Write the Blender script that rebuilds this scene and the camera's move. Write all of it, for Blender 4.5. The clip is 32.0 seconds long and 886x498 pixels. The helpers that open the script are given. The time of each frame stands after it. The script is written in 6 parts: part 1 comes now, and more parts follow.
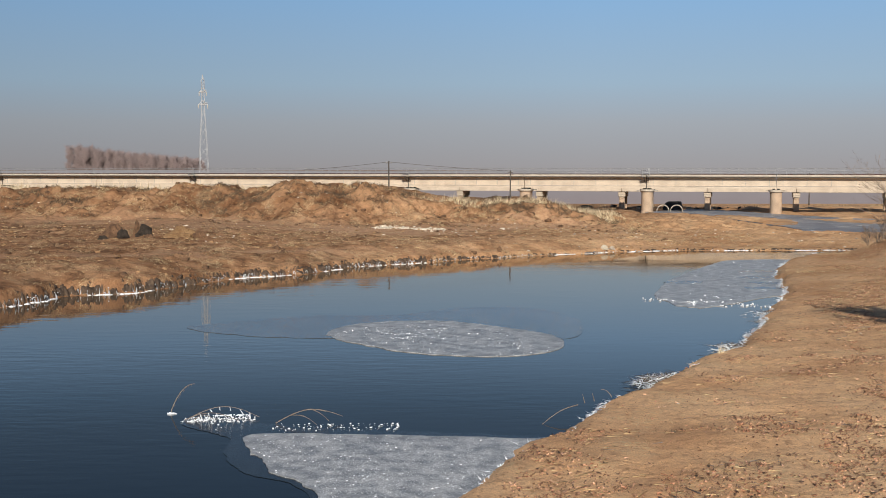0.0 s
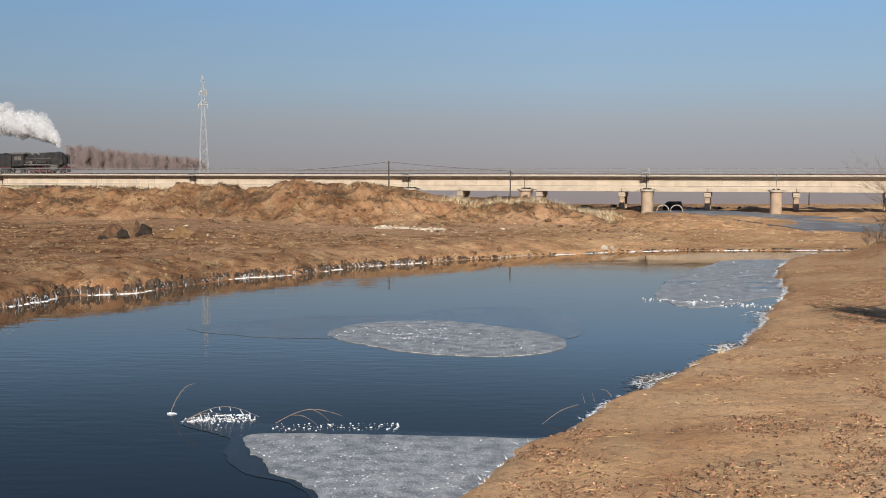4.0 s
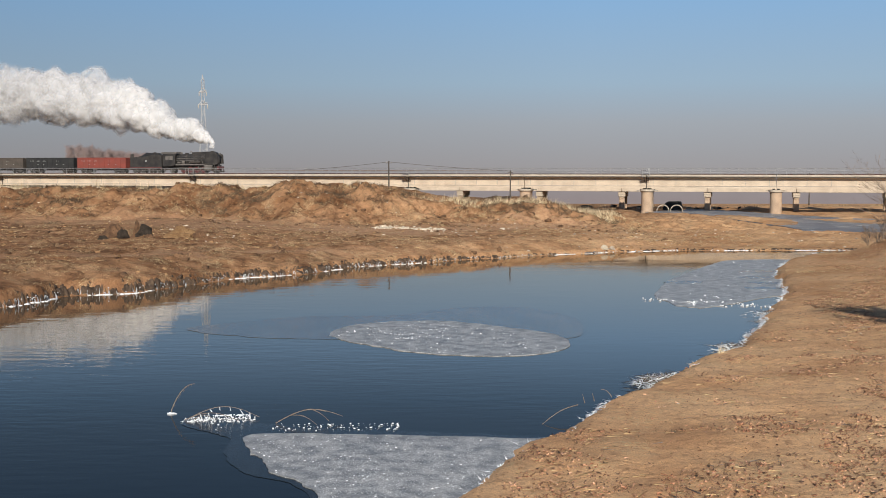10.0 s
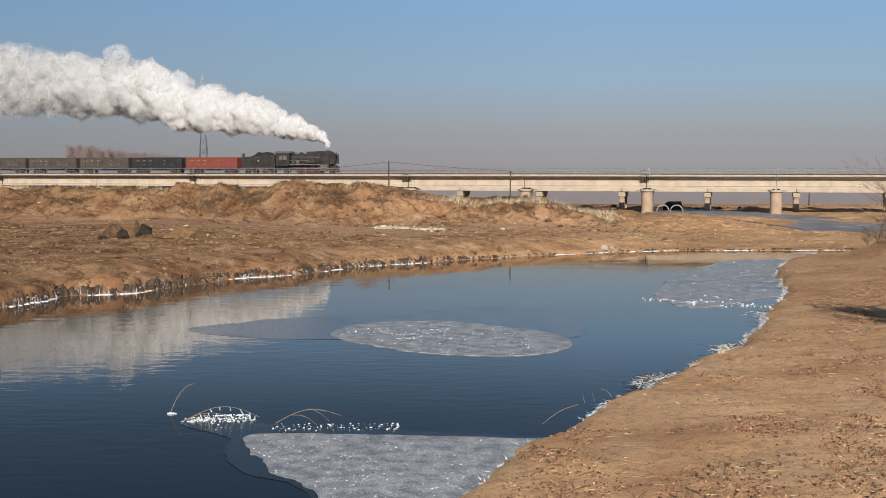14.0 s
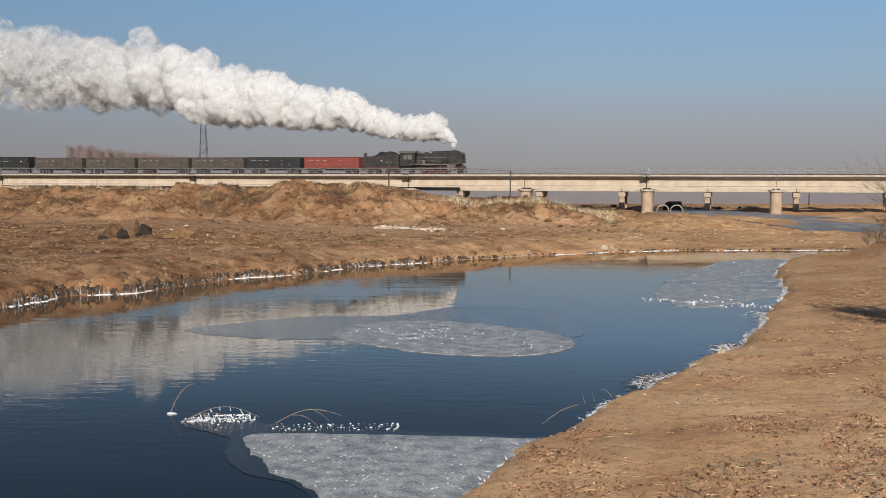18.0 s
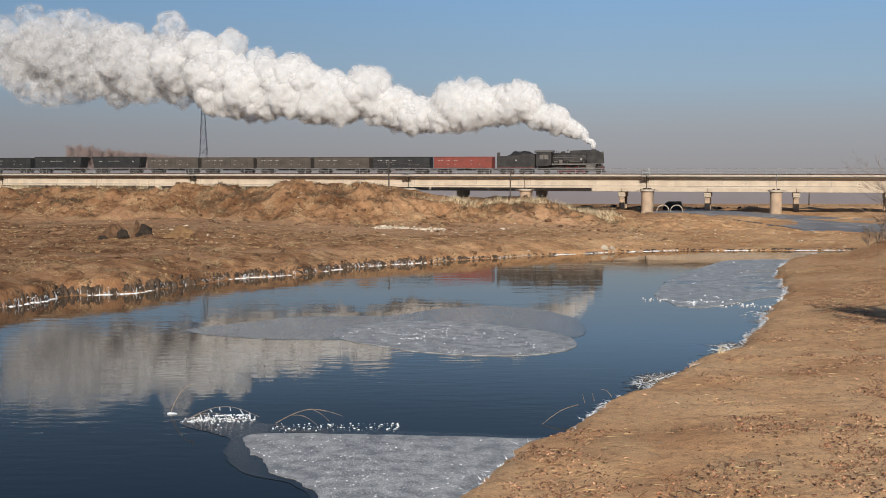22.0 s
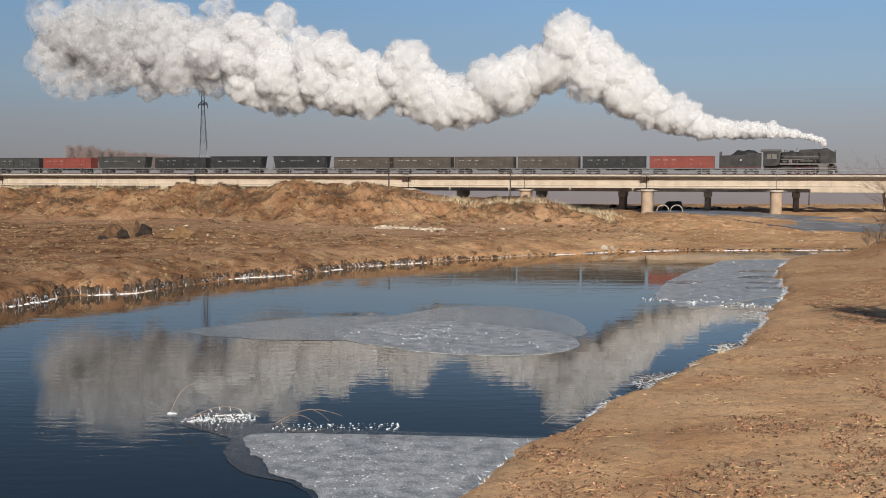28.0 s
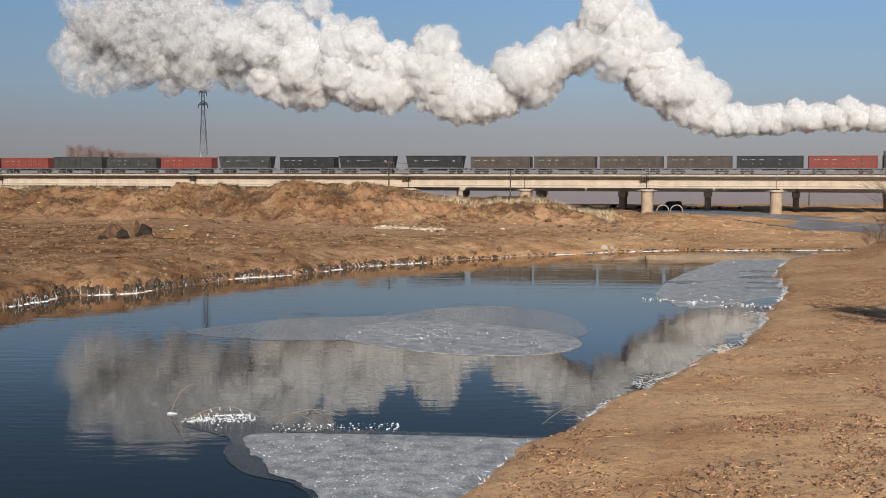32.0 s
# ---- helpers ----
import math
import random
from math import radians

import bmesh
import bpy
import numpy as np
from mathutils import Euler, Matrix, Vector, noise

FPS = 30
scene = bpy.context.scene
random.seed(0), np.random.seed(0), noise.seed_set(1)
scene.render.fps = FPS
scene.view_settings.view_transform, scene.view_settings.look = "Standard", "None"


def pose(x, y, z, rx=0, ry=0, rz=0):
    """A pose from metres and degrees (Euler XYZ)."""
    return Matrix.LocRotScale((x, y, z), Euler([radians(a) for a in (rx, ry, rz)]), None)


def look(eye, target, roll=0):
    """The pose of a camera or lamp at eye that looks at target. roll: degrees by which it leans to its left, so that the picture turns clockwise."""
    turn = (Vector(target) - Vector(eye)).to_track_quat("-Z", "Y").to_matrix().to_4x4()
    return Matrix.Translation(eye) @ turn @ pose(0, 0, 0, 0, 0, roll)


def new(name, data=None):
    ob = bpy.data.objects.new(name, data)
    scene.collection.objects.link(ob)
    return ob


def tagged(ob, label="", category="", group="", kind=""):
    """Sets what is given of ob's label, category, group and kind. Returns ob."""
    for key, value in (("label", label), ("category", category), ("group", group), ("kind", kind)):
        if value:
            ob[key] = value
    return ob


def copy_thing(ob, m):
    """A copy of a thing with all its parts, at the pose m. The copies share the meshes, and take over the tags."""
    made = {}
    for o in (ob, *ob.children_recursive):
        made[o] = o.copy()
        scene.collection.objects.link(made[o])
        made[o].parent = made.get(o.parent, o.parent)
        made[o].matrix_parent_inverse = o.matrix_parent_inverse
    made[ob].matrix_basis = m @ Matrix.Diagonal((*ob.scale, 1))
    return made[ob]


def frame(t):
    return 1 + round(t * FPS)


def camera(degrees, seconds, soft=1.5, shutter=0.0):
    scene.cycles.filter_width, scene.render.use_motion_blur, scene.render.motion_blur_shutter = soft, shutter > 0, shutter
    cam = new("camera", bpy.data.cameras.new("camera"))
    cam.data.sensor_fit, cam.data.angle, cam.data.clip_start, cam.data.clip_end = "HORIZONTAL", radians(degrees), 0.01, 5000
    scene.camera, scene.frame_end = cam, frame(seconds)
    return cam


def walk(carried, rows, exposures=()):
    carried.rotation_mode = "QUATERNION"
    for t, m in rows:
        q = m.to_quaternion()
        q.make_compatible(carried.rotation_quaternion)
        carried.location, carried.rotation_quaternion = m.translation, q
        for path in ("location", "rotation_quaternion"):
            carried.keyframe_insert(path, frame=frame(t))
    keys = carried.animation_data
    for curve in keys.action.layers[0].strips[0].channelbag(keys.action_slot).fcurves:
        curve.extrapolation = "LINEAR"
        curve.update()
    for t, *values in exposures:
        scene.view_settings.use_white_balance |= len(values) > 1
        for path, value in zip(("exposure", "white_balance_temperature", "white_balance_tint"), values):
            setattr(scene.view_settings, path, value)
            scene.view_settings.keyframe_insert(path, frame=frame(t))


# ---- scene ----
EYE = 9.0
cam = camera(41.86, 32.0, soft=0.9)
walk(cam, [(0.0, pose(0, 0, EYE, 86.01, 0, 0)), (32.0, pose(0, 0, EYE, 86.01, 0, 0))],
     exposures=[(0.0, 0.07), (9.0, 0.06), (18.0, -0.05), (32.0, -0.06)])

# ---- light ----
SUN_EL, SUN_AZ = radians(27), radians(5)      # azimuth: how far the sun stands to the right of straight behind the eye
world = bpy.data.worlds.new("sky")
scene.world = world
world.use_nodes = True
wn = world.node_tree.nodes
wl = world.node_tree.links
bg = wn["Background"]
sky = wn.new("ShaderNodeTexSky")
sky.sky_type = "NISHITA"
sky.sun_disc = False
sky.sun_elevation = SUN_EL
sky.sun_rotation = math.pi - SUN_AZ
sky.air_density, sky.dust_density, sky.ozone_density = 1.0, 0.6, 4.0
# winter haze: the air greys towards the horizon all round
geo = wn.new("ShaderNodeTexCoord")
sep = wn.new("ShaderNodeSeparateXYZ")
wl.new(geo.outputs["Generated"], sep.inputs[0])
tones = wn.new("ShaderNodeValToRGB")          # colour of the hazy air by height over the horizon
stops = [(0.0, (0.39, 0.375, 0.385)), (0.038, (0.41, 0.445, 0.49)), (0.072, (0.375, 0.515, 0.65)), (0.145, (0.28, 0.495, 0.775)), (0.21, (0.16, 0.26, 0.40)), (0.30, (0.07, 0.12, 0.20))]
while len(tones.color_ramp.elements) < len(stops):
    tones.color_ramp.elements.new(0.5)
for el, (at_, tone) in zip(tones.color_ramp.elements, stops):
    el.position, el.color = at_, (*tone, 1)
wl.new(sep.outputs["Z"], tones.inputs[0])
bright = wn.new("ShaderNodeMixRGB")
bright.blend_type = "MULTIPLY"
bright.inputs[0].default_value = 1.0
bright.inputs[2].default_value = (10, 10, 10, 1)
wl.new(tones.outputs[0], bright.inputs[1])
# the haze is a little thicker and duller upstream, away from the sun's side
dull = wn.new("ShaderNodeMapRange")
dull.inputs["From Min"].default_value, dull.inputs["From Max"].default_value = -0.42, 0.12
dull.inputs["To Min"].default_value, dull.inputs["To Max"].default_value = 8.3, 10.6
wl.new(sep.outputs["X"], dull.inputs["Value"])
wl.new(dull.outputs[0], bright.inputs[2])
haze = wn.new("ShaderNodeMapRange")
haze.inputs["From Min"].default_value, haze.inputs["From Max"].default_value = 0.2, 0.6
haze.inputs["To Min"].default_value, haze.inputs["To Max"].default_value = 1.0, 0.0
wl.new(sep.outputs["Z"], haze.inputs["Value"])
hmix = wn.new("ShaderNodeMixRGB")
wl.new(haze.outputs[0], hmix.inputs[0])
wl.new(sky.outputs[0], hmix.inputs[1])
wl.new(bright.outputs[0], hmix.inputs[2])
wl.new(hmix.outputs[0], bg.inputs[0])
bg.inputs[1].default_value = 0.08
sun_data = bpy.data.lights.new("sun", "SUN")
sun_data.energy, sun_data.angle, sun_data.color = 5.0, radians(0.6), (1.0, 0.93, 0.82)
sun = new("sun", sun_data)
sun.matrix_world = look((math.sin(SUN_AZ) * 50, -math.cos(SUN_AZ) * 50, math.tan(SUN_EL) * 50), (0, 0, 0))


# ---- materials ----
def material(name, base, second=None, scale=3.0, rough=0.8, metal=0.0, bump=0.2, fine=None, per_object=0.0, detail=6.0, mix=(0.35, 0.65), bump_dist=0.02, spec=0.3, island=0.0, grain=0.2):
    """Two-scale mottled surface: large stains between base and second, fine grain in value, and bump."""
    m = bpy.data.materials.new(name)
    m.use_nodes = True
    n, l = m.node_tree.nodes, m.node_tree.links
    b = n["Principled BSDF"]
    b.inputs["Roughness"].default_value = rough
    b.inputs["Metallic"].default_value = metal
    b.inputs["Specular IOR Level"].default_value = spec
    second = second or tuple(c * 0.7 for c in base)
    tc = n.new("ShaderNodeTexCoord")
    big = n.new("ShaderNodeTexNoise")
    big.inputs["Scale"].default_value, big.inputs["Detail"].default_value = scale, detail
    l.new(tc.outputs["Object"], big.inputs["Vector"])
    ramp = n.new("ShaderNodeValToRGB")
    e = ramp.color_ramp.elements
    e[0].position, e[0].color = mix[0], (*base, 1)
    e[1].position, e[1].color = mix[1], (*second, 1)
    l.new(big.outputs["Fac"], ramp.inputs[0])
    small = n.new("ShaderNodeTexNoise")
    small.inputs["Scale"].default_value, small.inputs["Detail"].default_value = (fine or scale * 9), 4.0
    l.new(tc.outputs["Object"], small.inputs["Vector"])
    val = n.new("ShaderNodeMapRange")
    val.inputs["From Min"].default_value, val.inputs["From Max"].default_value = 0.3, 0.7
    val.inputs["To Min"].default_value, val.inputs["To Max"].default_value = 1 - grain, 1 + grain
    l.new(small.outputs["Fac"], val.inputs["Value"])
    mul = n.new("ShaderNodeMixRGB")
    mul.blend_type = "MULTIPLY"
    mul.inputs[0].default_value = 1.0
    l.new(ramp.outputs[0], mul.inputs[1])
    l.new(val.outputs[0], mul.inputs[2])
    out = mul.outputs[0]
    if per_object:
        info = n.new("ShaderNodeObjectInfo")
        pr = n.new("ShaderNodeMapRange")
        pr.inputs["To Min"].default_value, pr.inputs["To Max"].default_value = 1 - per_object, 1 + per_object
        l.new(info.outputs["Random"], pr.inputs["Value"])
        m2 = n.new("ShaderNodeMixRGB")
        m2.blend_type = "MULTIPLY"
        m2.inputs[0].default_value = 1.0
        l.new(out, m2.inputs[1])
        l.new(pr.outputs[0], m2.inputs[2])
        out = m2.outputs[0]
    if island:
        gi = n.new("ShaderNodeNewGeometry")
        ir = n.new("ShaderNodeMapRange")
        ir.inputs["To Min"].default_value, ir.inputs["To Max"].default_value = 1 - island, 1 + island
        l.new(gi.outputs["Random Per Island"], ir.inputs["Value"])
        m3 = n.new("ShaderNodeMixRGB")
        m3.blend_type = "MULTIPLY"
        m3.inputs[0].default_value = 1.0
        l.new(out, m3.inputs[1])
        l.new(ir.outputs[0], m3.inputs[2])
        out = m3.outputs[0]
    l.new(out, b.inputs["Base Color"])
    if bump:
        bp = n.new("ShaderNodeBump")
        bp.inputs["Strength"].default_value, bp.inputs["Distance"].default_value = bump, bump_dist
        l.new(small.outputs["Fac"], bp.inputs["Height"])
        l.new(bp.outputs[0], b.inputs["Normal"])
    return m


def ground_material():
    """Dry loess: sandy patches, darker crumbly soil, straw litter and pale stones."""
    m = bpy.data.materials.new("dry_soil")
    m.use_nodes = True
    n, l = m.node_tree.nodes, m.node_tree.links
    b = n["Principled BSDF"]
    b.inputs["Roughness"].default_value = 0.95
    b.inputs["Specular IOR Level"].default_value = 0.15
    tc = n.new("ShaderNodeTexCoord")

    def noise_node(scale, detail=6.0, rough=0.6, stretch=None):
        t = n.new("ShaderNodeTexNoise")
        t.inputs["Scale"].default_value, t.inputs["Detail"].default_value, t.inputs["Roughness"].default_value = scale, detail, rough
        if stretch:
            mp = n.new("ShaderNodeMapping")
            mp.inputs["Scale"].default_value = stretch
            l.new(tc.outputs["Object"], mp.inputs[0])
            l.new(mp.outputs[0], t.inputs["Vector"])
        else:
            l.new(tc.outputs["Object"], t.inputs["Vector"])
        return t

    def ramp(src, stops):
        r = n.new("ShaderNodeValToRGB")
        e = r.color_ramp.elements
        while len(e) < len(stops):
            e.new(0.5)
        for k, (p, c) in zip(e, stops):
            k.position, k.color = p, (*c, 1)
        l.new(src, r.inputs[0])
        return r

    def mixer(kind, fac, a, c):
        x = n.new("ShaderNodeMixRGB")
        x.blend_type = kind
        if isinstance(fac, float):
            x.inputs[0].default_value = fac
        else:
            l.new(fac, x.inputs[0])
        for s, k in ((a, 1), (c, 2)):
            if isinstance(s, tuple):
                x.inputs[k].default_value = (*s, 1)
            else:
                l.new(s, x.inputs[k])
        return x.outputs[0]

    sand = ramp(noise_node(0.09, 8.0).outputs["Fac"], [(0.36, SOIL[0]), (0.5, SOIL[1]), (0.64, SOIL[2])])
    # the churned soil of the far bank is darker than the sandy near bank
    xyz = n.new("ShaderNodeSeparateXYZ")
    l.new(tc.outputs["Object"], xyz.inputs[0])
    lean = n.new("ShaderNodeMath")
    lean.operation = "MULTIPLY_ADD"
    lean.inputs[1].default_value = 0.39
    neg = n.new("ShaderNodeMath")
    neg.operation = "MULTIPLY"
    neg.inputs[1].default_value = -1.0
    l.new(xyz.outputs["X"], neg.inputs[0])
    l.new(xyz.outputs["Y"], lean.inputs[0])
    l.new(neg.outputs[0], lean.inputs[2])
    side = n.new("ShaderNodeMapRange")
    side.inputs["From Min"].default_value, side.inputs["From Max"].default_value = 23.0, 56.0
    l.new(lean.outputs[0], side.inputs["Value"])
    churn = ramp(noise_node(0.16, 7.0, 0.65).outputs["Fac"], [(0.34, (0.215, 0.112, 0.057)), (0.5, (0.32, 0.178, 0.096)), (0.64, (0.43, 0.26, 0.148))])
    both = mixer("MIX", side.outputs[0], sand.outputs[0], churn.outputs[0])
    patch = ramp(noise_node(0.45, 9.0, 0.72).outputs["Fac"], [(0.38, (0.30, 0.26, 0.24)), (0.48, (0.82, 0.80, 0.78)), (0.58, (1.06, 1.06, 1.06))])
    how = n.new("ShaderNodeMapRange")
    how.inputs["To Min"].default_value, how.inputs["To Max"].default_value = 0.12, 0.9
    track = n.new("ShaderNodeAttribute")
    track.attribute_name = "track"
    off = n.new("ShaderNodeMath")
    off.operation = "MULTIPLY_ADD"
    off.inputs[1].default_value, off.inputs[2].default_value = -0.85, 1.0
    l.new(track.outputs["Fac"], off.inputs[0])
    rough_part = n.new("ShaderNodeMath")
    rough_part.operation = "MULTIPLY"
    l.new(side.outputs[0], rough_part.inputs[0])
    l.new(off.outputs[0], rough_part.inputs[1])
    both = mixer("MIX", track.outputs["Fac"], both, (0.40, 0.24, 0.142))
    l.new(rough_part.outputs[0], how.inputs["Value"])
    c = mixer("MULTIPLY", how.outputs[0], both, patch.outputs[0])
    clod = ramp(noise_node(2.1, 8.0, 0.7).outputs["Fac"], [(0.32, (0.62, 0.59, 0.56)), (0.46, (1.0, 1.0, 1.0)), (0.66, (1.18, 1.16, 1.10))])
    c = mixer("MULTIPLY", 1.0, c, clod.outputs[0])
    grain = ramp(noise_node(13, 5.0, 0.75).outputs["Fac"], [(0.32, (0.6, 0.58, 0.55)), (0.5, (1, 1, 1)), (0.66, (1.25, 1.22, 1.15))])
    c = mixer("MULTIPLY", 0.8, c, grain.outputs[0])
    # earth darker towards the upstream end, and towards the right on the near bank
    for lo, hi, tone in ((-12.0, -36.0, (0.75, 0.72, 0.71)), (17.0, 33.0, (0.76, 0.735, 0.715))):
        dark_by_x = n.new("ShaderNodeMapRange")
        dark_by_x.inputs["From Min"].default_value, dark_by_x.inputs["From Max"].default_value = lo, hi
        l.new(xyz.outputs["X"], dark_by_x.inputs["Value"])
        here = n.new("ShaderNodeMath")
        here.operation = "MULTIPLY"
        l.new(dark_by_x.outputs[0], here.inputs[0])
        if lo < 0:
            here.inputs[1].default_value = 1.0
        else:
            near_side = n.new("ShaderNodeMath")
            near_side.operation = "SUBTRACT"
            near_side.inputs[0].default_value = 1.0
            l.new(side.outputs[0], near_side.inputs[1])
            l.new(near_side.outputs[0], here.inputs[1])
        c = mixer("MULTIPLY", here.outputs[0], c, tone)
    # straw litter lies in drifts
    drift = ramp(noise_node(0.35, 5.0).outputs["Fac"], [(0.5, (0, 0, 0)), (0.62, (1, 1, 1))])
    straw = ramp(noise_node(7, 3.0, 0.6, (1, 2.6, 1)).outputs["Fac"], [(0.52, (0, 0, 0)), (0.6, (1, 1, 1))])
    litter = mixer("MULTIPLY", 1.0, drift.outputs[0], straw.outputs[0])
    c = mixer("MIX", litter, c, STRAW)
    # scattered dark crumbs
    crumb = ramp(noise_node(4.5, 2.0).outputs["Fac"], [(0.68, (0, 0, 0)), (0.73, (0.7, 0.7, 0.7))])
    c = mixer("MIX", crumb.outputs[0], c, (0.06, 0.04, 0.025))
    l.new(c, b.inputs["Base Color"])
    h = n.new("ShaderNodeMath")
    h.operation = "ADD"
    l.new(noise_node(1.7, 8.0, 0.7).outputs["Fac"], h.inputs[0])
    g2 = n.new("ShaderNodeMath")
    g2.operation = "MULTIPLY"
    g2.inputs[1].default_value = 0.25
    l.new(noise_node(9, 4.0, 0.7).outputs["Fac"], g2.inputs[0])
    l.new(g2.outputs[0], h.inputs[1])
    bp = n.new("ShaderNodeBump")
    bp.inputs["Strength"].default_value, bp.inputs["Distance"].default_value = 0.7, 0.24
    l.new(h.outputs[0], bp.inputs["Height"])
    l.new(bp.outputs[0], b.inputs["Normal"])
    return m


def water_material():
    m = bpy.data.materials.new("river_water")
    m.use_nodes = True
    n, l = m.node_tree.nodes, m.node_tree.links
    n.remove(n["Principled BSDF"])
    body = n.new("ShaderNodeBsdfDiffuse")
    gloss = n.new("ShaderNodeBsdfGlossy")
    gloss.inputs["Roughness"].default_value = 0.012
    fres = n.new("ShaderNodeFresnel")
    fres.inputs["IOR"].default_value = 1.333
    surf = n.new("ShaderNodeMixShader")
    l.new(fres.outputs[0], surf.inputs[0])
    l.new(body.outputs[0], surf.inputs[1])
    l.new(gloss.outputs[0], surf.inputs[2])
    l.new(surf.outputs[0], n["Material Output"].inputs["Surface"])
    tc = n.new("ShaderNodeTexCoord")
    mp = n.new("ShaderNodeMapping")
    mp.inputs["Scale"].default_value = (0.35, 1.0, 1.0)
    l.new(tc.outputs["Object"], mp.inputs[0])
    # calm patches and faintly rippled ones
    where = n.new("ShaderNodeTexNoise")
    where.inputs["Scale"].default_value = 0.06
    l.new(tc.outputs["Object"], where.inputs["Vector"])
    wr = n.new("ShaderNodeMapRange")
    wr.inputs["From Min"].default_value, wr.inputs["From Max"].default_value = 0.35, 0.7
    wr.inputs["To Min"].default_value, wr.inputs["To Max"].default_value = 0.15, 1.0
    l.new(where.outputs["Fac"], wr.inputs["Value"])
    rip = n.new("ShaderNodeTexNoise")
    rip.inputs["Scale"].default_value, rip.inputs["Detail"].default_value = 1.4, 3.0
    l.new(mp.outputs[0], rip.inputs["Vector"])
    mu = n.new("ShaderNodeMath")
    mu.operation = "MULTIPLY"
    l.new(rip.outputs["Fac"], mu.inputs[0])
    l.new(wr.outputs[0], mu.inputs[1])
    # longer wind ripples out on the open reach
    mp2 = n.new("ShaderNodeMapping")
    mp2.inputs["Scale"].default_value = (0.16, 1.0, 1.0)
    l.new(tc.outputs["Object"], mp2.inputs[0])
    wave = n.new("ShaderNodeTexNoise")
    wave.inputs["Scale"].default_value, wave.inputs["Detail"].default_value, wave.inputs["Distortion"].default_value = 0.55, 2.0, 0.6
    l.new(mp2.outputs[0], wave.inputs["Vector"])
    pos = n.new("ShaderNodeSeparateXYZ")
    l.new(tc.outputs["Object"], pos.inputs[0])
    reach = n.new("ShaderNodeMapRange")
    reach.inputs["From Min"].default_value, reach.inputs["From Max"].default_value = 49.0, 99.0
    reach.inputs["To Min"].default_value, reach.inputs["To Max"].default_value = 0.0, 0.9
    l.new(pos.outputs["Y"], reach.inputs["Value"])
    mw = n.new("ShaderNodeMath")
    mw.operation = "MULTIPLY"
    l.new(wave.outputs["Fac"], mw.inputs[0])
    l.new(reach.outputs[0], mw.inputs[1])
    su = n.new("ShaderNodeMath")
    su.operation = "ADD"
    l.new(mu.outputs[0], su.inputs[0])
    l.new(mw.outputs[0], su.inputs[1])
    # a light breeze ruffles the upstream half
    breeze = n.new("ShaderNodeMapRange")
    breeze.inputs["From Min"].default_value, breeze.inputs["From Max"].default_value = 4.0, -24.0
    breeze.inputs["To Min"].default_value, breeze.inputs["To Max"].default_value = 0.7, 1.3
    l.new(pos.outputs["X"], breeze.inputs["Value"])
    ruffled = n.new("ShaderNodeMath")
    ruffled.operation = "MULTIPLY"
    l.new(su.outputs[0], ruffled.inputs[0])
    l.new(breeze.outputs[0], ruffled.inputs[1])
    bp = n.new("ShaderNodeBump")
    bp.inputs["Strength"].default_value, bp.inputs["Distance"].default_value = 0.5, 0.025
    l.new(ruffled.outputs[0], bp.inputs["Height"])
    for node in (gloss, fres):
        l.new(bp.outputs[0], node.inputs["Normal"])
    # towards the far bank: silt brown in the body, a warmer reflection painted into the gloss colour
    far_side = n.new("ShaderNodeMapRange")
    far_side.inputs["From Min"].default_value, far_side.inputs["From Max"].default_value = 52.0, 128.0
    l.new(pos.outputs["Y"], far_side.inputs["Value"])
    for node, deep, shallow in ((body, (0.006, 0.010, 0.016, 1), (0.155, 0.11, 0.068, 1)), (gloss, (0.98, 0.98, 0.96, 1), (0.98, 0.89, 0.79, 1))):
        far_tint = n.new("ShaderNodeMixRGB")
        far_tint.inputs[1].default_value, far_tint.inputs[2].default_value = deep, shallow
        l.new(far_side.outputs[0], far_tint.inputs[0])
        l.new(far_tint.outputs[0], node.inputs["Color"])
    return m


SOIL = [(0.47, 0.265, 0.138), (0.60, 0.37, 0.205), (0.645, 0.42, 0.245)]
STRAW = (0.50, 0.38, 0.22)
M_SOIL = ground_material()
M_WATER = water_material()
M_CONCRETE = material("weathered_concrete", (0.58, 0.485, 0.38), (0.47, 0.385, 0.30), scale=0.5, fine=9, bump=0.15)
M_PIER = material("pier_concrete", (0.49, 0.36, 0.255), (0.38, 0.28, 0.20), scale=0.8, fine=8, bump=0.15)
M_PALE = material("pale_concrete", (0.50, 0.44, 0.36), (0.40, 0.35, 0.29), scale=1.2, fine=14, bump=0.15)
M_GREY = material("grey_concrete", (0.40, 0.37, 0.33), (0.30, 0.28, 0.25), scale=0.7, fine=9, bump=0.15)
M_PIPE_RED = material("rusty_red_pipe", (0.10, 0.035, 0.03), (0.05, 0.03, 0.028), scale=1.5, rough=0.6)
M_RAIL = material("grey_painted_steel", (0.34, 0.34, 0.345), (0.25, 0.255, 0.26), scale=1.5, rough=0.5, metal=0.2)
M_DARKSTEEL = material("dark_steel", (0.05, 0.048, 0.046), (0.10, 0.085, 0.075), scale=1.2, rough=0.55, metal=0.3)
M_BLACK = material("sooty_black_paint", (0.025, 0.025, 0.026), (0.055, 0.05, 0.047), scale=0.8, rough=0.5, metal=0.1)
M_GREYSTEEL = material("dusty_grey_steel", (0.12, 0.112, 0.105), (0.18, 0.165, 0.15), scale=1.5, rough=0.6, metal=0.2)
M_WAGRED = material("faded_red_paint", (0.235, 0.055, 0.042), (0.175, 0.05, 0.04), scale=0.7, rough=0.65)
M_WAGBLACK = material("dusty_black_paint", (0.020, 0.021, 0.023), (0.036, 0.036, 0.036), scale=0.7, rough=0.6)
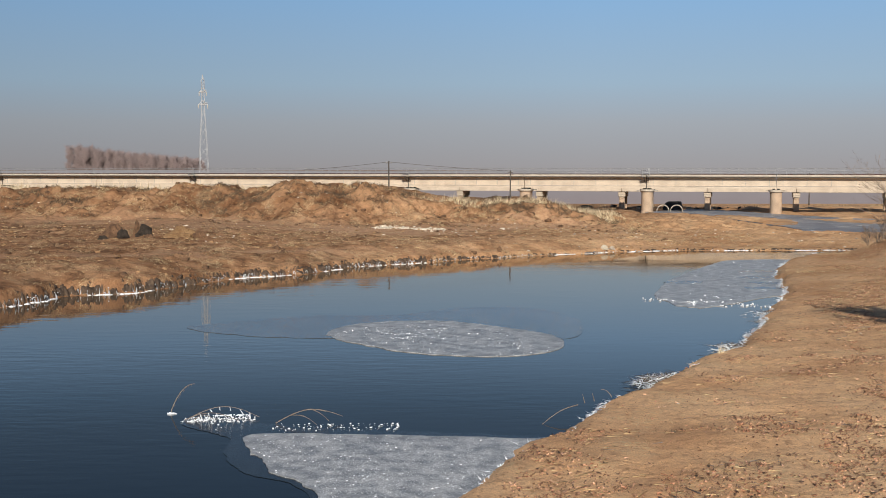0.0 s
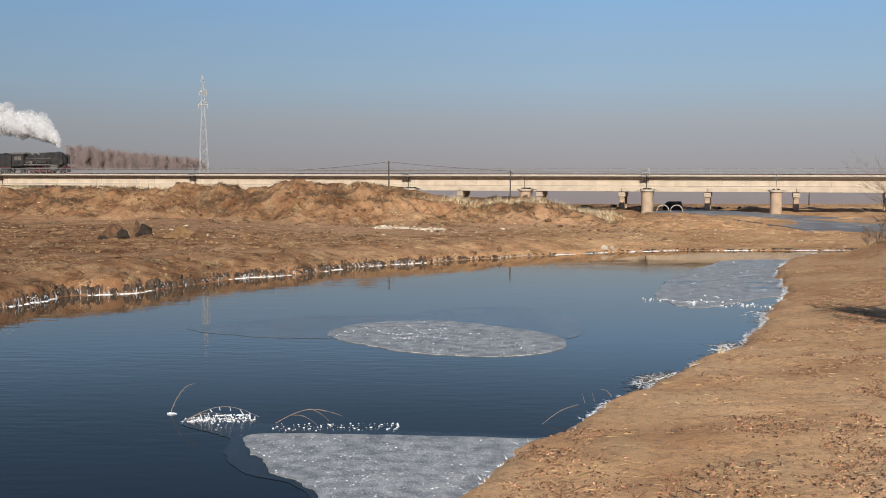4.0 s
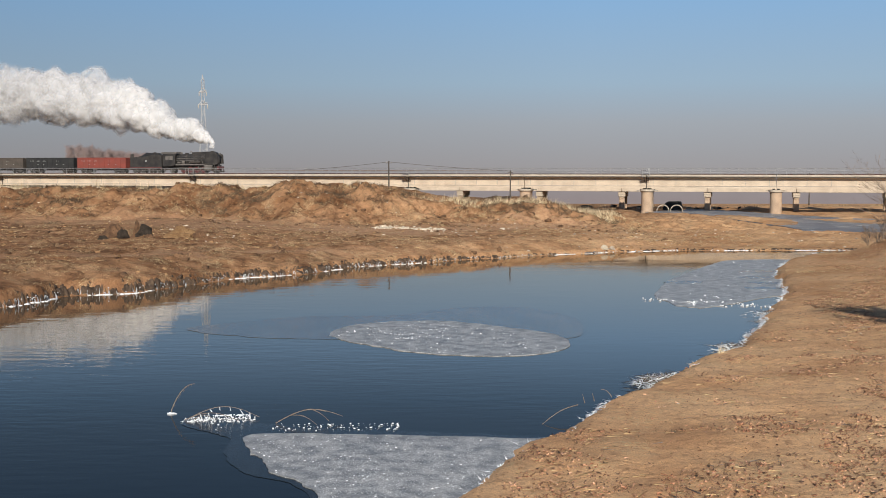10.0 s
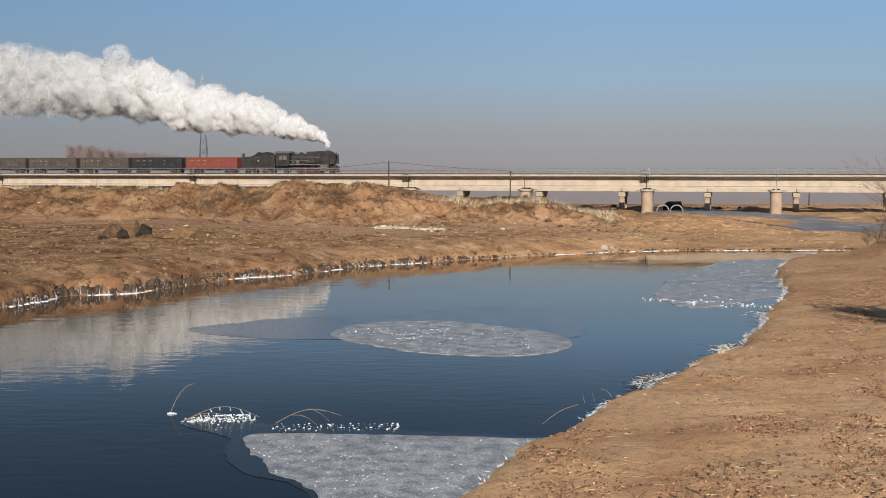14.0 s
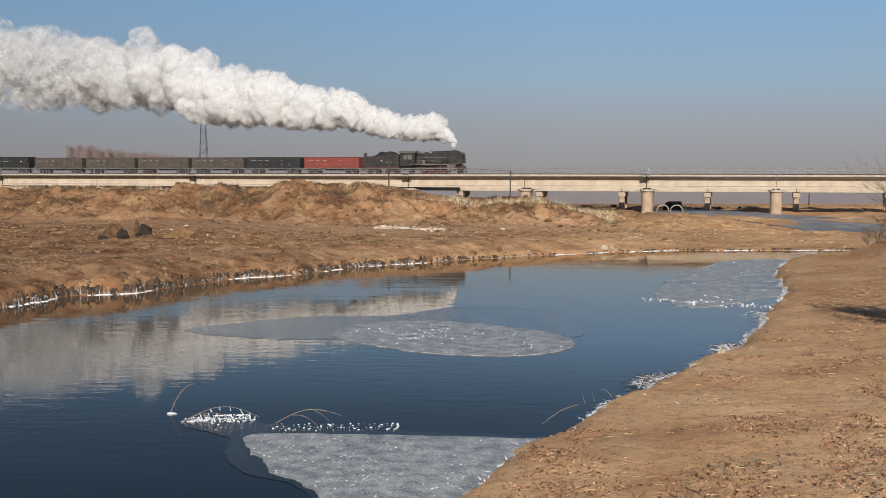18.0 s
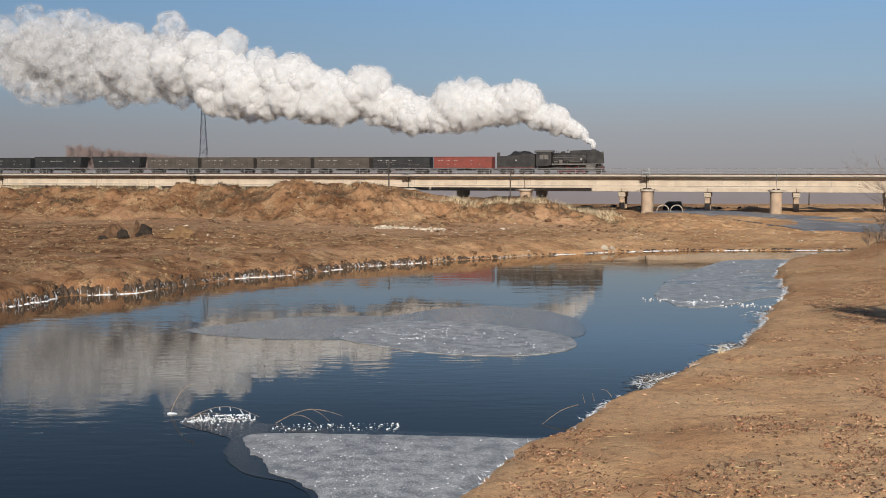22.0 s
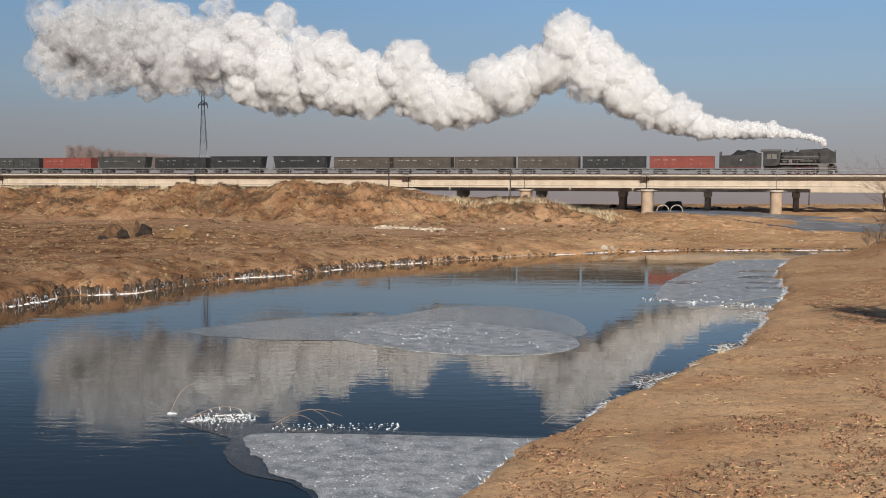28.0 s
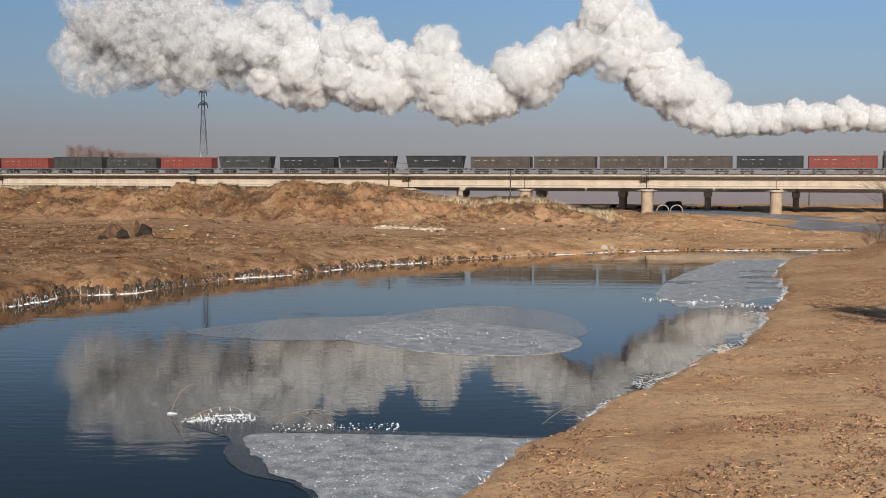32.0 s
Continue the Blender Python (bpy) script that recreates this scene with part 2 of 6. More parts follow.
M_WAGBROWN = material("rust_brown_paint", (0.062, 0.053, 0.046), (0.094, 0.078, 0.066), scale=0.6, rough=0.75)
M_WAGGREY = material("dusty_grey_paint", (0.036, 0.038, 0.038), (0.06, 0.06, 0.057), scale=0.6, rough=0.7)
M_WHEELRED = material("red_wheel_paint", (0.15, 0.05, 0.05), (0.09, 0.045, 0.045), scale=2, rough=0.5)
M_WHITE = material("white_lettering", (0.42, 0.42, 0.41), (0.26, 0.26, 0.25), scale=4, bump=0)
M_COAL = material("coal", (0.015, 0.015, 0.016), (0.04, 0.04, 0.042), scale=4, rough=0.45, bump=0.8, bump_dist=0.1)
M_STONE = material("pale_stone", (0.55, 0.47, 0.38), (0.42, 0.34, 0.26), scale=2, island=0.4)
M_STRAW = material("dry_straw", (0.55, 0.42, 0.24), (0.42, 0.29, 0.15), scale=2, bump=0, island=0.4)
M_REED = material("pale_reed", (0.70, 0.57, 0.37), (0.55, 0.41, 0.25), scale=0.6, bump=0, island=0.35)
M_BRANCH = material("bare_branch", (0.28, 0.22, 0.17), (0.18, 0.13, 0.10), scale=3, bump=0)
M_BARK = material("dark_bark", (0.10, 0.075, 0.055), (0.06, 0.045, 0.035), scale=3)
M_PYLON = material("galvanised_steel", (0.46, 0.46, 0.465), (0.36, 0.36, 0.365), scale=1, rough=0.6)
M_POLE = material("tarred_pole", (0.06, 0.05, 0.045), (0.10, 0.085, 0.07), scale=1)
# Haze is put into this colour: paler and pinker than the near bark.
M_WOOD = material("far_twigs", (0.30, 0.235, 0.225), (0.26, 0.20, 0.19), scale=0.3, bump=0)


# ---- building blocks ----
def link(name, bm, mat, parent=None, smooth=False):
    me = bpy.data.meshes.new(name)
    bm.to_mesh(me)
    bm.free()
    me.materials.append(mat)
    if smooth:
        me.polygons.foreach_set("use_smooth", [True] * len(me.polygons))
    ob = new(name, me)
    if parent is not None:
        ob.parent = parent
    return ob


def part(name, bm, mat, parent, label="", smooth=False):
    ob = link(name, bm, mat, parent, smooth)
    return tagged(ob, label=label) if label else ob


def thing(name, label, category, group="", kind=""):
    return tagged(new(name), label, category, group, kind)


def box(bm, x0, x1, y0, y1, z0, z1, bevel=0.0):
    m = Matrix.Translation(((x0 + x1) / 2, (y0 + y1) / 2, (z0 + z1) / 2)) @ Matrix.Diagonal((x1 - x0, y1 - y0, z1 - z0, 1))
    vs = bmesh.ops.create_cube(bm, size=1, matrix=m)["verts"]
    if bevel:
        es = list({e for v in vs for e in v.link_edges})
        bmesh.ops.bevel(bm, geom=es, offset=bevel, segments=1, affect="EDGES")
    return bm


def boxes(*specs, bevel=0.0):
    bm = bmesh.new()
    for s in specs:
        box(bm, *s, bevel=bevel)
    return bm


def rod(bm, a, b, r0, r1=None, seg=8, caps=True):
    a, b = Vector(a), Vector(b)
    d = b - a
    m = Matrix.Translation((a + b) / 2) @ d.to_track_quat("Z", "Y").to_matrix().to_4x4()
    bmesh.ops.create_cone(bm, cap_ends=caps, segments=seg, radius1=r0, radius2=r0 if r1 is None else r1, depth=d.length, matrix=m)
    return bm


def lathe(bm, prof, seg=24, m=None):
    """A turned form from (radius, height) pairs, about z."""
    rings = []
    for r, h in prof:
        rings.append([bm.verts.new((r * math.cos(2 * math.pi * i / seg), r * math.sin(2 * math.pi * i / seg), h)) for i in range(seg)])
    for a, b in zip(rings, rings[1:]):
        for i in range(seg):
            j = (i + 1) % seg
            bm.faces.new((a[i], a[j], b[j], b[i]))
    bm.faces.new(list(reversed(rings[0])))
    bm.faces.new(rings[-1])
    if m is not None:
        bmesh.ops.transform(bm, matrix=m, verts=[v for r in rings for v in r])
    return bm


def prism(bm, outline, y0, y1):
    """An outline in x and z, drawn out from y0 to y1."""
    a = [bm.verts.new((x, y0, z)) for x, z in outline]
    b = [bm.verts.new((x, y1, z)) for x, z in outline]
    n = len(a)
    for i in range(n):
        j = (i + 1) % n
        bm.faces.new((a[i], a[j], b[j], b[i]))
    bm.faces.new(list(reversed(a)))
    bm.faces.new(b)
    bmesh.ops.recalc_face_normals(bm, faces=bm.faces)
    return bm


# ---- the plan ----
# The river at z = 0. The railway crosses behind it: its line starts from LINE, runs along ALONG to the right and nearer.
TURN = -15.5
RAIL = 7.9
LINE = Vector((0, 244, 0))
ALONG = Vector((math.cos(radians(TURN)), math.sin(radians(TURN)), 0))
AWAY = Vector((-ALONG.y, ALONG.x, 0))


def on_line(s, lateral=0.0, z=0.0):
    p = LINE + ALONG * s + AWAY * lateral
    return pose(p.x, p.y, z, 0, 0, TURN)


FAR_SHORE = [(-140, 25), (-60, 45), (-36, 56), (-28.6, 74.4), (-26.3, 81.4), (-22.1, 82.9), (-19.7, 88.5), (-16.8, 94.0), (-11.7, 98.0), (-8.4, 104.7), (-2.4, 109.7),
             (4.3, 115.2), (16.6, 123.0), (24.5, 126.4), (38.1, 126.6), (60, 128), (75, 134)]
NEAR_SHORE = [(78, 128), (56, 123), (39.5, 121.3), (33.9, 112.4), (28.9, 101.2), (24.6, 82.9), (19.7, 70.1), (16.8, 62.9), (14.2, 56.1), (12.0, 53.6), (9.5, 48.5), (7.2, 44.9),
              (5.8, 42.8), (3.9, 38.7), (2.4, 36.3), (0.7, 31.3), (-1.1, 27.4), (-4, 21), (-12, 14), (-40, 4), (-140, -12)]
CHANNEL = [(41, 231), (52, 243), (57, 236), (64, 210), (69, 192), (71, 178), (66, 165), (59, 161.5), (54.5, 164), (55.5, 176), (61.5, 203), (55, 216), (46.5, 226)]


def signed_distance(px, py, poly):
    """Distance to a closed outline, negative inside it."""
    best = np.full(px.shape, 1e9)
    inside = np.zeros(px.shape, bool)
    for (ax, ay), (bx, by) in zip(poly, poly[1:] + poly[:1]):
        ex, ey = bx - ax, by - ay
        t = np.clip(((px - ax) * ex + (py - ay) * ey) / (ex * ex + ey * ey), 0, 1)
        best = np.minimum(best, np.hypot(px - ax - t * ex, py - ay - t * ey))
        cross = (ay > py) != (by > py)
        inside ^= cross & (px < (bx - ax) * (py - ay) / (by - ay + 1e-12) + ax)
    return np.where(inside, -best, best)


def smooth(x):
    x = np.clip(x, 0, 1)
    return x * x * (3 - 2 * x)


def lattice(ix, iy, seed):
    h = np.sin(ix * 127.1 + iy * 311.7 + seed * 74.7) * 43758.5453
    return h - np.floor(h)


def vnoise(x, y, seed=0):
    """Smooth value noise in -1..1."""
    ix, iy = np.floor(x), np.floor(y)
    fx, fy = x - ix, y - iy
    ux, uy = fx * fx * (3 - 2 * fx), fy * fy * (3 - 2 * fy)
    a, b = lattice(ix, iy, seed), lattice(ix + 1, iy, seed)
    c, d = lattice(ix, iy + 1, seed), lattice(ix + 1, iy + 1, seed)
    return 2 * ((a * (1 - ux) + b * ux) * (1 - uy) + (c * (1 - ux) + d * ux) * uy) - 1


def fbm(x, y, octaves=4, seed=0, gain=0.5):
    out, amp = 0, 1.0
    for o in range(octaves):
        out = out + amp * vnoise(x * 2 ** o, y * 2 ** o, seed + o)
        amp *= gain
    return out


RIVER = FAR_SHORE + NEAR_SHORE


PATH = [(-60, 160), (-42, 152), (-25, 146), (-12, 141), (-2, 142), (9, 150), (20, 164)]


def path_mask(x, y):
    """How far a spot belongs to the smooth sandy track over the far flats."""
    x, y = np.asarray(x, float), np.asarray(y, float)
    mid = np.interp(x, [p[0] for p in PATH], [p[1] for p in PATH])
    low = np.interp(x, [-45, -25, -5], [88, 97, 112])
    a = smooth(1.5 - abs(y - mid) / 11.0 + 0.7 * fbm(x * 0.2, y * 0.2, 3, 83)) * smooth((26 - x) / 8) * smooth((x + 64) / 8)
    b = 0.8 * smooth(1.3 - abs(y - low) / 2.6 + 0.9 * fbm(x * 0.3, y * 0.3, 3, 84)) * smooth((-4 - x) / 8)
    return np.maximum(a, b)


def height(x, y):
    """The lie of the land, in metres over the river."""
    x, y = np.asarray(x, float), np.asarray(y, float)
    wob = 0.35 * fbm(x * 0.55, y * 0.55, 3, 11)
    d = signed_distance(x, y, RIVER) + wob
    dc = signed_distance(x, y, CHANNEL) + 0.6 * fbm(x * 0.3, y * 0.1, 3, 5)
    near = smooth((116 - y + (x - 30) * 0.0) / 4 + 0.5) * smooth((x - (y - 31) * 0.39 + 6) / 10 + 0.4)
    near = np.maximum(near, smooth((20 - y) / 8))
    # the far bank: a low cut edge, then flats
    edge = 0.7 + 0.35 * smooth((-16 - x) / 10) - 0.3 * smooth((x + 5) / 20) - 0.17 * smooth((x - 14) / 8)
    far = edge * smooth(d / 0.5) + 0.8 * smooth(d / 4) * smooth((34 - x) / 20) + 0.10 * fbm(x * 0.5, y * 0.5, 4, 3) * smooth(d / 3)
    # the spoil heaps before the bridge and the plateau behind them
    crest = 3.35 + 1.2 * smooth(1 - abs(x + 23) / 6) + 0.7 * smooth(1 - abs(x + 12.5) / 7) - 1.0 * smooth((x + 9) / 7) - 2.5 * smooth((x - 17) / 9) - 0.55 * smooth((-35 - x) / 7) - 0.75 * smooth((x + 6) / 6)
    crest = crest + 0.35 * fbm(x * 0.12, y * 0.12, 4, 21)
    lip = 166 + 10 * vnoise(x * 0.06, x * 0 + 0.5, 8) - 12 * smooth((x + 45) / 25) + 12 * smooth((x - 5) / 20)
    rise = smooth((y - lip) / (18 + 6 * vnoise(x * 0.1, y * 0.02, 9)))
    gully = 0.55 * np.abs(fbm(x * 0.16, y * 0.1, 4, 31)) * 4 * rise * (1 - rise)
    far = far + np.maximum(crest, 0) * rise * (0.85 + 0.15 * smooth((205 - y) / 12)) - gully * 1.6 + 0.3 * rise * fbm(x * 0.35, y * 0.35, 4, 41)
    rough = smooth((y - 140) / 25) * smooth((60 - x) / 30) * smooth((235 - y) / 20)
    far = far + rough * (0.55 * np.abs(fbm(x * 0.11, y * 0.13, 4, 71)) + 0.28 * np.abs(fbm(x * 0.45, y * 0.45, 3, 72)) - 0.35)
    far = far + (0.20 * np.abs(fbm(x * 0.8, y * 0.8, 3, 77)) + 0.10 * fbm(x * 1.7, y * 1.7, 2, 78)) * smooth((d - 1) / 4) * smooth((215 - y) / 10) * (1 - 0.9 * path_mask(x, y))
    # tumbled spoil: knobbly lumps and cut faces on the heaps
    heaps = smooth((y - lip + 4) / 8) * smooth((212 - y) / 12) * smooth((34 - x) / 12)
    far = far + heaps * (1.1 * np.abs(fbm(x * 0.17, y * 0.12, 3, 171)) - 0.45 + 0.45 * np.abs(fbm(x * 0.5, y * 0.4, 3, 172)) + 0.22 * fbm(x * 1.1, y * 0.9, 2, 173))
    # beyond the bridges the plain lies low
    far = far * (1 - 0.9 * smooth((y - 252) / 35))
    # the near bank: rises gently from the water, to the right and towards the eye
    up = 0.42 * smooth(d / 0.9) + 0.04 * np.maximum(d, 0) + 0.08 * fbm(x * 0.45, y * 0.45, 4, 51) * smooth(d / 2)
    up = up + 1.8 * smooth((x - 38 - (118 - y) * -0.02) / 9) * smooth((y - 70) / 25)
    up = up + 5.3 * smooth((15 - np.hypot(x, y)) / 13)
    land = far * (1 - near) + up * near
    land = np.where(d < 0, -0.9 * smooth(-d / 1.5), land)
    bed = np.where(dc < 0, -0.5 * smooth(-dc / 3), land * smooth(dc / 7) + 0.02)
    land = np.where((y > 140) & (d > 0), bed, np.maximum(land, np.where((y > 140) & (d > 0), 0.15, -9)))
    return land


def stepped(*spans):
    out = []
    for a, b, n in spans:
        out += list(np.linspace(a, b, n, endpoint=False))
    return np.array(out + [spans[-1][1]])


def build_ground():
    xs = stepped((-4000, -400, 10), (-400, -130, 40), (-130, -46, 170), (-46, 62, 330), (62, 130, 120), (130, 400, 40), (400, 4000, 10))
    ys = stepped((-600, -40, 16), (-40, 18, 60), (18, 60, 170), (60, 135, 270), (135, 262, 280), (262, 460, 60), (460, 4500, 16))
    gx, gy = np.meshgrid(xs, ys)
    gz = height(gx, gy)
    nx, ny = len(xs), len(ys)
    co = np.stack([gx, gy, gz], -1).reshape(-1, 3)
    idx = np.arange(nx * ny).reshape(ny, nx)
    quads = np.stack([idx[:-1, :-1], idx[:-1, 1:], idx[1:, 1:], idx[1:, :-1]], -1).reshape(-1, 4)
    me = bpy.data.meshes.new("ground")
    me.vertices.add(len(co))
    me.vertices.foreach_set("co", co.ravel().astype(np.float32))
    me.loops.add(len(quads) * 4)
    me.loops.foreach_set("vertex_index", quads.ravel().astype(np.int32))
    me.polygons.add(len(quads))
    me.polygons.foreach_set("loop_start", np.arange(0, len(quads) * 4, 4, dtype=np.int32))
    me.update(calc_edges=True)
    me.polygons.foreach_set("use_smooth", np.ones(len(quads), bool))
    at_ = me.attributes.new("track", "FLOAT", "POINT")
    at_.data.foreach_set("value", path_mask(gx, gy).ravel().astype(np.float32))
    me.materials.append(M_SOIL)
    return tagged(new("ground", me), "dry brown loess river banks with spoil heaps and straw", "ground", kind="structure")


def build_water():
    bm = bmesh.new()
    # Water level set to fit the reflections in the camera's view.
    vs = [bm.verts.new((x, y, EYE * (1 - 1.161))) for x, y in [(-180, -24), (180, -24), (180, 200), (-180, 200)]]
    bm.faces.new(vs)
    tagged(link("water", bm, M_WATER), "dark blue calm river water with faint ripples", "water", kind="structure")


build_ground()
build_water()


# ---- railway bridge ----
SPAN = 24.78
JOINTS = [-106.1 + SPAN * n for n in range(-3, 12)]


def build_span():
    sp = thing("bridge_span", "weathered cream concrete railway bridge girder with walkway railing", "bridge", "spans of the railway bridge")
    h = SPAN / 2 - 0.06
    # the girder: web, bottom flange and top flange in one cast profile, for each of the two beams
    for side, name in ((-1, "near_girder"), (1, "far_girder")):
        prof = [(-0.62, 5.05), (0.62, 5.05), (0.62, 5.52), (0.42, 5.62), (0.42, 6.95), (0.62, 7.10), (0.62, 7.30), (-0.62, 7.30), (-0.62, 7.10), (-0.42, 6.95), (-0.42, 5.62), (-0.62, 5.52)]
        bm = bmesh.new()
        prism(bm, prof, -h, h)
        bmesh.ops.transform(bm, matrix=Matrix.Translation((0, side * 1.25, 0)) @ Matrix.Rotation(math.pi / 2, 4, "Z"), verts=bm.verts)
        part("girder", bm, M_CONCRETE, sp)
    # shallow upright stiffeners on the lit web
    for k in range(6):
        x = -h + 1.2 + k * (2 * h - 2.4) / 5
        part("stiffener", boxes((x - 0.045, x + 0.045, -1.74, -1.66, 5.6, 6.97)), M_GREY, sp)
    # A strip added for the thin grey line on the bottom flange.
    part("conduit", boxes((-h, h, -1.93, -1.872, 5.44, 5.52)), M_GREY, sp, "thin grey line along the bottom flange")
    part("deck", boxes((-h, h, -1.95, 1.95, 7.304, 7.46)), M_GREY, sp)
    part("walkway", boxes((-h, h, -2.75, -1.955, 7.22, 7.33), bevel=0.02), M_PALE, sp)
    part("edge_beam", boxes((-h, h, -2.74, -2.6, 7.334, 7.74), bevel=0.02), M_PALE, sp)
    # A dark strip added for the shade line under the walkway.
    part("cable_trough", boxes((-h, h, -2.83, -2.755, 7.20, 7.38)), M_DARKSTEEL, sp, "dark strip standing in for the shade under the walkway")
    part("walkway", boxes((-h, h, 1.955, 2.75, 7.22, 7.33), bevel=0.02), M_PALE, sp)
    part("kerb", boxes((-h, h, -1.95, -1.75, 7.465, 7.72)), M_GREY, sp)
    bm = bmesh.new()
    rod(bm, (-h, -2.48, 7.83), (h, -2.48, 7.83), 0.075, seg=10)
    part("pipe", bm, M_PIPE_RED, sp, "rusty dark red pipe", True)
    for k in range(7):
        x = -h + 0.5 + k * (2 * h - 1) / 6
        part("pipe_saddle", boxes((x - 0.1, x + 0.1, -2.58, -2.38, 7.334, 7.76)), M_DARKSTEEL, sp)
    for y in (-2.7, 2.7):
        n = 14
        for k in range(n + 1):
            x = -h + 0.06 + k * (2 * h - 0.12) / n
            part("post", boxes((x - 0.025, x + 0.025, y - 0.025, y + 0.025, 7.334, 8.97)), M_RAIL, sp)
        for z, r in ((8.97, 0.045), (8.55, 0.03), (8.15, 0.03)):
            bm = bmesh.new()
            rod(bm, (-h, y, z), (h, y, z), r, seg=6)
            part("handrail", bm, M_RAIL, sp)
    for y in (-0.7175, 0.7175):
        part("rail", boxes((-h - 0.05, h + 0.05, y - 0.035, y + 0.035, RAIL - 0.17, RAIL)), M_DARKSTEEL, sp)
    part("ballast", boxes((-h, h, -1.6, 1.6, 7.464, RAIL - 0.2), bevel=0.08), M_GREY, sp)
    return sp


def build_pier():
    p = thing("bridge_pier", "round-ended cream concrete railway bridge pier with flared cap", "bridge pier", "piers of the railway bridge")

    def oval(bm, rows, seg=28):
        rings = []
        for r, half, z in rows:
            ring = []
            for i in range(seg):
                a = 2 * math.pi * i / seg
                ring.append(bm.verts.new((r * math.cos(a), r * math.sin(a) + half * (1 if math.sin(a) > 0 else -1) * (abs(math.sin(a)) > 1e-6), z)))
            rings.append(ring)
        for a, b in zip(rings, rings[1:]):
            for i in range(seg):
                bm.faces.new((a[i], a[(i + 1) % seg], b[(i + 1) % seg], b[i]))
        bm.faces.new(list(reversed(rings[0])))
        bm.faces.new(rings[-1])
        return bm

    part("shaft", oval(bmesh.new(), [(1.28, 0.9, -1.5), (1.25, 0.9, 0.35), (1.13, 0.9, 0.4), (1.13, 0.9, 4.2)]), M_PIER, p, smooth=False)
    part("cap", oval(bmesh.new(), [(1.13, 0.9, 4.19), (1.42, 1.0, 4.45), (1.42, 1.0, 4.78)]), M_PALE, p)
    part("bearing_shelf", boxes((-2.0, 2.0, -1.3, 1.3, 4.5, 4.62), bevel=0.03), M_GREY, p)
    for x in (-0.42, 0.42):
        for y in (-1.25, 1.25):
            part("bearing", boxes((x - 0.25, x + 0.25, y - 0.3, y + 0.3, 4.784, 5.046)), M_DARKSTEEL, p)
    return p


def build_refuge():
    """A railed refuge on steel brackets over every other pier."""
    r = thing("refuge_platform", "grey steel railed refuge platform bracketed off the bridge", "platform", "refuges along the bridge")
    part("floor_plate", boxes((-0.7, 0.7, -3.75, -2.84, 7.24, 7.30)), M_DARKSTEEL, r)
    part("drain_pipe", rod(bmesh.new(), (0, -1.92, 5.0), (0, -1.92, 7.2), 0.07, seg=8), M_DARKSTEEL, r)
    for x in (-0.42, 0.42):
        bm = boxes((x - 0.07, x + 0.07, -3.7, -2.84, 7.06, 7.236))
        rod(bm, (x, -3.5, 7.1), (x, -1.72, 6.3), 0.06, seg=6)
        part("bracket", bm, M_DARKSTEEL, r)
    for x in (-0.66, 0.66):
        part("post", boxes((x - 0.05, x + 0.05, -3.72, -3.62, 7.304, 9.05)), M_RAIL, r)
    for z in (9.02, 8.6, 8.15):
        bm = boxes((-0.7, 0.7, -3.71, -3.63, z - 0.04, z + 0.04))
        for x in (-0.66, 0.66):
            box(bm, x - 0.035, x + 0.035, -3.62, -2.76, z - 0.035, z + 0.035)
        part("handrail", bm, M_RAIL, r)
    return r


span = build_span()
pier = build_pier()
refuge = build_refuge()
for k, s in enumerate(JOINTS):
    if k == 0:
        span.matrix_basis, pier.matrix_basis, refuge.matrix_basis = on_line(s + SPAN / 2), on_line(s), on_line(JOINTS[1])
        continue
    copy_thing(pier, on_line(s))
    if k < len(JOINTS) - 1:
        copy_thing(span, on_line(s + SPAN / 2))
    if k % 2 and k > 1:
        copy_thing(refuge, on_line(s))


# ---- road bridge behind ----
BACK = 13.6


def build_back_bridge():
    for k in range(-9, 11):
        s = 18.1 + 17.8 * k
        if k == -9:
            b = thing("bridge_pier", "square cream concrete column pier of the low road bridge", "bridge pier", "piers of the road bridge")
            for y in (0.0, 4.6):
                part("column", boxes((-0.56, 0.56, y - 0.56, y + 0.56, -1.5, 2.95), bevel=0.12), M_PIER, b)
                part("column_head", boxes((-0.74, 0.74, y - 0.8, y + 0.8, 2.954, 4.0), bevel=0.05), M_CONCRETE, b)
            part("cross_beam", boxes((-0.7, 0.7, 0.804, 3.796, 3.2, 4.0), bevel=0.04), M_CONCRETE, b)
            d = thing("bridge_span", "pale concrete slab span of the low road bridge", "bridge", "spans of the road bridge")
            part("slab", boxes((-8.87, 8.87, -1.2, 5.9, 4.06, 4.9), bevel=0.04), M_CONCRETE, d)
            part("parapet", boxes((-8.87, 8.87, -1.15, -0.95, 4.904, 5.6), bevel=0.02), M_PALE, d)
            part("parapet", boxes((-8.87, 8.87, 5.65, 5.85, 4.904, 5.6), bevel=0.02), M_PALE, d)
            b.matrix_basis, d.matrix_basis = on_line(s, BACK), on_line(s + 8.9, BACK)
        else:
            copy_thing(b, on_line(s, BACK))
            copy_thing(d, on_line(s + 8.9, BACK))


build_back_bridge()


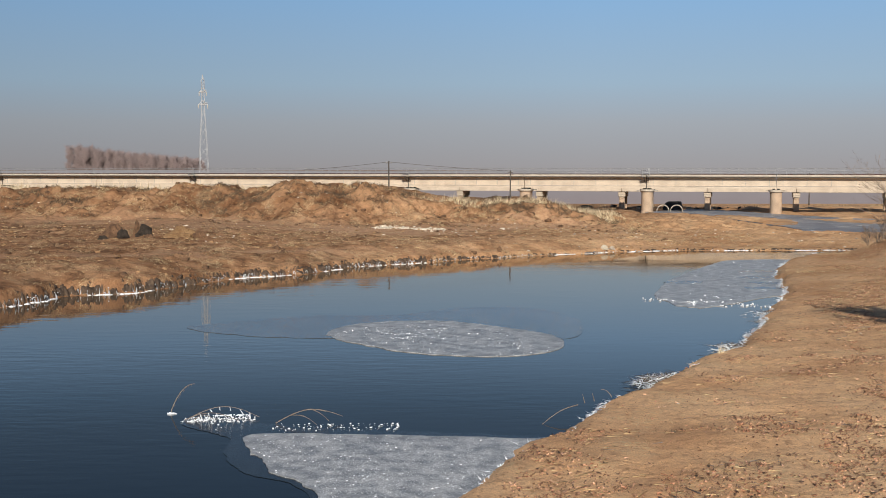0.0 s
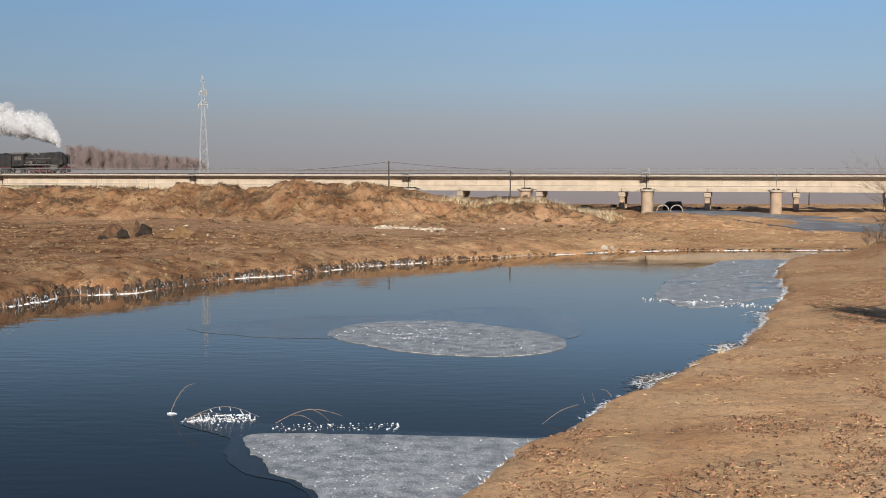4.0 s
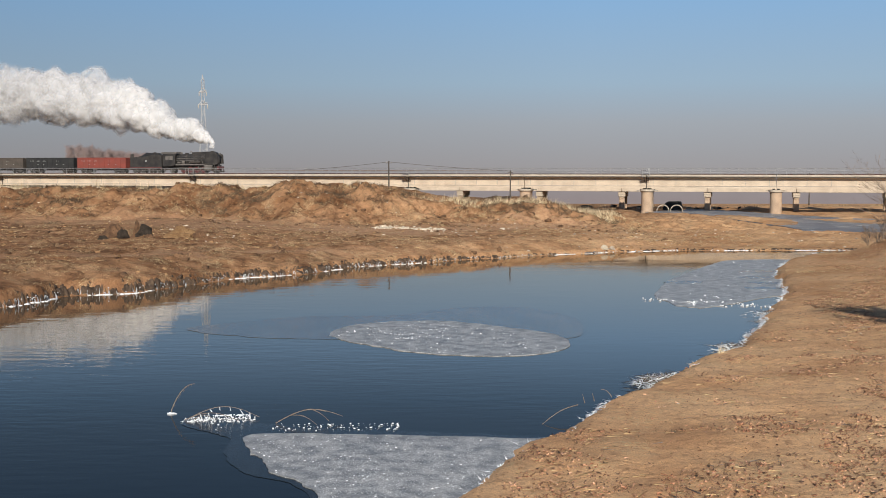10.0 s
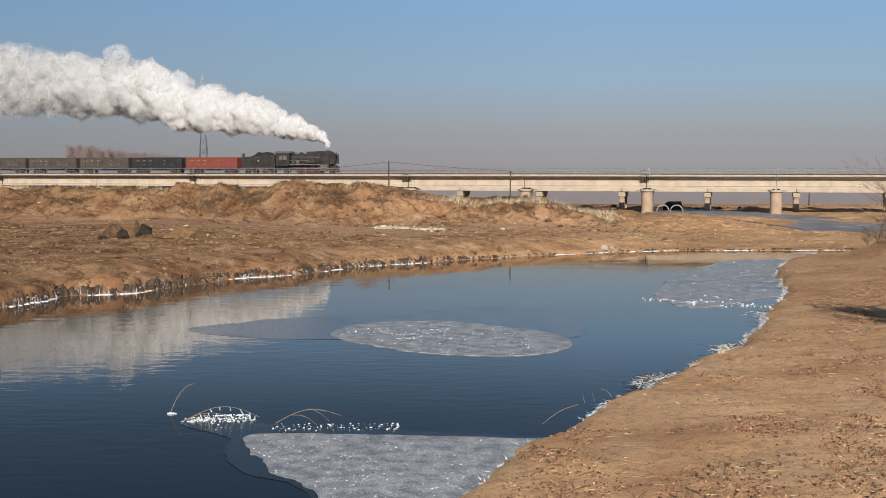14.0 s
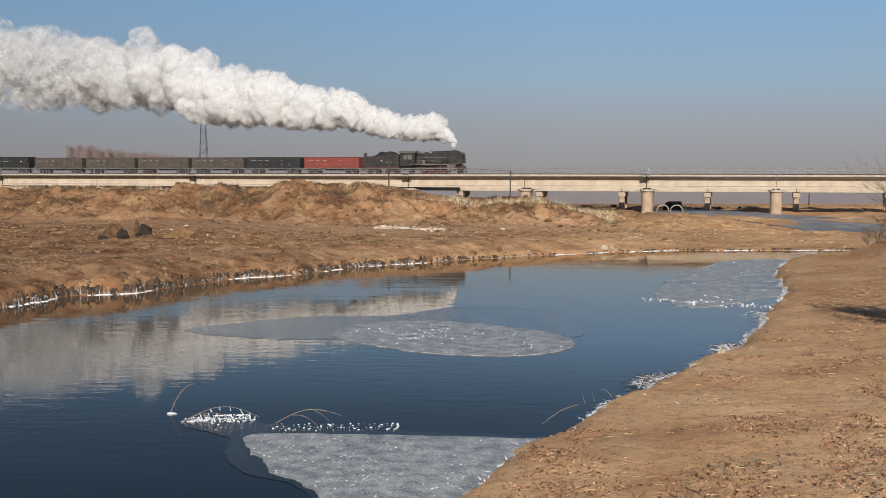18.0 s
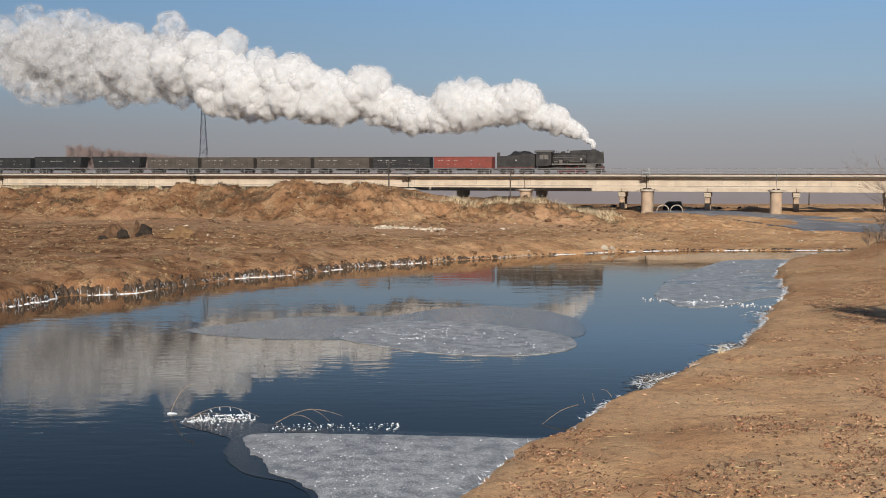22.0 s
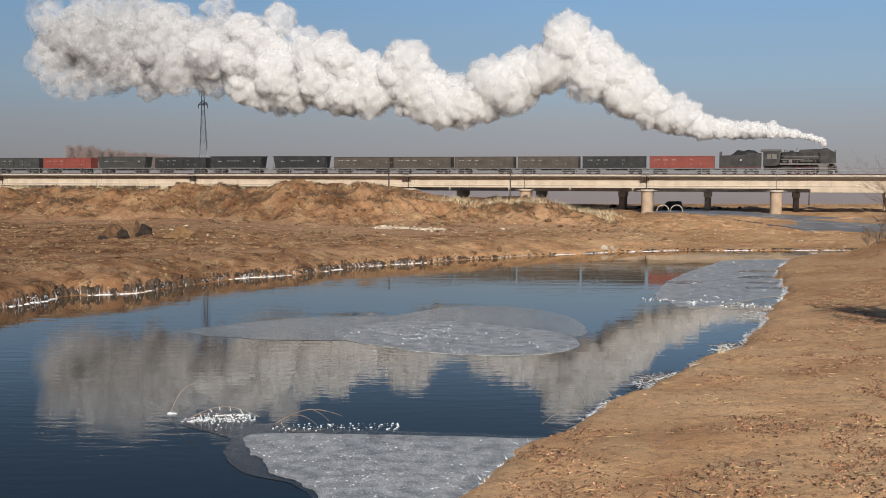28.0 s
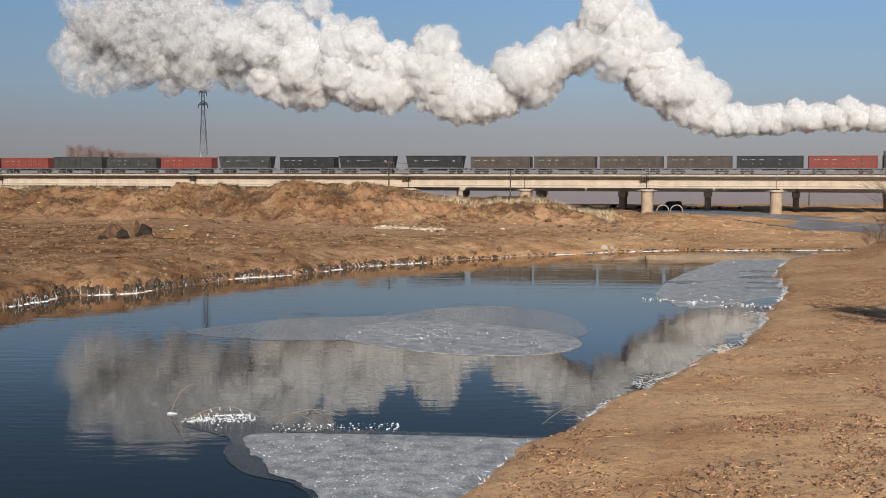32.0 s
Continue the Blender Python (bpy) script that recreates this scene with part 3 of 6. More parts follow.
# ---- the train ----
def build_bogie(parent, x, base=1.75):
    bg_ = part("bogie", boxes((x - base / 2 - 0.45, x + base / 2 + 0.45, -1.08, -0.92, 0.38, 0.62), (x - 0.35, x + 0.35, -1.1, 1.1, 0.45, 0.85),
                              (x - base / 2 - 0.45, x + base / 2 + 0.45, 0.92, 1.08, 0.38, 0.62)), M_DARKSTEEL, parent)
    for dx in (-base / 2, base / 2):
        bm = bmesh.new()
        for y in (-0.75, 0.75):
            lathe(bm, [(0.42, -0.065), (0.42, 0.045), (0.45, 0.05), (0.45, 0.065), (0.1, 0.08)] if y > 0 else [(0.1, -0.08), (0.45, -0.065), (0.45, -0.05), (0.42, -0.045), (0.42, 0.065)],
                  20, Matrix.Translation((x + dx, y, 0.42)) @ Matrix.Rotation(-math.pi / 2, 4, "X"))
        rod(bm, (x + dx, -0.75, 0.42), (x + dx, 0.75, 0.42), 0.08, seg=8)
        part("wheelset", bm, M_DARKSTEEL, bg_)
    return bg_


def lettering(parent, y, rows):
    for x0, x1, z0, z1 in rows:
        part("marking", boxes((x0, x1, y - 0.012, y, z0, z1)), M_WHITE, parent, "white unreadable stencil bar")


def underframe(parent, L):
    part("underframe", boxes((-L, 0, -0.35, 0.35, 0.85, 1.1), (-L, 0, -1.42, -1.25, 0.92, 1.12), (-L, 0, 1.25, 1.42, 0.92, 1.12), (-L * 0.62, -L * 0.38, -0.9, 0.9, 0.55, 0.9)), M_DARKSTEEL, parent)
    part("coupler", boxes((0, 0.5, -0.14, 0.14, 0.78, 1.0)), M_DARKSTEEL, parent)
    part("coupler", boxes((-L - 0.5, -L, -0.14, 0.14, 0.78, 1.0)), M_DARKSTEEL, parent)
    part("brake_cylinder", rod(bmesh.new(), (-L * 0.36, -0.8, 0.75), (-L * 0.28, -0.8, 0.75), 0.18, seg=10), M_DARKSTEEL, parent)
    build_bogie(parent, -2.0)
    build_bogie(parent, -L + 2.0)


def build_gondola(label, mat, top=3.4, markings=True):
    L, W = 12.5, 1.45
    w = thing("gondola_wagon", label, "railway wagon", "wagons of the train")
    part("floor", boxes((-L, 0, -W, W, 1.13, 1.22)), mat, w)
    for y, nm in ((-W, "side_wall"), (W - 0.08, "side_wall")):
        part(nm, boxes((-L, 0, y, y + 0.08, 1.225, top)), mat, w)
    for x in (-L, -0.08):
        part("end_wall", boxes((x + (0.003 if x < -1 else 0), x + 0.08 - (0.003 if x > -1 else 0), -W + 0.084, W - 0.084, 1.225, top - 0.02)), mat, w)
    part("top_rim", boxes((-L - 0.05, 0.05, -W - 0.07, -W + 0.1, top, top + 0.1), (-L - 0.05, 0.05, W - 0.1, W + 0.07, top, top + 0.1)), mat, w)
    for k in range(10):
        x = -L + 0.12 + k * (L - 0.24) / 9
        for y in (-W - 0.09, W + 0.004):
            part("rib", boxes((x - 0.08, x + 0.08, y, y + 0.086, 1.13, top - 0.004)), mat, w)
    part("load", heap(-L + 0.15, -0.15, -W + 0.15, W - 0.15, 2.2, top - 0.12, 5), M_COAL, w, "dark coal load")
    underframe(w, L)
    if markings:
        lettering(w, -W - 0.004, [(-L + 1.0, -L + 2.0, 2.68, 2.80), (-L + 2.6, -L + 3.5, 2.68, 2.80), (-L + 4.3, -L + 5.1, 2.68, 2.80), (-L + 7.9, -L + 8.5, 2.68, 2.80),
                                 (-L + 2.9, -L + 3.2, 1.9, 1.99), (-L + 4.4, -L + 4.7, 1.9, 1.99), (-L + 7.9, -L + 8.2, 1.9, 1.99), (-L + 9.7, -L + 10.0, 1.9, 1.99)])
    return w


def heap(x0, x1, y0, y1, low, top, seed):
    bm = bmesh.new()
    nx, ny = 18, 6
    grid = []
    for i in range(nx + 1):
        row = []
        for j in range(ny + 1):
            u, v = i / nx, j / ny
            edge = min(1, 5 * min(u, 1 - u)) * min(1, 2.5 * min(v, 1 - v))
            z = low + (top - low) * edge * (0.75 + 0.5 * abs(noise.noise(Vector((u * 6, v * 3, seed)))))
            row.append(bm.verts.new((x0 + (x1 - x0) * u, y0 + (y1 - y0) * v, min(z, top + 0.25))))
        grid.append(row)
    for i in range(nx):
        for j in range(ny):
            bm.faces.new((grid[i][j], grid[i + 1][j], grid[i + 1][j + 1], grid[i][j + 1]))
    # skirt down to a base
    low_ring = [grid[i][0] for i in range(nx + 1)] + [grid[nx][j] for j in range(1, ny + 1)] + [grid[i][ny] for i in range(nx - 1, -1, -1)] + [grid[0][j] for j in range(ny - 1, 0, -1)]
    base = [bm.verts.new((v.co.x, v.co.y, low - 0.3)) for v in low_ring]
    for i in range(len(base)):
        j = (i + 1) % len(base)
        bm.faces.new((low_ring[i], low_ring[j], base[j], base[i]))
    bmesh.ops.recalc_face_normals(bm, faces=bm.faces)
    return bm


def build_hopper(label, mat, top=3.68):
    L, W = 12.6, 1.45
    w = thing("hopper_wagon", label, "railway wagon", "wagons of the train")
    # the body leans out over the end platforms
    bm = bmesh.new()
    prism(bm, [(-L + 0.2, top), (-L + 0.2, top - 0.25), (-L + 0.62, 1.3), (-0.62, 1.3), (-0.2, top - 0.25), (-0.2, top), (-0.32, top), (-0.32, top - 0.3), (-0.72, 1.5), (-L + 0.72, 1.5), (-L + 0.32, top - 0.3), (-L + 0.32, top)], -W, W)
    part("body", bm, mat, w)
    for y in (-W - 0.062, W + 0.002):
        bm = bmesh.new()
        prism(bm, [(-L + 0.2, top), (-L + 0.2, top - 0.25), (-L + 0.62, 1.2), (-0.62, 1.2), (-0.2, top - 0.25), (-0.2, top)], y, y + 0.06)
        part("side_wall", bm, mat, w)
    part("load", heap(-L + 0.5, -0.5, -W + 0.1, W - 0.1, 2.4, top - 0.1, 9), M_COAL, w, "dark coal load")
    part("top_rim", boxes((-L + 0.1, -0.1, -W - 0.13, -W - 0.066, top - 0.12, top + 0.04), (-L + 0.1, -0.1, W + 0.066, W + 0.13, top - 0.12, top + 0.04)), mat, w)
    for k in range(8):
        x = -L + 0.95 + k * (L - 1.9) / 7
        part("rib", boxes((x - 0.06, x + 0.06, -W - 0.13, -W - 0.066, 1.2, top - 0.13)), mat, w)
    for x in (-L + 0.35, -0.35):
        bm = boxes((x - 0.3, x - 0.26, -1.35, -1.31, 1.1, 2.5), (x + 0.14, x + 0.18, -1.35, -1.31, 1.1, 2.5))
        for k in range(4):
            box(bm, x - 0.26, x + 0.14, -1.345, -1.315, 1.35 + 0.3 * k, 1.38 + 0.3 * k)
        part("ladder", bm, M_GREYSTEEL, w)
        part("platform", boxes((x - 0.5, x + 0.3, -1.4, 1.4, 1.125, 1.17)), M_GREYSTEEL, w)
    underframe(w, L)
    lettering(w, -W - 0.066, [(-L + 2.0, -L + 2.8, 2.55, 2.7), (-L + 4.2, -L + 4.9, 2.64, 2.75), (-L + 5.1, -L + 5.7, 2.64, 2.75), (-L + 5.9, -L + 6.4, 2.64, 2.75), (-L + 6.6, -L + 7.3, 2.64, 2.75), (-L + 10.4, -L + 10.8, 2.5, 2.75)])
    return w


def build_loco():
    L = thing("steam_locomotive", "sooty black steam locomotive with red wheels and coal tender", "locomotive")
    cx = Matrix.Rotation(math.pi / 2, 4, "Y")          # a lathe's height runs along x
    ax = 2.95
    bm = bmesh.new()
    lathe(bm, [(1.2, -10.4), (1.3, -9.6), (1.3, -6.0), (1.27, -4.2), (1.3, -4.0), (1.3, -0.75), (1.15, -0.62)], 32, Matrix.Translation((0, 0, ax)) @ cx)
    part("boiler", bm, M_BLACK, L, "sooty black riveted boiler", True)
    for x in (-1.4, -4.1, -6.0, -7.8):
        bm = bmesh.new()
        lathe(bm, [(1.33, -0.05), (1.33, 0.05)], 32, Matrix.Translation((x, 0, ax)) @ cx)
        part("boiler_band", bm, M_DARKSTEEL, L, smooth=False)
    bm = bmesh.new()
    lathe(bm, [(0.78, 0.0), (0.74, 0.08), (0.3, 0.16), (0.1, 0.2)], 24, Matrix.Translation((-0.62, 0, ax)) @ cx)
    part("smokebox_door", bm, M_DARKSTEEL, L)
    # skyline casing over the boiler
    bm = bmesh.new()
    prism(bm, [(-6.9, 4.0), (-6.9, 4.66), (-3.6, 4.78), (-1.5, 4.78), (-0.85, 4.45), (-0.8, 3.9)], -0.62, 0.62)
    bmesh.ops.bevel(bm, geom=list(bm.edges), offset=0.1, segments=2, affect="EDGES")
    part("top_casing", bm, M_BLACK, L)
    bm = bmesh.new()
    lathe(bm, [(0.42, 4.6), (0.4, 4.8), (0.46, 4.86), (0.46, 4.92), (0.34, 4.92)], 20, Matrix.Translation((-2.1, 0, 0)))
    part("chimney", bm, M_DARKSTEEL, L)
    bm = bmesh.new()
    lathe(bm, [(0.45, 4.0), (0.45, 4.35), (0.35, 4.5), (0.15, 4.55)], 20, Matrix.Translation((-8.3, 0, 0)))
    part("dome", bm, M_BLACK, L)
    for x in (-9.3, -9.6, -7.5):
        part("safety_valve", rod(bmesh.new(), (x, -0.2, 4.0), (x, -0.2, 4.62), 0.08, seg=8), M_GREYSTEEL, L)
    for y in (-1.5, 1.5):
        bm = bmesh.new()
        prism(bm, [(-3.2, 2.1), (-3.2, 4.35), (-0.9, 4.4), (-0.25, 4.1), (-0.1, 2.1)], y - 0.025, y + 0.025)
        part("smoke_deflector", bm, M_BLACK, L)
    for y0, y1 in ((-1.55, -1.1), (1.1, 1.55)):
        part("running_board", boxes((-10.4, -0.3, y0, y1, 1.98, 2.06), (-10.4, -3.3, y0 if y0 < 0 else y1 - 0.03, y0 + 0.03 if y0 < 0 else y1, 1.75, 1.976)), M_GREYSTEEL, L)
    part("frame", boxes((-13.5, -0.2, -0.6, 0.6, 0.75, 1.85)), M_DARKSTEEL, L)
    part("firebox", boxes((-10.5, -7.6, -1.0, 1.0, 1.4, 2.9), bevel=0.1), M_BLACK, L)
    part("buffer_beam", boxes((-0.3, 0.0, -1.4, 1.4, 0.8, 1.5), bevel=0.03), M_WHEELRED, L, "red front beam")
    part("cowcatcher", boxes((-0.25, 0.25, -1.2, 1.2, 0.18, 0.75), bevel=0.1), M_DARKSTEEL, L)
    bm = bmesh.new()
    lathe(bm, [(0.24, 0), (0.26, 0.3), (0.2, 0.36)], 16, Matrix.Translation((-0.45, 0, 4.25)) @ cx)
    part("headlamp", bm, M_GREYSTEEL, L)
    for y in (-1.25, 1.25):
        bm = bmesh.new()
        lathe(bm, [(0.2, -3.4), (0.52, -3.35), (0.52, -1.7), (0.44, -1.6), (0.2, -1.55)], 20, Matrix.Translation((0, y, 1.0)) @ cx)
        part("cylinder", bm, M_GREYSTEEL, L)
        bm = bmesh.new()
        lathe(bm, [(0.15, -3.5), (0.28, -3.45), (0.28, -1.5), (0.2, -1.45)], 16, Matrix.Translation((0, y, 1.65)) @ cx)
        part("valve_chest", bm, M_GREYSTEEL, L)
    # air tanks and pipes along the near side
    for y in (-1.42, 1.42):
        part("air_tank", rod(bmesh.new(), (-6.8, y, 2.42), (-4.4, y, 2.42), 0.26, seg=14), M_DARKSTEEL, L)
        part("steam_pipe", rod(bmesh.new(), (-10.2, y * 0.93, 3.25), (-3.4, y * 0.93, 3.35), 0.06, seg=8), M_GREYSTEEL, L)
        part("handrail", rod(bmesh.new(), (-10.3, y * 0.86, 3.62), (-1.0, y * 0.86, 3.62), 0.025, seg=6), M_GREYSTEEL, L)
        part("feed_pump", boxes((-8.9, -8.2, y - 0.22, y + 0.22, 2.07, 2.75), bevel=0.08), M_GREYSTEEL, L, "dull grey feed pump")
    # valve gear, pipes and fittings on both sides
    for y in (-1.3, 1.3):
        part("connecting_rod", boxes((-7.3, -3.6, y * 0.86 - 0.04, y * 0.86 + 0.04, 0.92, 1.06), bevel=0.02), M_GREYSTEEL, L, "worn bright steel rod")
        part("expansion_link", boxes((-5.0, -4.85, y * 0.9 - 0.05, y * 0.9 + 0.05, 1.1, 1.8), bevel=0.03), M_GREYSTEEL, L)
        part("radius_rod", rod(bmesh.new(), (-4.9, y * 0.9, 1.6), (-3.3, y * 0.95, 1.66), 0.05, seg=6), M_GREYSTEEL, L)
        part("combination_lever", rod(bmesh.new(), (-3.45, y * 0.95, 1.7), (-3.6, y * 0.95, 0.9), 0.05, seg=6), M_GREYSTEEL, L)
        part("crosshead", boxes((-3.95, -3.5, y - 0.12, y + 0.12, 0.85, 1.25), bevel=0.03), M_GREYSTEEL, L)
        part("slide_bar", boxes((-4.6, -3.35, y - 0.06, y + 0.06, 1.27, 1.34)), M_GREYSTEEL, L)
        for x, z0, z1 in ((-3.9, 2.2, 4.1), (-5.2, 2.7, 4.0), (-7.2, 2.1, 3.9), (-9.6, 2.1, 3.7)):
            part("sand_pipe", rod(bmesh.new(), (x, y * 1.04, z0), (x + 0.2, y * 0.55, z1), 0.045, seg=6), M_GREYSTEEL, L)
        part("feed_pipe", rod(bmesh.new(), (-10.3, y * 1.03, 2.75), (-6.0, y * 1.03, 2.75), 0.06, seg=8), M_GREYSTEEL, L)
        part("injector", rod(bmesh.new(), (-10.0, y * 1.05, 2.35), (-9.2, y * 1.05, 2.35), 0.16, seg=10), M_GREYSTEEL, L)
        part("ash_pan", boxes((-10.3, -8.0, y * 0.7 - 0.06, y * 0.7 + 0.06, 0.7, 1.38)), M_DARKSTEEL, L)
        part("front_step", boxes((-0.9, -0.6, y - 0.2, y + 0.2, 0.55, 0.6), (-0.9, -0.85, y - 0.2, y - 0.15, 0.6, 1.98)), M_DARKSTEEL, L)
    part("bell", rod(bmesh.new(), (-7.3, 0, 4.6), (-7.3, 0, 4.92), 0.17, 0.1, 10), M_GREYSTEEL, L)
    part("whistle", rod(bmesh.new(), (-9.0, 0.25, 4.2), (-9.0, 0.25, 4.7), 0.05, seg=8), M_GREYSTEEL, L)
    part("smokebox_saddle", boxes((-3.3, -1.2, -0.9, 0.9, 1.4, 2.0), bevel=0.1), M_BLACK, L)
    # cab
    bm = bmesh.new()
    prism(bm, [(-13.6, 1.55), (-13.6, 4.3), (-10.5, 4.3), (-10.5, 1.9), (-11.2, 1.55)], -1.52, -1.46)
    prism(bm, [(-13.6, 1.55), (-13.6, 4.3), (-10.5, 4.3), (-10.5, 1.9), (-11.2, 1.55)], 1.46, 1.52)
    box(bm, -10.56, -10.5, -1.455, 1.455, 1.6, 4.3)
    cab = part("cab", bm, M_BLACK, L)
    bm = bmesh.new()
    prism(bm, [(-1.62, 4.3), (-1.1, 4.58), (0, 4.7), (1.1, 4.58), (1.62, 4.3), (1.55, 4.26), (-1.55, 4.26)], 0, 3.9)
    bmesh.ops.transform(bm, matrix=Matrix.Translation((-10.2, 0, 0.05)) @ Matrix.Rotation(math.pi / 2, 4, "Z"), verts=bm.verts)
    part("cab_roof", bm, M_GREYSTEEL, L)
    for x in (-12.9, -11.9):
        part("window", boxes((x, x + 0.8, -1.535, -1.524, 3.0, 3.75)), M_GREYSTEEL, cab, "dusty cab window")
        for z in (3.755, 2.93):
            part("window_frame", boxes((x - 0.05, x + 0.85, -1.54, -1.524, z, z + 0.065)), M_GREYSTEEL, cab)
    part("cab_step", boxes((-13.3, -12.6, -1.5, -1.2, 0.5, 0.56), (-13.3, -13.24, -1.5, -1.45, 0.56, 1.5), (-12.66, -12.6, -1.5, -1.45, 0.56, 1.5)), M_DARKSTEEL, L)
    # tender
    bm = bmesh.new()
    prism(bm, [(-21.8, 1.15), (-21.8, 3.55), (-17.5, 3.7), (-16.6, 4.05), (-13.9, 4.05), (-13.9, 1.15)], -1.5, 1.5)
    bmesh.ops.bevel(bm, geom=list(bm.edges), offset=0.06, segments=1, affect="EDGES")
    part("tender_tank", bm, M_BLACK, L, "black riveted tender tank")
    part("coal", heap(-19.6, -14.1, -1.3, 1.3, 3.75, 4.75, 3), M_COAL, L, "heap of black coal")
    part("tender_ladder", boxes((-21.86, -21.8, -1.3, -1.2, 1.0, 4.3), (-21.86, -21.8, -0.9, -0.8, 1.0, 4.3)), M_DARKSTEEL, L)
    part("tender_lamp", boxes((-21.75, -21.35, -0.9, -0.5, 3.56, 4.35), bevel=0.04), M_DARKSTEEL, L)
    part("tender_stripe", boxes((-21.75, -13.95, -1.53, -1.504, 1.2, 1.36)), M_WHEELRED, L, "dull red lining")
    part("tender_frame", boxes((-21.8, -13.9, -1.2, 1.2, 0.85, 1.146)), M_DARKSTEEL, L)
    part("emblem", boxes((-17.95, -17.6, -1.512, -1.502, 2.55, 2.85)), M_WHITE, L, "pale worn emblem plate")
    build_bogie(L, -15.8, 2.0)
    build_bogie(L, -19.9, 2.0)
    part("coupler", boxes((-22.4, -21.8, -0.14, 0.14, 0.78, 1.0)), M_DARKSTEEL, L)
    # small carrying wheels
    for x, r in ((-1.1, 0.46), (-11.6, 0.52)):
        bm = bmesh.new()
        for y in (-0.75, 0.75):
            lathe(bm, [(r, -0.065), (r, 0.065)], 20, Matrix.Translation((x, y, r)) @ Matrix.Rotation(math.pi / 2, 4, "X"))
        rod(bm, (x, -0.75, r), (x, 0.75, r), 0.09, seg=8)
        part("carrying_wheel", bm, M_DARKSTEEL, L)
    return L


DRIVERS = [-3.9, -5.5, -7.1, -8.7]
DRIVER_R = 0.75


def build_drivers(loco):
    """Spoked red driving wheels, one turning part for each axle, and the side rod that swings round with them."""
    sets = []
    for x in DRIVERS:
        bm = bmesh.new()
        for y in (-0.8, 0.8):
            m = Matrix.Translation((0, y, 0)) @ Matrix.Rotation(math.pi / 2, 4, "X")
            for a, b in (((0.75, -0.07), (0.75, 0.07)),):
                lathe(bm, [(0.66, -0.065), (0.75, -0.07), (0.75, 0.07), (0.66, 0.065)], 28, m)
            lathe(bm, [(0.2, -0.1), (0.2, 0.1)], 14, m)
        rod(bm, (0, -0.8, 0), (0, 0.8, 0), 0.1, seg=8)
        ob = part("driving_wheel", bm, M_DARKSTEEL, loco)
        for y in (-0.89, 0.89):
            sp = bmesh.new()
            for k in range(12):
                a = 2 * math.pi * k / 12
                rod(sp, (0.15 * math.cos(a), y, 0.15 * math.sin(a)), (0.68 * math.cos(a), y, 0.68 * math.sin(a)), 0.045, seg=5)
            lathe(sp, [(0.73, -0.02), (0.73, 0.02), (0.6, 0.025), (0.6, -0.025)], 24, Matrix.Translation((0, y, 0)) @ Matrix.Rotation(math.pi / 2, 4, "X"))
            prism(sp, [(0.62 * math.cos(a), 0.62 * math.sin(a)) for a in (math.pi - 0.7, math.pi - 0.35, math.pi, math.pi + 0.35, math.pi + 0.7)], y - 0.04, y + 0.04)
            part("spokes", sp, M_WHEELRED, ob, "red spoked wheel centre")
        sets.append(ob)
    bm = boxes((DRIVERS[-1] - 0.2, DRIVERS[0] + 0.2, -1.06, -0.98, -0.08, 0.08), bevel=0.02)
    rod_ = part("side_rod", bm, M_GREYSTEEL, loco, "bright worn steel rod")
    return sets, rod_


loco = build_loco()
drivers, side_rod = build_drivers(loco)
GAP = -22.85
g_red = build_gondola("faded red steel gondola wagon with white stencils", M_WAGRED)
g_black = build_gondola("dusty black steel gondola wagon with white stencils", M_WAGBLACK)
g_brown = build_gondola("rust-brown dusty steel gondola wagon with white stencils", M_WAGBROWN)
g_grey = build_gondola("dusty grey steel gondola wagon with faint stencils", M_WAGGREY)
g_plain = build_gondola("tall plain dark grey steel gondola wagon", M_WAGGREY, 3.6, False)
hop = build_hopper("dark grey self-discharging hopper wagon with flared ends", M_WAGBLACK)
hop2 = build_hopper("rusty dark hopper wagon with flared ends", M_WAGGREY)
ORDER = [(g_red, 0.0), (g_black, -13.41), (g_brown, -26.75), (g_brown, -40.15), (g_brown, -53.5), (g_brown, -66.9), (hop, -81.0), (hop, -96.0), (g_black, -109.6), (hop2, -124.2),
         (g_red, -138.4), (g_grey, -152.0), (g_plain, -165.8), (g_red, -179.8), (g_black, -193.5), (g_brown, -207.0)]
wagons, used = [], set()
for kind_, off in ORDER:
    ob = kind_ if kind_ not in used else copy_thing(kind_, Matrix())
    used.add(kind_)
    wagons.append((ob, GAP + off))


def front(t):
    """Where the engine's front beam is along the line at t seconds."""
    return -114.384 + 5.89786 * t + 0.0480378 * t * t - 0.00045554 * t ** 3




# ---- scattered meshes ----
def mesh_object(name, verts, faces, mat, smooth=False):
    """One mesh from arrays of corner points and equal-sided faces."""
    verts, faces = np.asarray(verts, np.float32), np.asarray(faces, np.int32)
    k = faces.shape[1]
    me = bpy.data.meshes.new(name)
    me.vertices.add(len(verts))
    me.vertices.foreach_set("co", verts.ravel())
    me.loops.add(faces.size)
    me.loops.foreach_set("vertex_index", faces.ravel())
    me.polygons.add(len(faces))
    me.polygons.foreach_set("loop_start", np.arange(0, faces.size, k, dtype=np.int32))
    me.update(calc_edges=True)
    if smooth:
        me.polygons.foreach_set("use_smooth", np.ones(len(faces), bool))
    me.materials.append(mat)
    return new(name, me)


def ico(div):
    bm = bmesh.new()
    bmesh.ops.create_icosphere(bm, subdivisions=div, radius=1)
    v = np.array([w.co[:] for w in bm.verts])
    f = np.array([[w.index for w in g.verts] for g in bm.faces])
    bm.free()
    return v, f


ICO1, ICO2 = ico(1), ico(2)


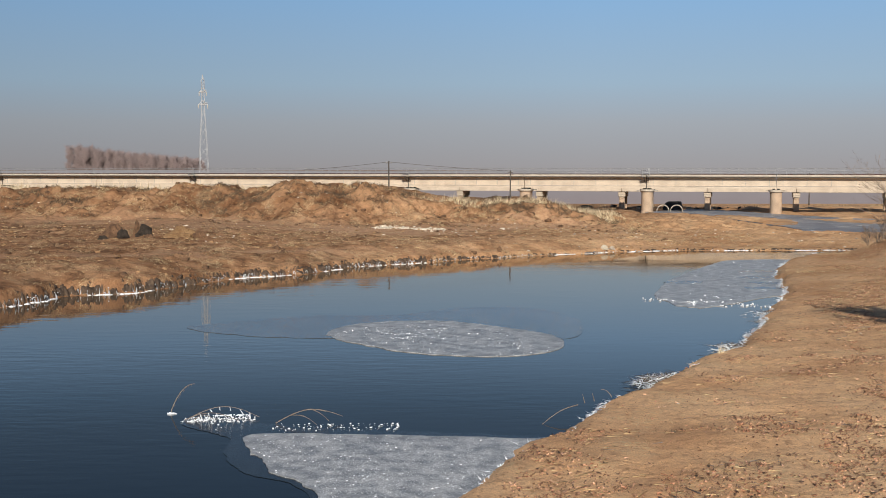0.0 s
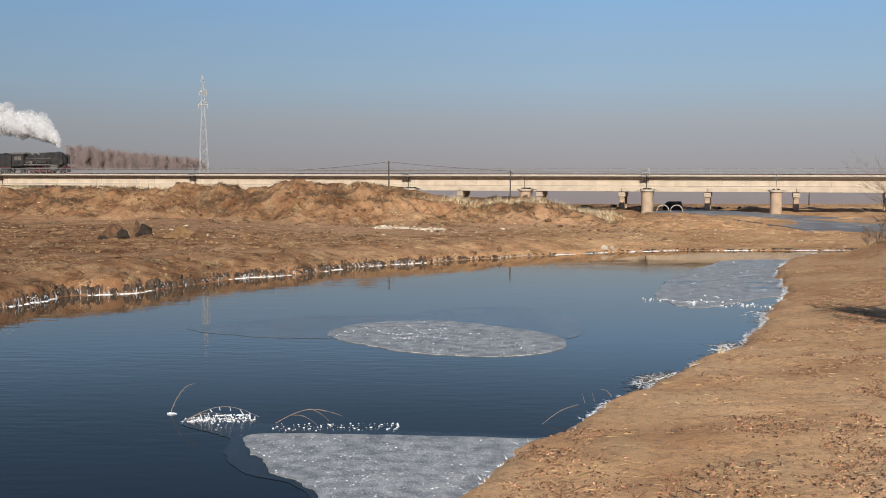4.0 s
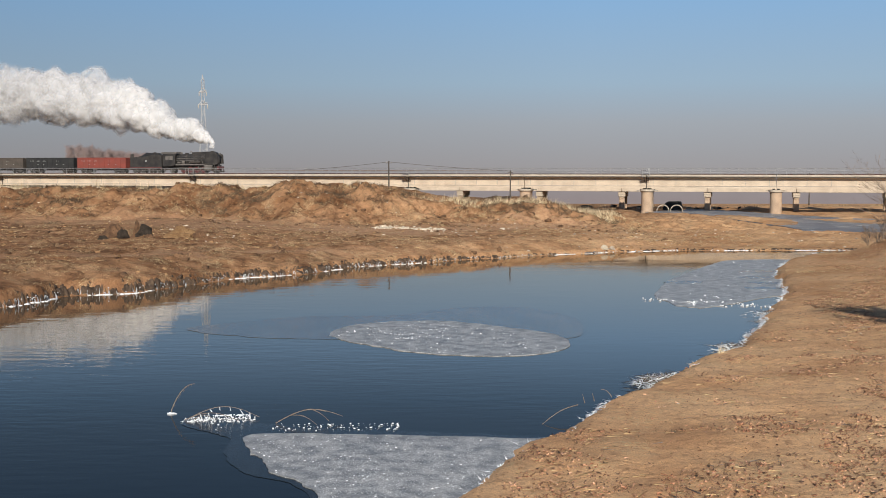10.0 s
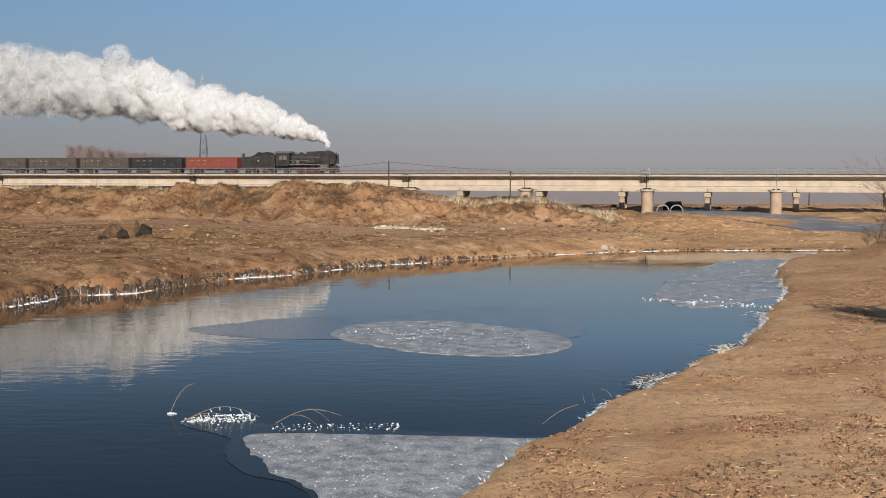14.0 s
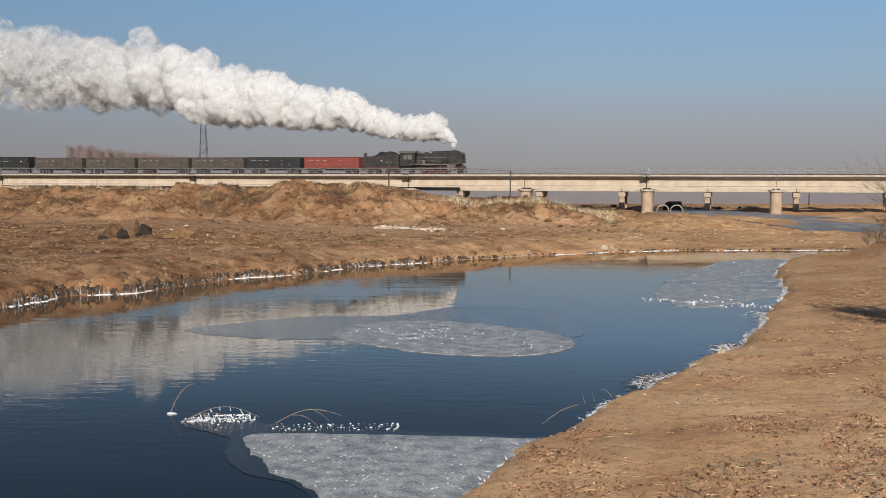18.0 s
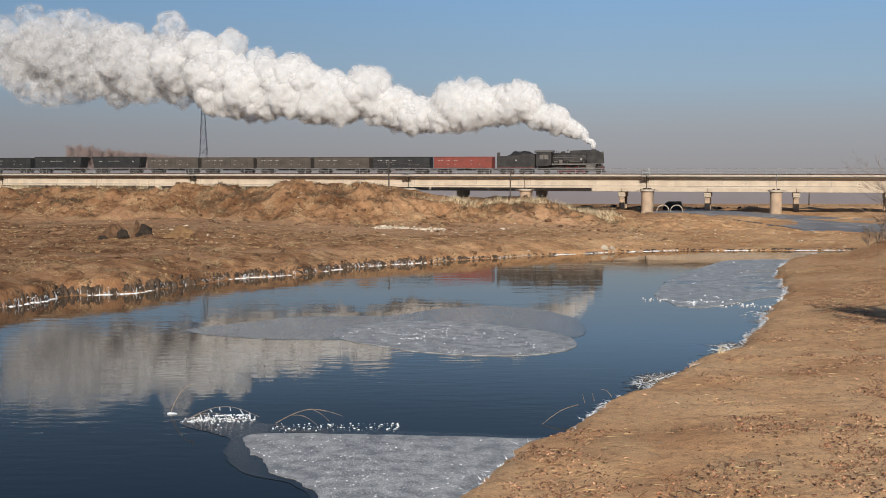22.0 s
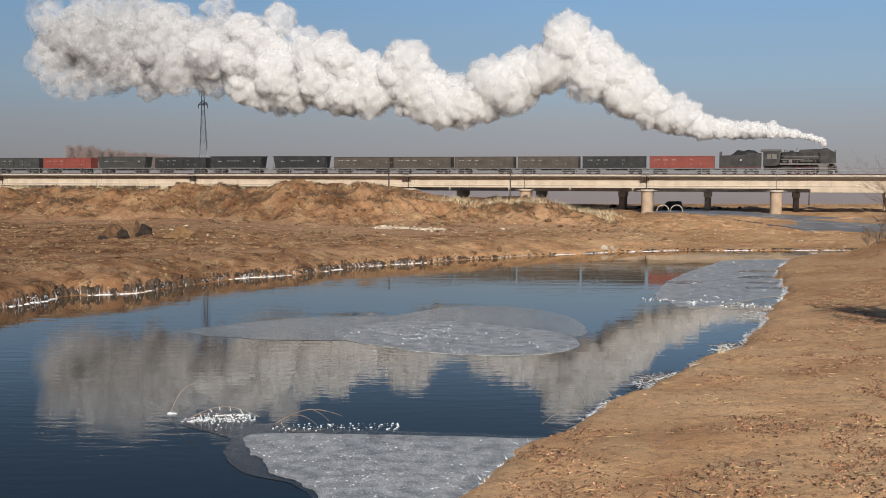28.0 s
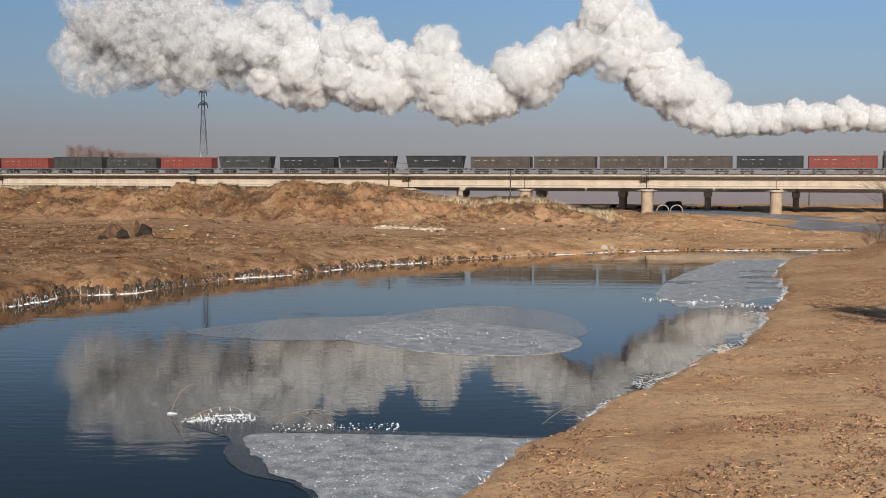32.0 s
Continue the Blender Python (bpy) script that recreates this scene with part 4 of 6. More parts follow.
def scatter(name, pts, size, mat, shape=ICO1, flat=1.0, rough=0.35, seed=1):
    """Lumps at the points: size is (n,) or (n, 3)."""
    rng = np.random.default_rng(seed)
    v, f = shape
    pts, size = np.asarray(pts, float), np.asarray(size, float)
    if size.ndim == 1:
        size = np.stack([size, size, size * flat], -1)
    n = len(pts)
    jit = 1 + rough * rng.uniform(-1, 1, (n, len(v), 1))
    a = rng.uniform(0, 2 * np.pi, n)
    c, s = np.cos(a)[:, None], np.sin(a)[:, None]
    w = v[None] * jit * size[:, None, :]
    w = np.stack([w[..., 0] * c - w[..., 1] * s, w[..., 0] * s + w[..., 1] * c, w[..., 2]], -1) + pts[:, None, :]
    ff = f[None] + (np.arange(n) * len(v))[:, None, None]
    return mesh_object(name, w.reshape(-1, 3), ff.reshape(-1, 3), mat)


def blades(name, base, tip, width, mat, seed=1):
    """Thin tapering blades or stalks: a three-sided spike from each base to each tip."""
    rng = np.random.default_rng(seed)
    base, tip = np.asarray(base, float), np.asarray(tip, float)
    width = np.broadcast_to(np.asarray(width, float), (len(base),))
    n = len(base)
    d = tip - base
    a = rng.uniform(0, 2 * np.pi, n)
    u = np.stack([np.cos(a), np.sin(a), np.zeros(n)], -1)
    flatlying = np.abs(d[:, 2]) < 0.5 * np.linalg.norm(d, axis=1)
    u[flatlying] = np.stack([-d[flatlying, 1], d[flatlying, 0], np.zeros(flatlying.sum())], -1)
    u /= np.linalg.norm(u, axis=1, keepdims=True) + 1e-9
    k = np.cross(d, u)
    k /= np.linalg.norm(k, axis=1, keepdims=True) + 1e-9
    ring = [base + width[:, None] * (math.cos(q) * u + math.sin(q) * k) for q in (0, 2.09, 4.19)]
    v = np.stack(ring + [tip], 1).reshape(-1, 3)
    o = (np.arange(n) * 4)[:, None]
    f = np.concatenate([np.concatenate([o + p, o + q, o + 3], 1) for p, q in ((0, 1), (1, 2), (2, 0))])
    return mesh_object(name, v, f, mat)


def rand(seed):
    return np.random.default_rng(seed)


# ---- ice ----
def ice_material(name, base, second, scale, rough, mix=(0.4, 0.6), spec=0.5, grain=38):
    m = material(name, base, second, scale=scale, rough=rough, bump=0.25, fine=grain, mix=mix, bump_dist=0.01, spec=spec, grain=0.5)
    return m


M_ICE = ice_material("frosted_ice", (0.19, 0.195, 0.20), (0.40, 0.40, 0.395), 1.3, 0.4, (0.36, 0.62), grain=16)
M_CLEAR = ice_material("clear_ice", (0.045, 0.053, 0.058), (0.085, 0.092, 0.095), 0.5, 0.16)
M_THIN = ice_material("thin_clear_ice", (0.010, 0.014, 0.018), (0.018, 0.022, 0.026), 0.5, 0.05, spec=0.2)
M_RIME = material("grey_rime", (0.55, 0.57, 0.60), (0.36, 0.37, 0.39), scale=4, rough=0.7, bump=0.3)
M_FROST = material("white_frost", (0.86, 0.88, 0.9), (0.74, 0.76, 0.8), scale=5, rough=0.6, bump=0.2)
M_CHANNEL = ice_material("channel_ice", (0.13, 0.13, 0.14), (0.22, 0.22, 0.23), 0.25, 0.4)
M_BRUSH = material("brown_brush", (0.16, 0.105, 0.062), (0.09, 0.06, 0.036), scale=1, bump=0, island=0.4)
M_WET = material("wet_dark_soil", (0.035, 0.027, 0.022), (0.11, 0.076, 0.054), scale=2.2, rough=0.95, bump=0.6, spec=0.1)


def sheet_mesh(outline, thick, wob=0.18, seed=0, sub=14):
    """A slab with a ragged edge round a smooth closed outline."""
    pts = []
    n = len(outline)
    for i in range(n):
        p0, p1, p2, p3 = (Vector(outline[(i + k) % n]) for k in (-1, 0, 1, 2))
        for j in range(sub):
            t = j / sub
            q = 0.5 * ((2 * p1) + (p2 - p0) * t + (2 * p0 - 5 * p1 + 4 * p2 - p3) * t * t + (3 * p1 - p0 - 3 * p2 + p3) * t ** 3)
            k = noise.noise(Vector((q.x * 1.1, q.y * 1.1, seed))) + 0.5 * noise.noise(Vector((q.x * 3.3, q.y * 3.3, seed + 5)))
            pts.append((q.x + wob * k, q.y + wob * 1.3 * k))
    bm = bmesh.new()
    a = [bm.verts.new((x, y, 0.0)) for x, y in pts]
    b = [bm.verts.new((x, y, thick)) for x, y in pts]
    m = len(a)
    for i in range(m):
        bm.faces.new((a[i], a[(i + 1) % m], b[(i + 1) % m], b[i]))
    bm.faces.new(list(reversed(a)))
    bm.faces.new(b)
    bmesh.ops.recalc_face_normals(bm, faces=bm.faces)
    return bm, pts


def inside_points(pts, n, seed, edge=0.0):
    """Random points in an outline, denser in streaks; edge: share that hug the rim."""
    rng = rand(seed)
    P = np.array(pts)
    lo, hi = P.min(0), P.max(0)
    out = np.zeros((0, 2))
    while len(out) < n:
        q = rng.uniform(lo, hi, (n * 4, 2))
        d = signed_distance(q[:, 0], q[:, 1], [tuple(p) for p in pts[::4]])
        keep = (d < -0.1) & (rng.random(len(q)) < 0.25 + 0.75 * smooth(fbm(q[:, 0] * 0.6, q[:, 1] * 0.6, 3, seed) + 0.4))
        if edge:
            keep &= (rng.random(len(q)) < 1 - edge) | (d > -0.35)
        out = np.concatenate([out, q[keep]])
    return out[:n]


FLOE = [(-6.3, 62.4), (-4.7, 66.6), (-0.1, 67.8), (3.7, 64.7), (6.0, 61.6), (5.8, 57.3), (3.1, 55.0), (-0.7, 55.6), (-3.9, 58.4)]
FLOE_CLEAR = [(-14.5, 65.1), (-11.3, 68.3), (-7.8, 70.4), (-2.9, 70.7), (0.6, 74.0), (4.6, 74.8), (7.4, 71.5), (8.0, 66.5), (6.6, 60.8), (1.0, 60.5), (-5.5, 60.8), (-10.7, 61.9)]
FLOE_C = (0.0, 61.0)


def frost_bits(parent, pts, n, seed, lo=0.012, hi=0.05, z=0.03, edge=0.0, name="frost"):
    q = inside_points(pts, n, seed, edge)
    rng = rand(seed + 1)
    s = lo + (hi - lo) * rng.random(n) ** 3
    ob = scatter(name, np.column_stack([q, np.full(n, z)]), s, M_FROST, flat=0.6, seed=seed)
    ob.parent = parent
    ob["kind"] = "stuff"
    return ob


def build_floe():
    f = thing("ice_floe", "thin grey drifting ice floe speckled with white frost", "ice floe")
    shift = lambda o: [(x - FLOE_C[0], y - FLOE_C[1]) for x, y in o]
    bm, pts = sheet_mesh(shift(FLOE_CLEAR), 0.012, 0.15, 3)
    part("clear_sheet", bm, M_CLEAR, f, "smooth dark clear ice")
    bm, pts = sheet_mesh(shift(FLOE), 0.03, 0.12, 1)
    part("frosted_sheet", bm, M_ICE, f, "grey frosted ice")
    frost_bits(f, pts, 520, 5, 0.01, 0.055)
    f.matrix_basis = pose(FLOE_C[0], FLOE_C[1], 0.004)
    return f


floe = build_floe()


def build_fixed_ice():
    a = thing("shore_ice", "grey frosted ice sheet frozen to the near bank", "ice sheet")
    out = [(-9.2, 40.6), (-7.8, 41.2), (-6.3, 40.4), (-4.3, 39.6), (-1.6, 39.2), (2.9, 38.4), (4.2, 37.4), (2.4, 33), (0.4, 27.4), (-3.0, 26.6), (-3.6, 30.8), (-4.4, 32.6), (-5.8, 33.6), (-6.9, 36.0), (-7.2, 38.2), (-8.7, 39.6)]
    bm, pts = sheet_mesh(out, 0.012, 0.1, 8)
    part("clear_sheet", bm, M_THIN, a, "dark clear ice rim")
    inner = [(-6.6, 38.4), (-4.3, 38.7), (-1.6, 38.5), (2.7, 38.0), (4.0, 37.2), (2.4, 33), (0.4, 27.4), (-2.8, 26.8), (-3.4, 30.9), (-3.9, 32.4), (-5.0, 33.6), (-5.4, 34.8), (-6.1, 36.2)]
    bm, pts2 = sheet_mesh(inner, 0.035, 0.11, 9)
    part("frosted_sheet", bm, M_ICE, a)
    frost_bits(a, pts2, 700, 11, 0.006, 0.036, 0.04)
    frost_bits(a, pts2, 9000, 12, 0.004, 0.011, 0.037)
    frost_bits(a, pts, 70, 13, 0.012, 0.045, 0.02, 0.3)
    a.matrix_basis = pose(0, 0, 0.004)
    b = thing("shore_ice", "pale ice sheet frozen against the sandy bank downstream", "ice sheet")
    out = [(14.8, 79.3), (16.4, 86.8), (19.5, 95.9), (25.3, 108.4), (28.3, 112.8), (34.5, 113), (30.2, 101.2), (26, 84), (22.4, 80.2), (16.7, 74.4)]
    bm, pts = sheet_mesh(out, 0.03, 0.4, 15)
    part("frosted_sheet", bm, M_ICE, b)
    frost_bits(b, pts, 200, 16, 0.02, 0.1)
    # open dark leads in the sheet along the bank
    for x, y, w, d, seed in ((24.3, 86.6, 1.7, 0.9, 41), (25.6, 90.5, 1.9, 0.8, 42), (26.3, 95.0, 2.2, 1.0, 43), (27.6, 100.5, 2.0, 0.9, 44), (19.0, 91.0, 1.6, 1.2, 45)):
        lead, _ = sheet_mesh([(x - w, y), (x - 0.4 * w, y + d), (x + 0.5 * w, y + 0.9 * d), (x + w, y + 0.2 * d), (x + 0.5 * w, y - 0.7 * d), (x - 0.5 * w, y - d)], 0.036, 0.25, seed, 6)
        part("melt_pool", lead, M_THIN, b, "dark open melt lead")
    rim = [(14.3 + 0.55 * k + 0.5 * math.sin(k * 2.1), 78.6 - 0.32 * k + 0.9 * math.sin(k * 1.3)) for k in range(17)]
    rng = rand(4)
    P = np.array([(x + rng.normal(0, 0.3), y + rng.normal(0, 0.5), 0.04) for x, y in rim for _ in range(9)])
    ob = scatter("frost", P, 0.02 + 0.07 * rng.random(len(P)) ** 2, M_FROST, flat=0.6)
    ob.parent = b
    ob["kind"] = "stuff"
    b.matrix_basis = pose(0, 0, 0.004)
    c = thing("channel_ice", "grey-blue frozen side channel with snow streaks", "ice sheet")
    bm, pts = sheet_mesh([(40, 229), (52, 245), (59, 237), (67, 212), (77, 198), (110, 192), (110, 157), (73, 160), (62, 158), (52, 160), (51, 176), (48.5, 205), (44, 223)], 0.30, 0.5, 22)
    part("frosted_sheet", bm, M_CHANNEL, c)
    q = inside_points(pts, 160, 31)
    rng = rand(32)
    ob = scatter("frost", np.column_stack([q, np.full(160, 0.305)]), np.column_stack([0.4 + 1.8 * rng.random(160), 0.1 + 0.2 * rng.random(160), np.full(160, 0.01)]), M_ICE, seed=33)
    ob.parent = c
    ob["kind"] = "stuff"
    c.matrix_basis = pose(0, 0, 0.004)


build_fixed_ice()


def along(points, step):
    """Points every step metres along a polyline."""
    out = []
    for (ax, ay), (bx, by) in zip(points, points[1:]):
        d = math.hypot(bx - ax, by - ay)
        for k in range(int(d / step)):
            t = k * step / d
            out.append((ax + (bx - ax) * t, ay + (by - ay) * t))
    return np.array(out)


def shore_points(points, step, inward):
    """Where the land really meets the water along a shore line: slides each point along the outward way until it is just dry."""
    p = along(points, step)
    d = np.gradient(p, axis=0)
    d /= np.linalg.norm(d, axis=1, keepdims=True) + 1e-9
    nrm = np.stack([-d[:, 1], d[:, 0]], -1) * inward
    best = p.copy()
    found = np.zeros(len(p), bool)
    for k in np.linspace(-1.2, 1.2, 33):
        q = p + nrm * k
        dry = (height(q[:, 0], q[:, 1]) > 0.06) & ~found
        best[dry] = q[dry]
        found |= dry
    return best, nrm


def build_bank_edge():
    """The cut edge of the far bank: dark wet clods, icicles hanging over the water and a white ice foot."""
    p, nrm = shore_points(FAR_SHORE[1:], 0.07, 1)
    rng = rand(3)
    n = len(p)
    z = rng.uniform(0.0, 0.62, n)
    amp = 1 + 0.35 * smooth((-14 - p[:, 0]) / 10) - 0.6 * smooth((p[:, 0] + 5) / 20)
    few = rng.random(n) < 0.5
    m = few.sum()
    clod = scatter("bank_clods", np.column_stack([p + nrm * (0.05 + 0.5 * z[:, None]), z * amp])[few], np.column_stack([rng.uniform(0.05, 0.16, m), rng.uniform(0.05, 0.16, m), rng.uniform(0.06, 0.2, m) * amp[few]]), M_WET, seed=2)
    tagged(clod, "dark wet clods along the undercut river bank", "soil", kind="stuff")
    # the undercut face itself, a ragged dark wall of frozen wet soil
    hgt = np.maximum(amp * (0.36 + 0.18 * fbm(p[:, 0] * 0.9, p[:, 1] * 0.9, 4, 15) + 0.16 * fbm(p[:, 0] * 5.0, p[:, 1] * 5.0, 3, 16)), 0.04)
    out = 0.13 * fbm(p[:, 0] * 3.5, p[:, 1] * 3.5, 3, 17)
    rows = [np.column_stack([p + nrm * (k + out[:, None]), zz]) for k, zz in ((-0.10, np.full(n, -0.12)), (-0.04, hgt * 0.5), (0.10, hgt), (0.5, hgt * 0.9), (0.6, np.full(n, -0.12)))]
    v = np.concatenate(rows)
    f = [np.column_stack([np.arange(n - 1) + n * r, np.arange(1, n) + n * r, np.arange(1, n) + n * (r + 1), np.arange(n - 1) + n * (r + 1)]) for r in range(4)]
    tagged(mesh_object("bank_face", v, np.concatenate(f), M_WET), "dark frozen undercut face of the far bank", "bank", kind="structure")
    keep = rng.random(n) < 0.14 + 0.42 * smooth(2.2 * vnoise(p[:, 0] * 0.5, p[:, 1] * 0.5, 4) + 0.2)
    m = keep.sum()
    q = p[keep] - nrm[keep] * rng.uniform(0.02, 0.14, (m, 1))
    hgt = (0.06 + 0.34 * rng.random(m) ** 1.6) * amp[keep]
    top = np.column_stack([q, hgt])
    bot = np.column_stack([q + rng.normal(0, 0.05, (m, 2)), np.full(m, -0.02)])
    flip = rng.random(m) < 0.6
    b0, t0 = np.where(flip[:, None], bot, top), np.where(flip[:, None], top, bot)
    ic = blades("icicles", b0, t0, rng.uniform(0.03, 0.10, m), M_RIME, 5)
    tagged(ic, "white icicles hanging from the far river bank", "icicles", kind="stuff")
    keep = rng.random(n) < 0.34 * smooth(2.5 * vnoise(p[:, 0] * 0.22, p[:, 1] * 0.22, 9) + 0.45)
    m = keep.sum()
    foot = scatter("ice_foot", np.column_stack([p[keep] - nrm[keep] * rng.uniform(0.05, 0.4, (m, 1)), np.full(m, 0.012)]), np.column_stack([rng.uniform(0.1, 0.4, m), rng.uniform(0.08, 0.2, m), rng.uniform(0.02, 0.06, m)]), M_FROST, seed=8)
    tagged(foot, "white ice foot along the waterline of the far bank", "ice", kind="stuff")
    sel = rng.integers(0, n, 2600)
    sel = sel[rng.random(2600) < 0.15 + 0.85 * smooth(2 * vnoise(p[sel, 0] * 0.4, p[sel, 1] * 0.4, 29) + 0.3)]
    m = len(sel)
    rime = scatter("bank_rime", np.column_stack([p[sel] - nrm[sel] * rng.uniform(-0.06, 0.1, (m, 1)), rng.random(m) ** 1.5 * 0.36 * amp[sel]]), 0.015 + 0.06 * rng.random(m) ** 2, M_RIME, flat=0.8, seed=28)
    tagged(rime, "grey-white rime spattered on the undercut far bank", "frost", kind="stuff")
    # frosted roots and straw on the near bank
    p, nrm = shore_points(NEAR_SHORE[2:-5], 0.12, 1)
    n = len(p)
    patch = smooth(3 * vnoise(p[:, 0] * 0.35 + 4, p[:, 1] * 0.35, 14) - 0.1)
    for cx, cy, r in ((9.2, 48.2, 1.2), (14.2, 57.0, 1.6), (19.4, 69.5, 2.0), (25.5, 86, 4.0), (5.2, 41.4, 0.5)):
        patch = np.maximum(patch, smooth(1.6 - np.hypot(p[:, 0] - cx, p[:, 1] - cy) / r))
    keep = np.repeat(np.arange(n), 4)
    keep = keep[rng.random(len(keep)) < 0.15 + 0.85 * patch[keep]]
    m = len(keep)
    base = np.column_stack([p[keep] + nrm[keep] * rng.uniform(-0.15, 0.3, (m, 1)), rng.uniform(0.0, 0.2, m)])
    tip = base + np.column_stack([-nrm[keep] * rng.uniform(0.0, 0.22, (m, 1)) + rng.normal(0, 0.15, (m, 2)), rng.uniform(-0.1, 0.16, m)])
    fr = blades("frosted_roots", base, tip, rng.uniform(0.012, 0.035, m), M_FROST, 6)
    tagged(fr, "frost-coated roots and straw along the near bank", "frost", kind="stuff")
    sel = keep[rng.random(m) < 0.4]
    m = len(sel)
    fo = scatter("ice_foot", np.column_stack([p[sel] - nrm[sel] * rng.uniform(-0.05, 0.2, (m, 1)), np.full(m, 0.02)]), np.column_stack([rng.uniform(0.05, 0.2, m), rng.uniform(0.05, 0.14, m), rng.uniform(0.02, 0.07, m)]), M_FROST, seed=18)
    tagged(fo, "white ice crust along the near waterline", "ice", kind="stuff")


build_bank_edge()


# ---- twigs frozen in the ice ----
def arc_points(a, b, lift, n=14, lean=0.0):
    a, b = Vector(a), Vector(b)
    out = []
    for k in range(n + 1):
        t = k / n
        p = a.lerp(b, t)
        p.z += lift * math.sin(math.pi * min(1, t * (1 + lean)) if lean >= 0 else math.pi * t)
        out.append(p)
    return out


def tube(bm, pts, r0, r1, seg=5):
    n = len(pts) - 1
    for k in range(n):
        ra, rb = r0 + (r1 - r0) * k / n, r0 + (r1 - r0) * (k + 1) / n
        rod(bm, pts[k], pts[k + 1], ra, rb, seg, caps=(k in (0, n - 1)))
    return bm


def build_twigs():
    rng = random.Random(3)
    t = thing("frozen_twig", "bare curved twig standing out of the dark water", "twig", "twigs frozen in the river")
    pts = [Vector((-10.0 + 0.10 * k ** 1.25 * 0.5 - 0.0, 42.0, 0.0 + 1.12 * math.sin(k / 10 * math.pi / 2))) for k in range(11)]
    part("stem", tube(bmesh.new(), pts, 0.016, 0.008), M_BRANCH, t)
    for k in range(2, 10):
        for sgn in (-1, 1):
            p = pts[k]
            part("twiglet", rod(bmesh.new(), p, p + Vector((0.02 * sgn + 0.03, 0.01, -0.07 + 0.03 * sgn)), 0.006, 0.003, 4), M_BRANCH, t)
    part("frost_foot", lumps_bm([(-10.02, 41.98, 0.02, 0.11), (-9.9, 42.0, 0.015, 0.09), (-9.8, 41.97, 0.01, 0.06)], 0.5), M_FROST, t)
    t2 = thing("frozen_branch", "arching bare branch crusted with frost in the ice", "branch", "twigs frozen in the river")
    arcs = [((-9.1, 41.1, 0.05), (-6.6, 41.2, 0.05), 0.40), ((-9.2, 40.8, 0.05), (-7.2, 40.6, 0.02), 0.28), ((-8.9, 41.0, 0.03), (-8.0, 40.5, 0.02), 0.2)]
    for a, b, lift in arcs:
        pts = arc_points(a, b, lift)
        part("stem", tube(bmesh.new(), pts, 0.014, 0.007), M_BRANCH, t2)
        for k in range(2, len(pts) - 1, 2):
            part("twiglet", rod(bmesh.new(), pts[k], pts[k] + Vector((rng.uniform(0, 0.14), rng.uniform(-0.06, 0.06), -rng.uniform(0.1, 0.22))), 0.010, 0.015, 5), M_FROST, t2, "frost-coated side twig")
    lum = [(-9.3 + rng.random() * 2.6, 40.5 + rng.random() * 0.9, 0.03, rng.uniform(0.01, 0.05)) for _ in range(170)]
    lum += [(-8.3 + rng.random() * 1.3, 41.45 + rng.uniform(-0.1, 0.1), 0.07, rng.uniform(0.03, 0.06)) for _ in range(40)]
    part("frost_crust", lumps_bm(lum, 0.6), M_FROST, t2, "white frost crust")["kind"] = "stuff"
    t3 = thing("frozen_branch", "forked bare branch lying over the grey ice", "branch", "twigs frozen in the river")
    main = arc_points((-5.9, 40.3, 0.03), (-3.6, 40.9, 0.16), 0.36)
    part("stem", tube(bmesh.new(), main, 0.018, 0.007), M_BRANCH, t3)
    for a, b, lift in (((-5.3, 40.5, 0.28), (-4.4, 40.0, 0.03), 0.12), ((-5.4, 40.5, 0.25), (-4.2, 41.0, 0.3), 0.16), ((-4.6, 40.7, 0.42), (-4.0, 40.3, 0.1), 0.05)):
        part("side_branch", tube(bmesh.new(), arc_points(a, b, lift, 8), 0.014, 0.006), M_BRANCH, t3)
    lum = [(-5.9 + rng.random() * 4.4, 39.2 + rng.random() * 1.1, 0.03, 0.008 + 0.05 * rng.random() ** 3) for _ in range(150)]
    part("frost_crust", lumps_bm(lum, 0.5), M_FROST, t3, "white frost crust")["kind"] = "stuff"
    t4 = thing("bank_root", "bare grey root arching from the bank to the water", "root")
    part("stem", tube(bmesh.new(), arc_points((4.9, 41.6, 0.42), (3.5, 40.3, 0.0), 0.12), 0.018, 0.008), M_BRANCH, t4)
    part("side_branch", tube(bmesh.new(), arc_points((5.2, 42.0, 0.4), (5.1, 41.9, 0.75), 0.02, 6), 0.016, 0.007), M_BRANCH, t4)
    part("side_branch", tube(bmesh.new(), arc_points((5.6, 42.4, 0.4), (5.5, 42.2, 0.72), 0.02, 6), 0.016, 0.007), M_BRANCH, t4)
    part("side_branch", tube(bmesh.new(), arc_points((6.4, 43.4, 0.35), (6.0, 43.5, 0.62), 0.1, 6), 0.014, 0.006), M_BRANCH, t4)


def lumps_bm(items, flat=0.6):
    bm = bmesh.new()
    for x, y, z, r in items:
        bmesh.ops.create_icosphere(bm, subdivisions=1, radius=1, matrix=Matrix.Translation((x, y, z)) @ Matrix.Rotation(x * 7 + y, 4, "Z") @ Matrix.Diagonal((r, r * 0.8, r * flat, 1)))
    return bm


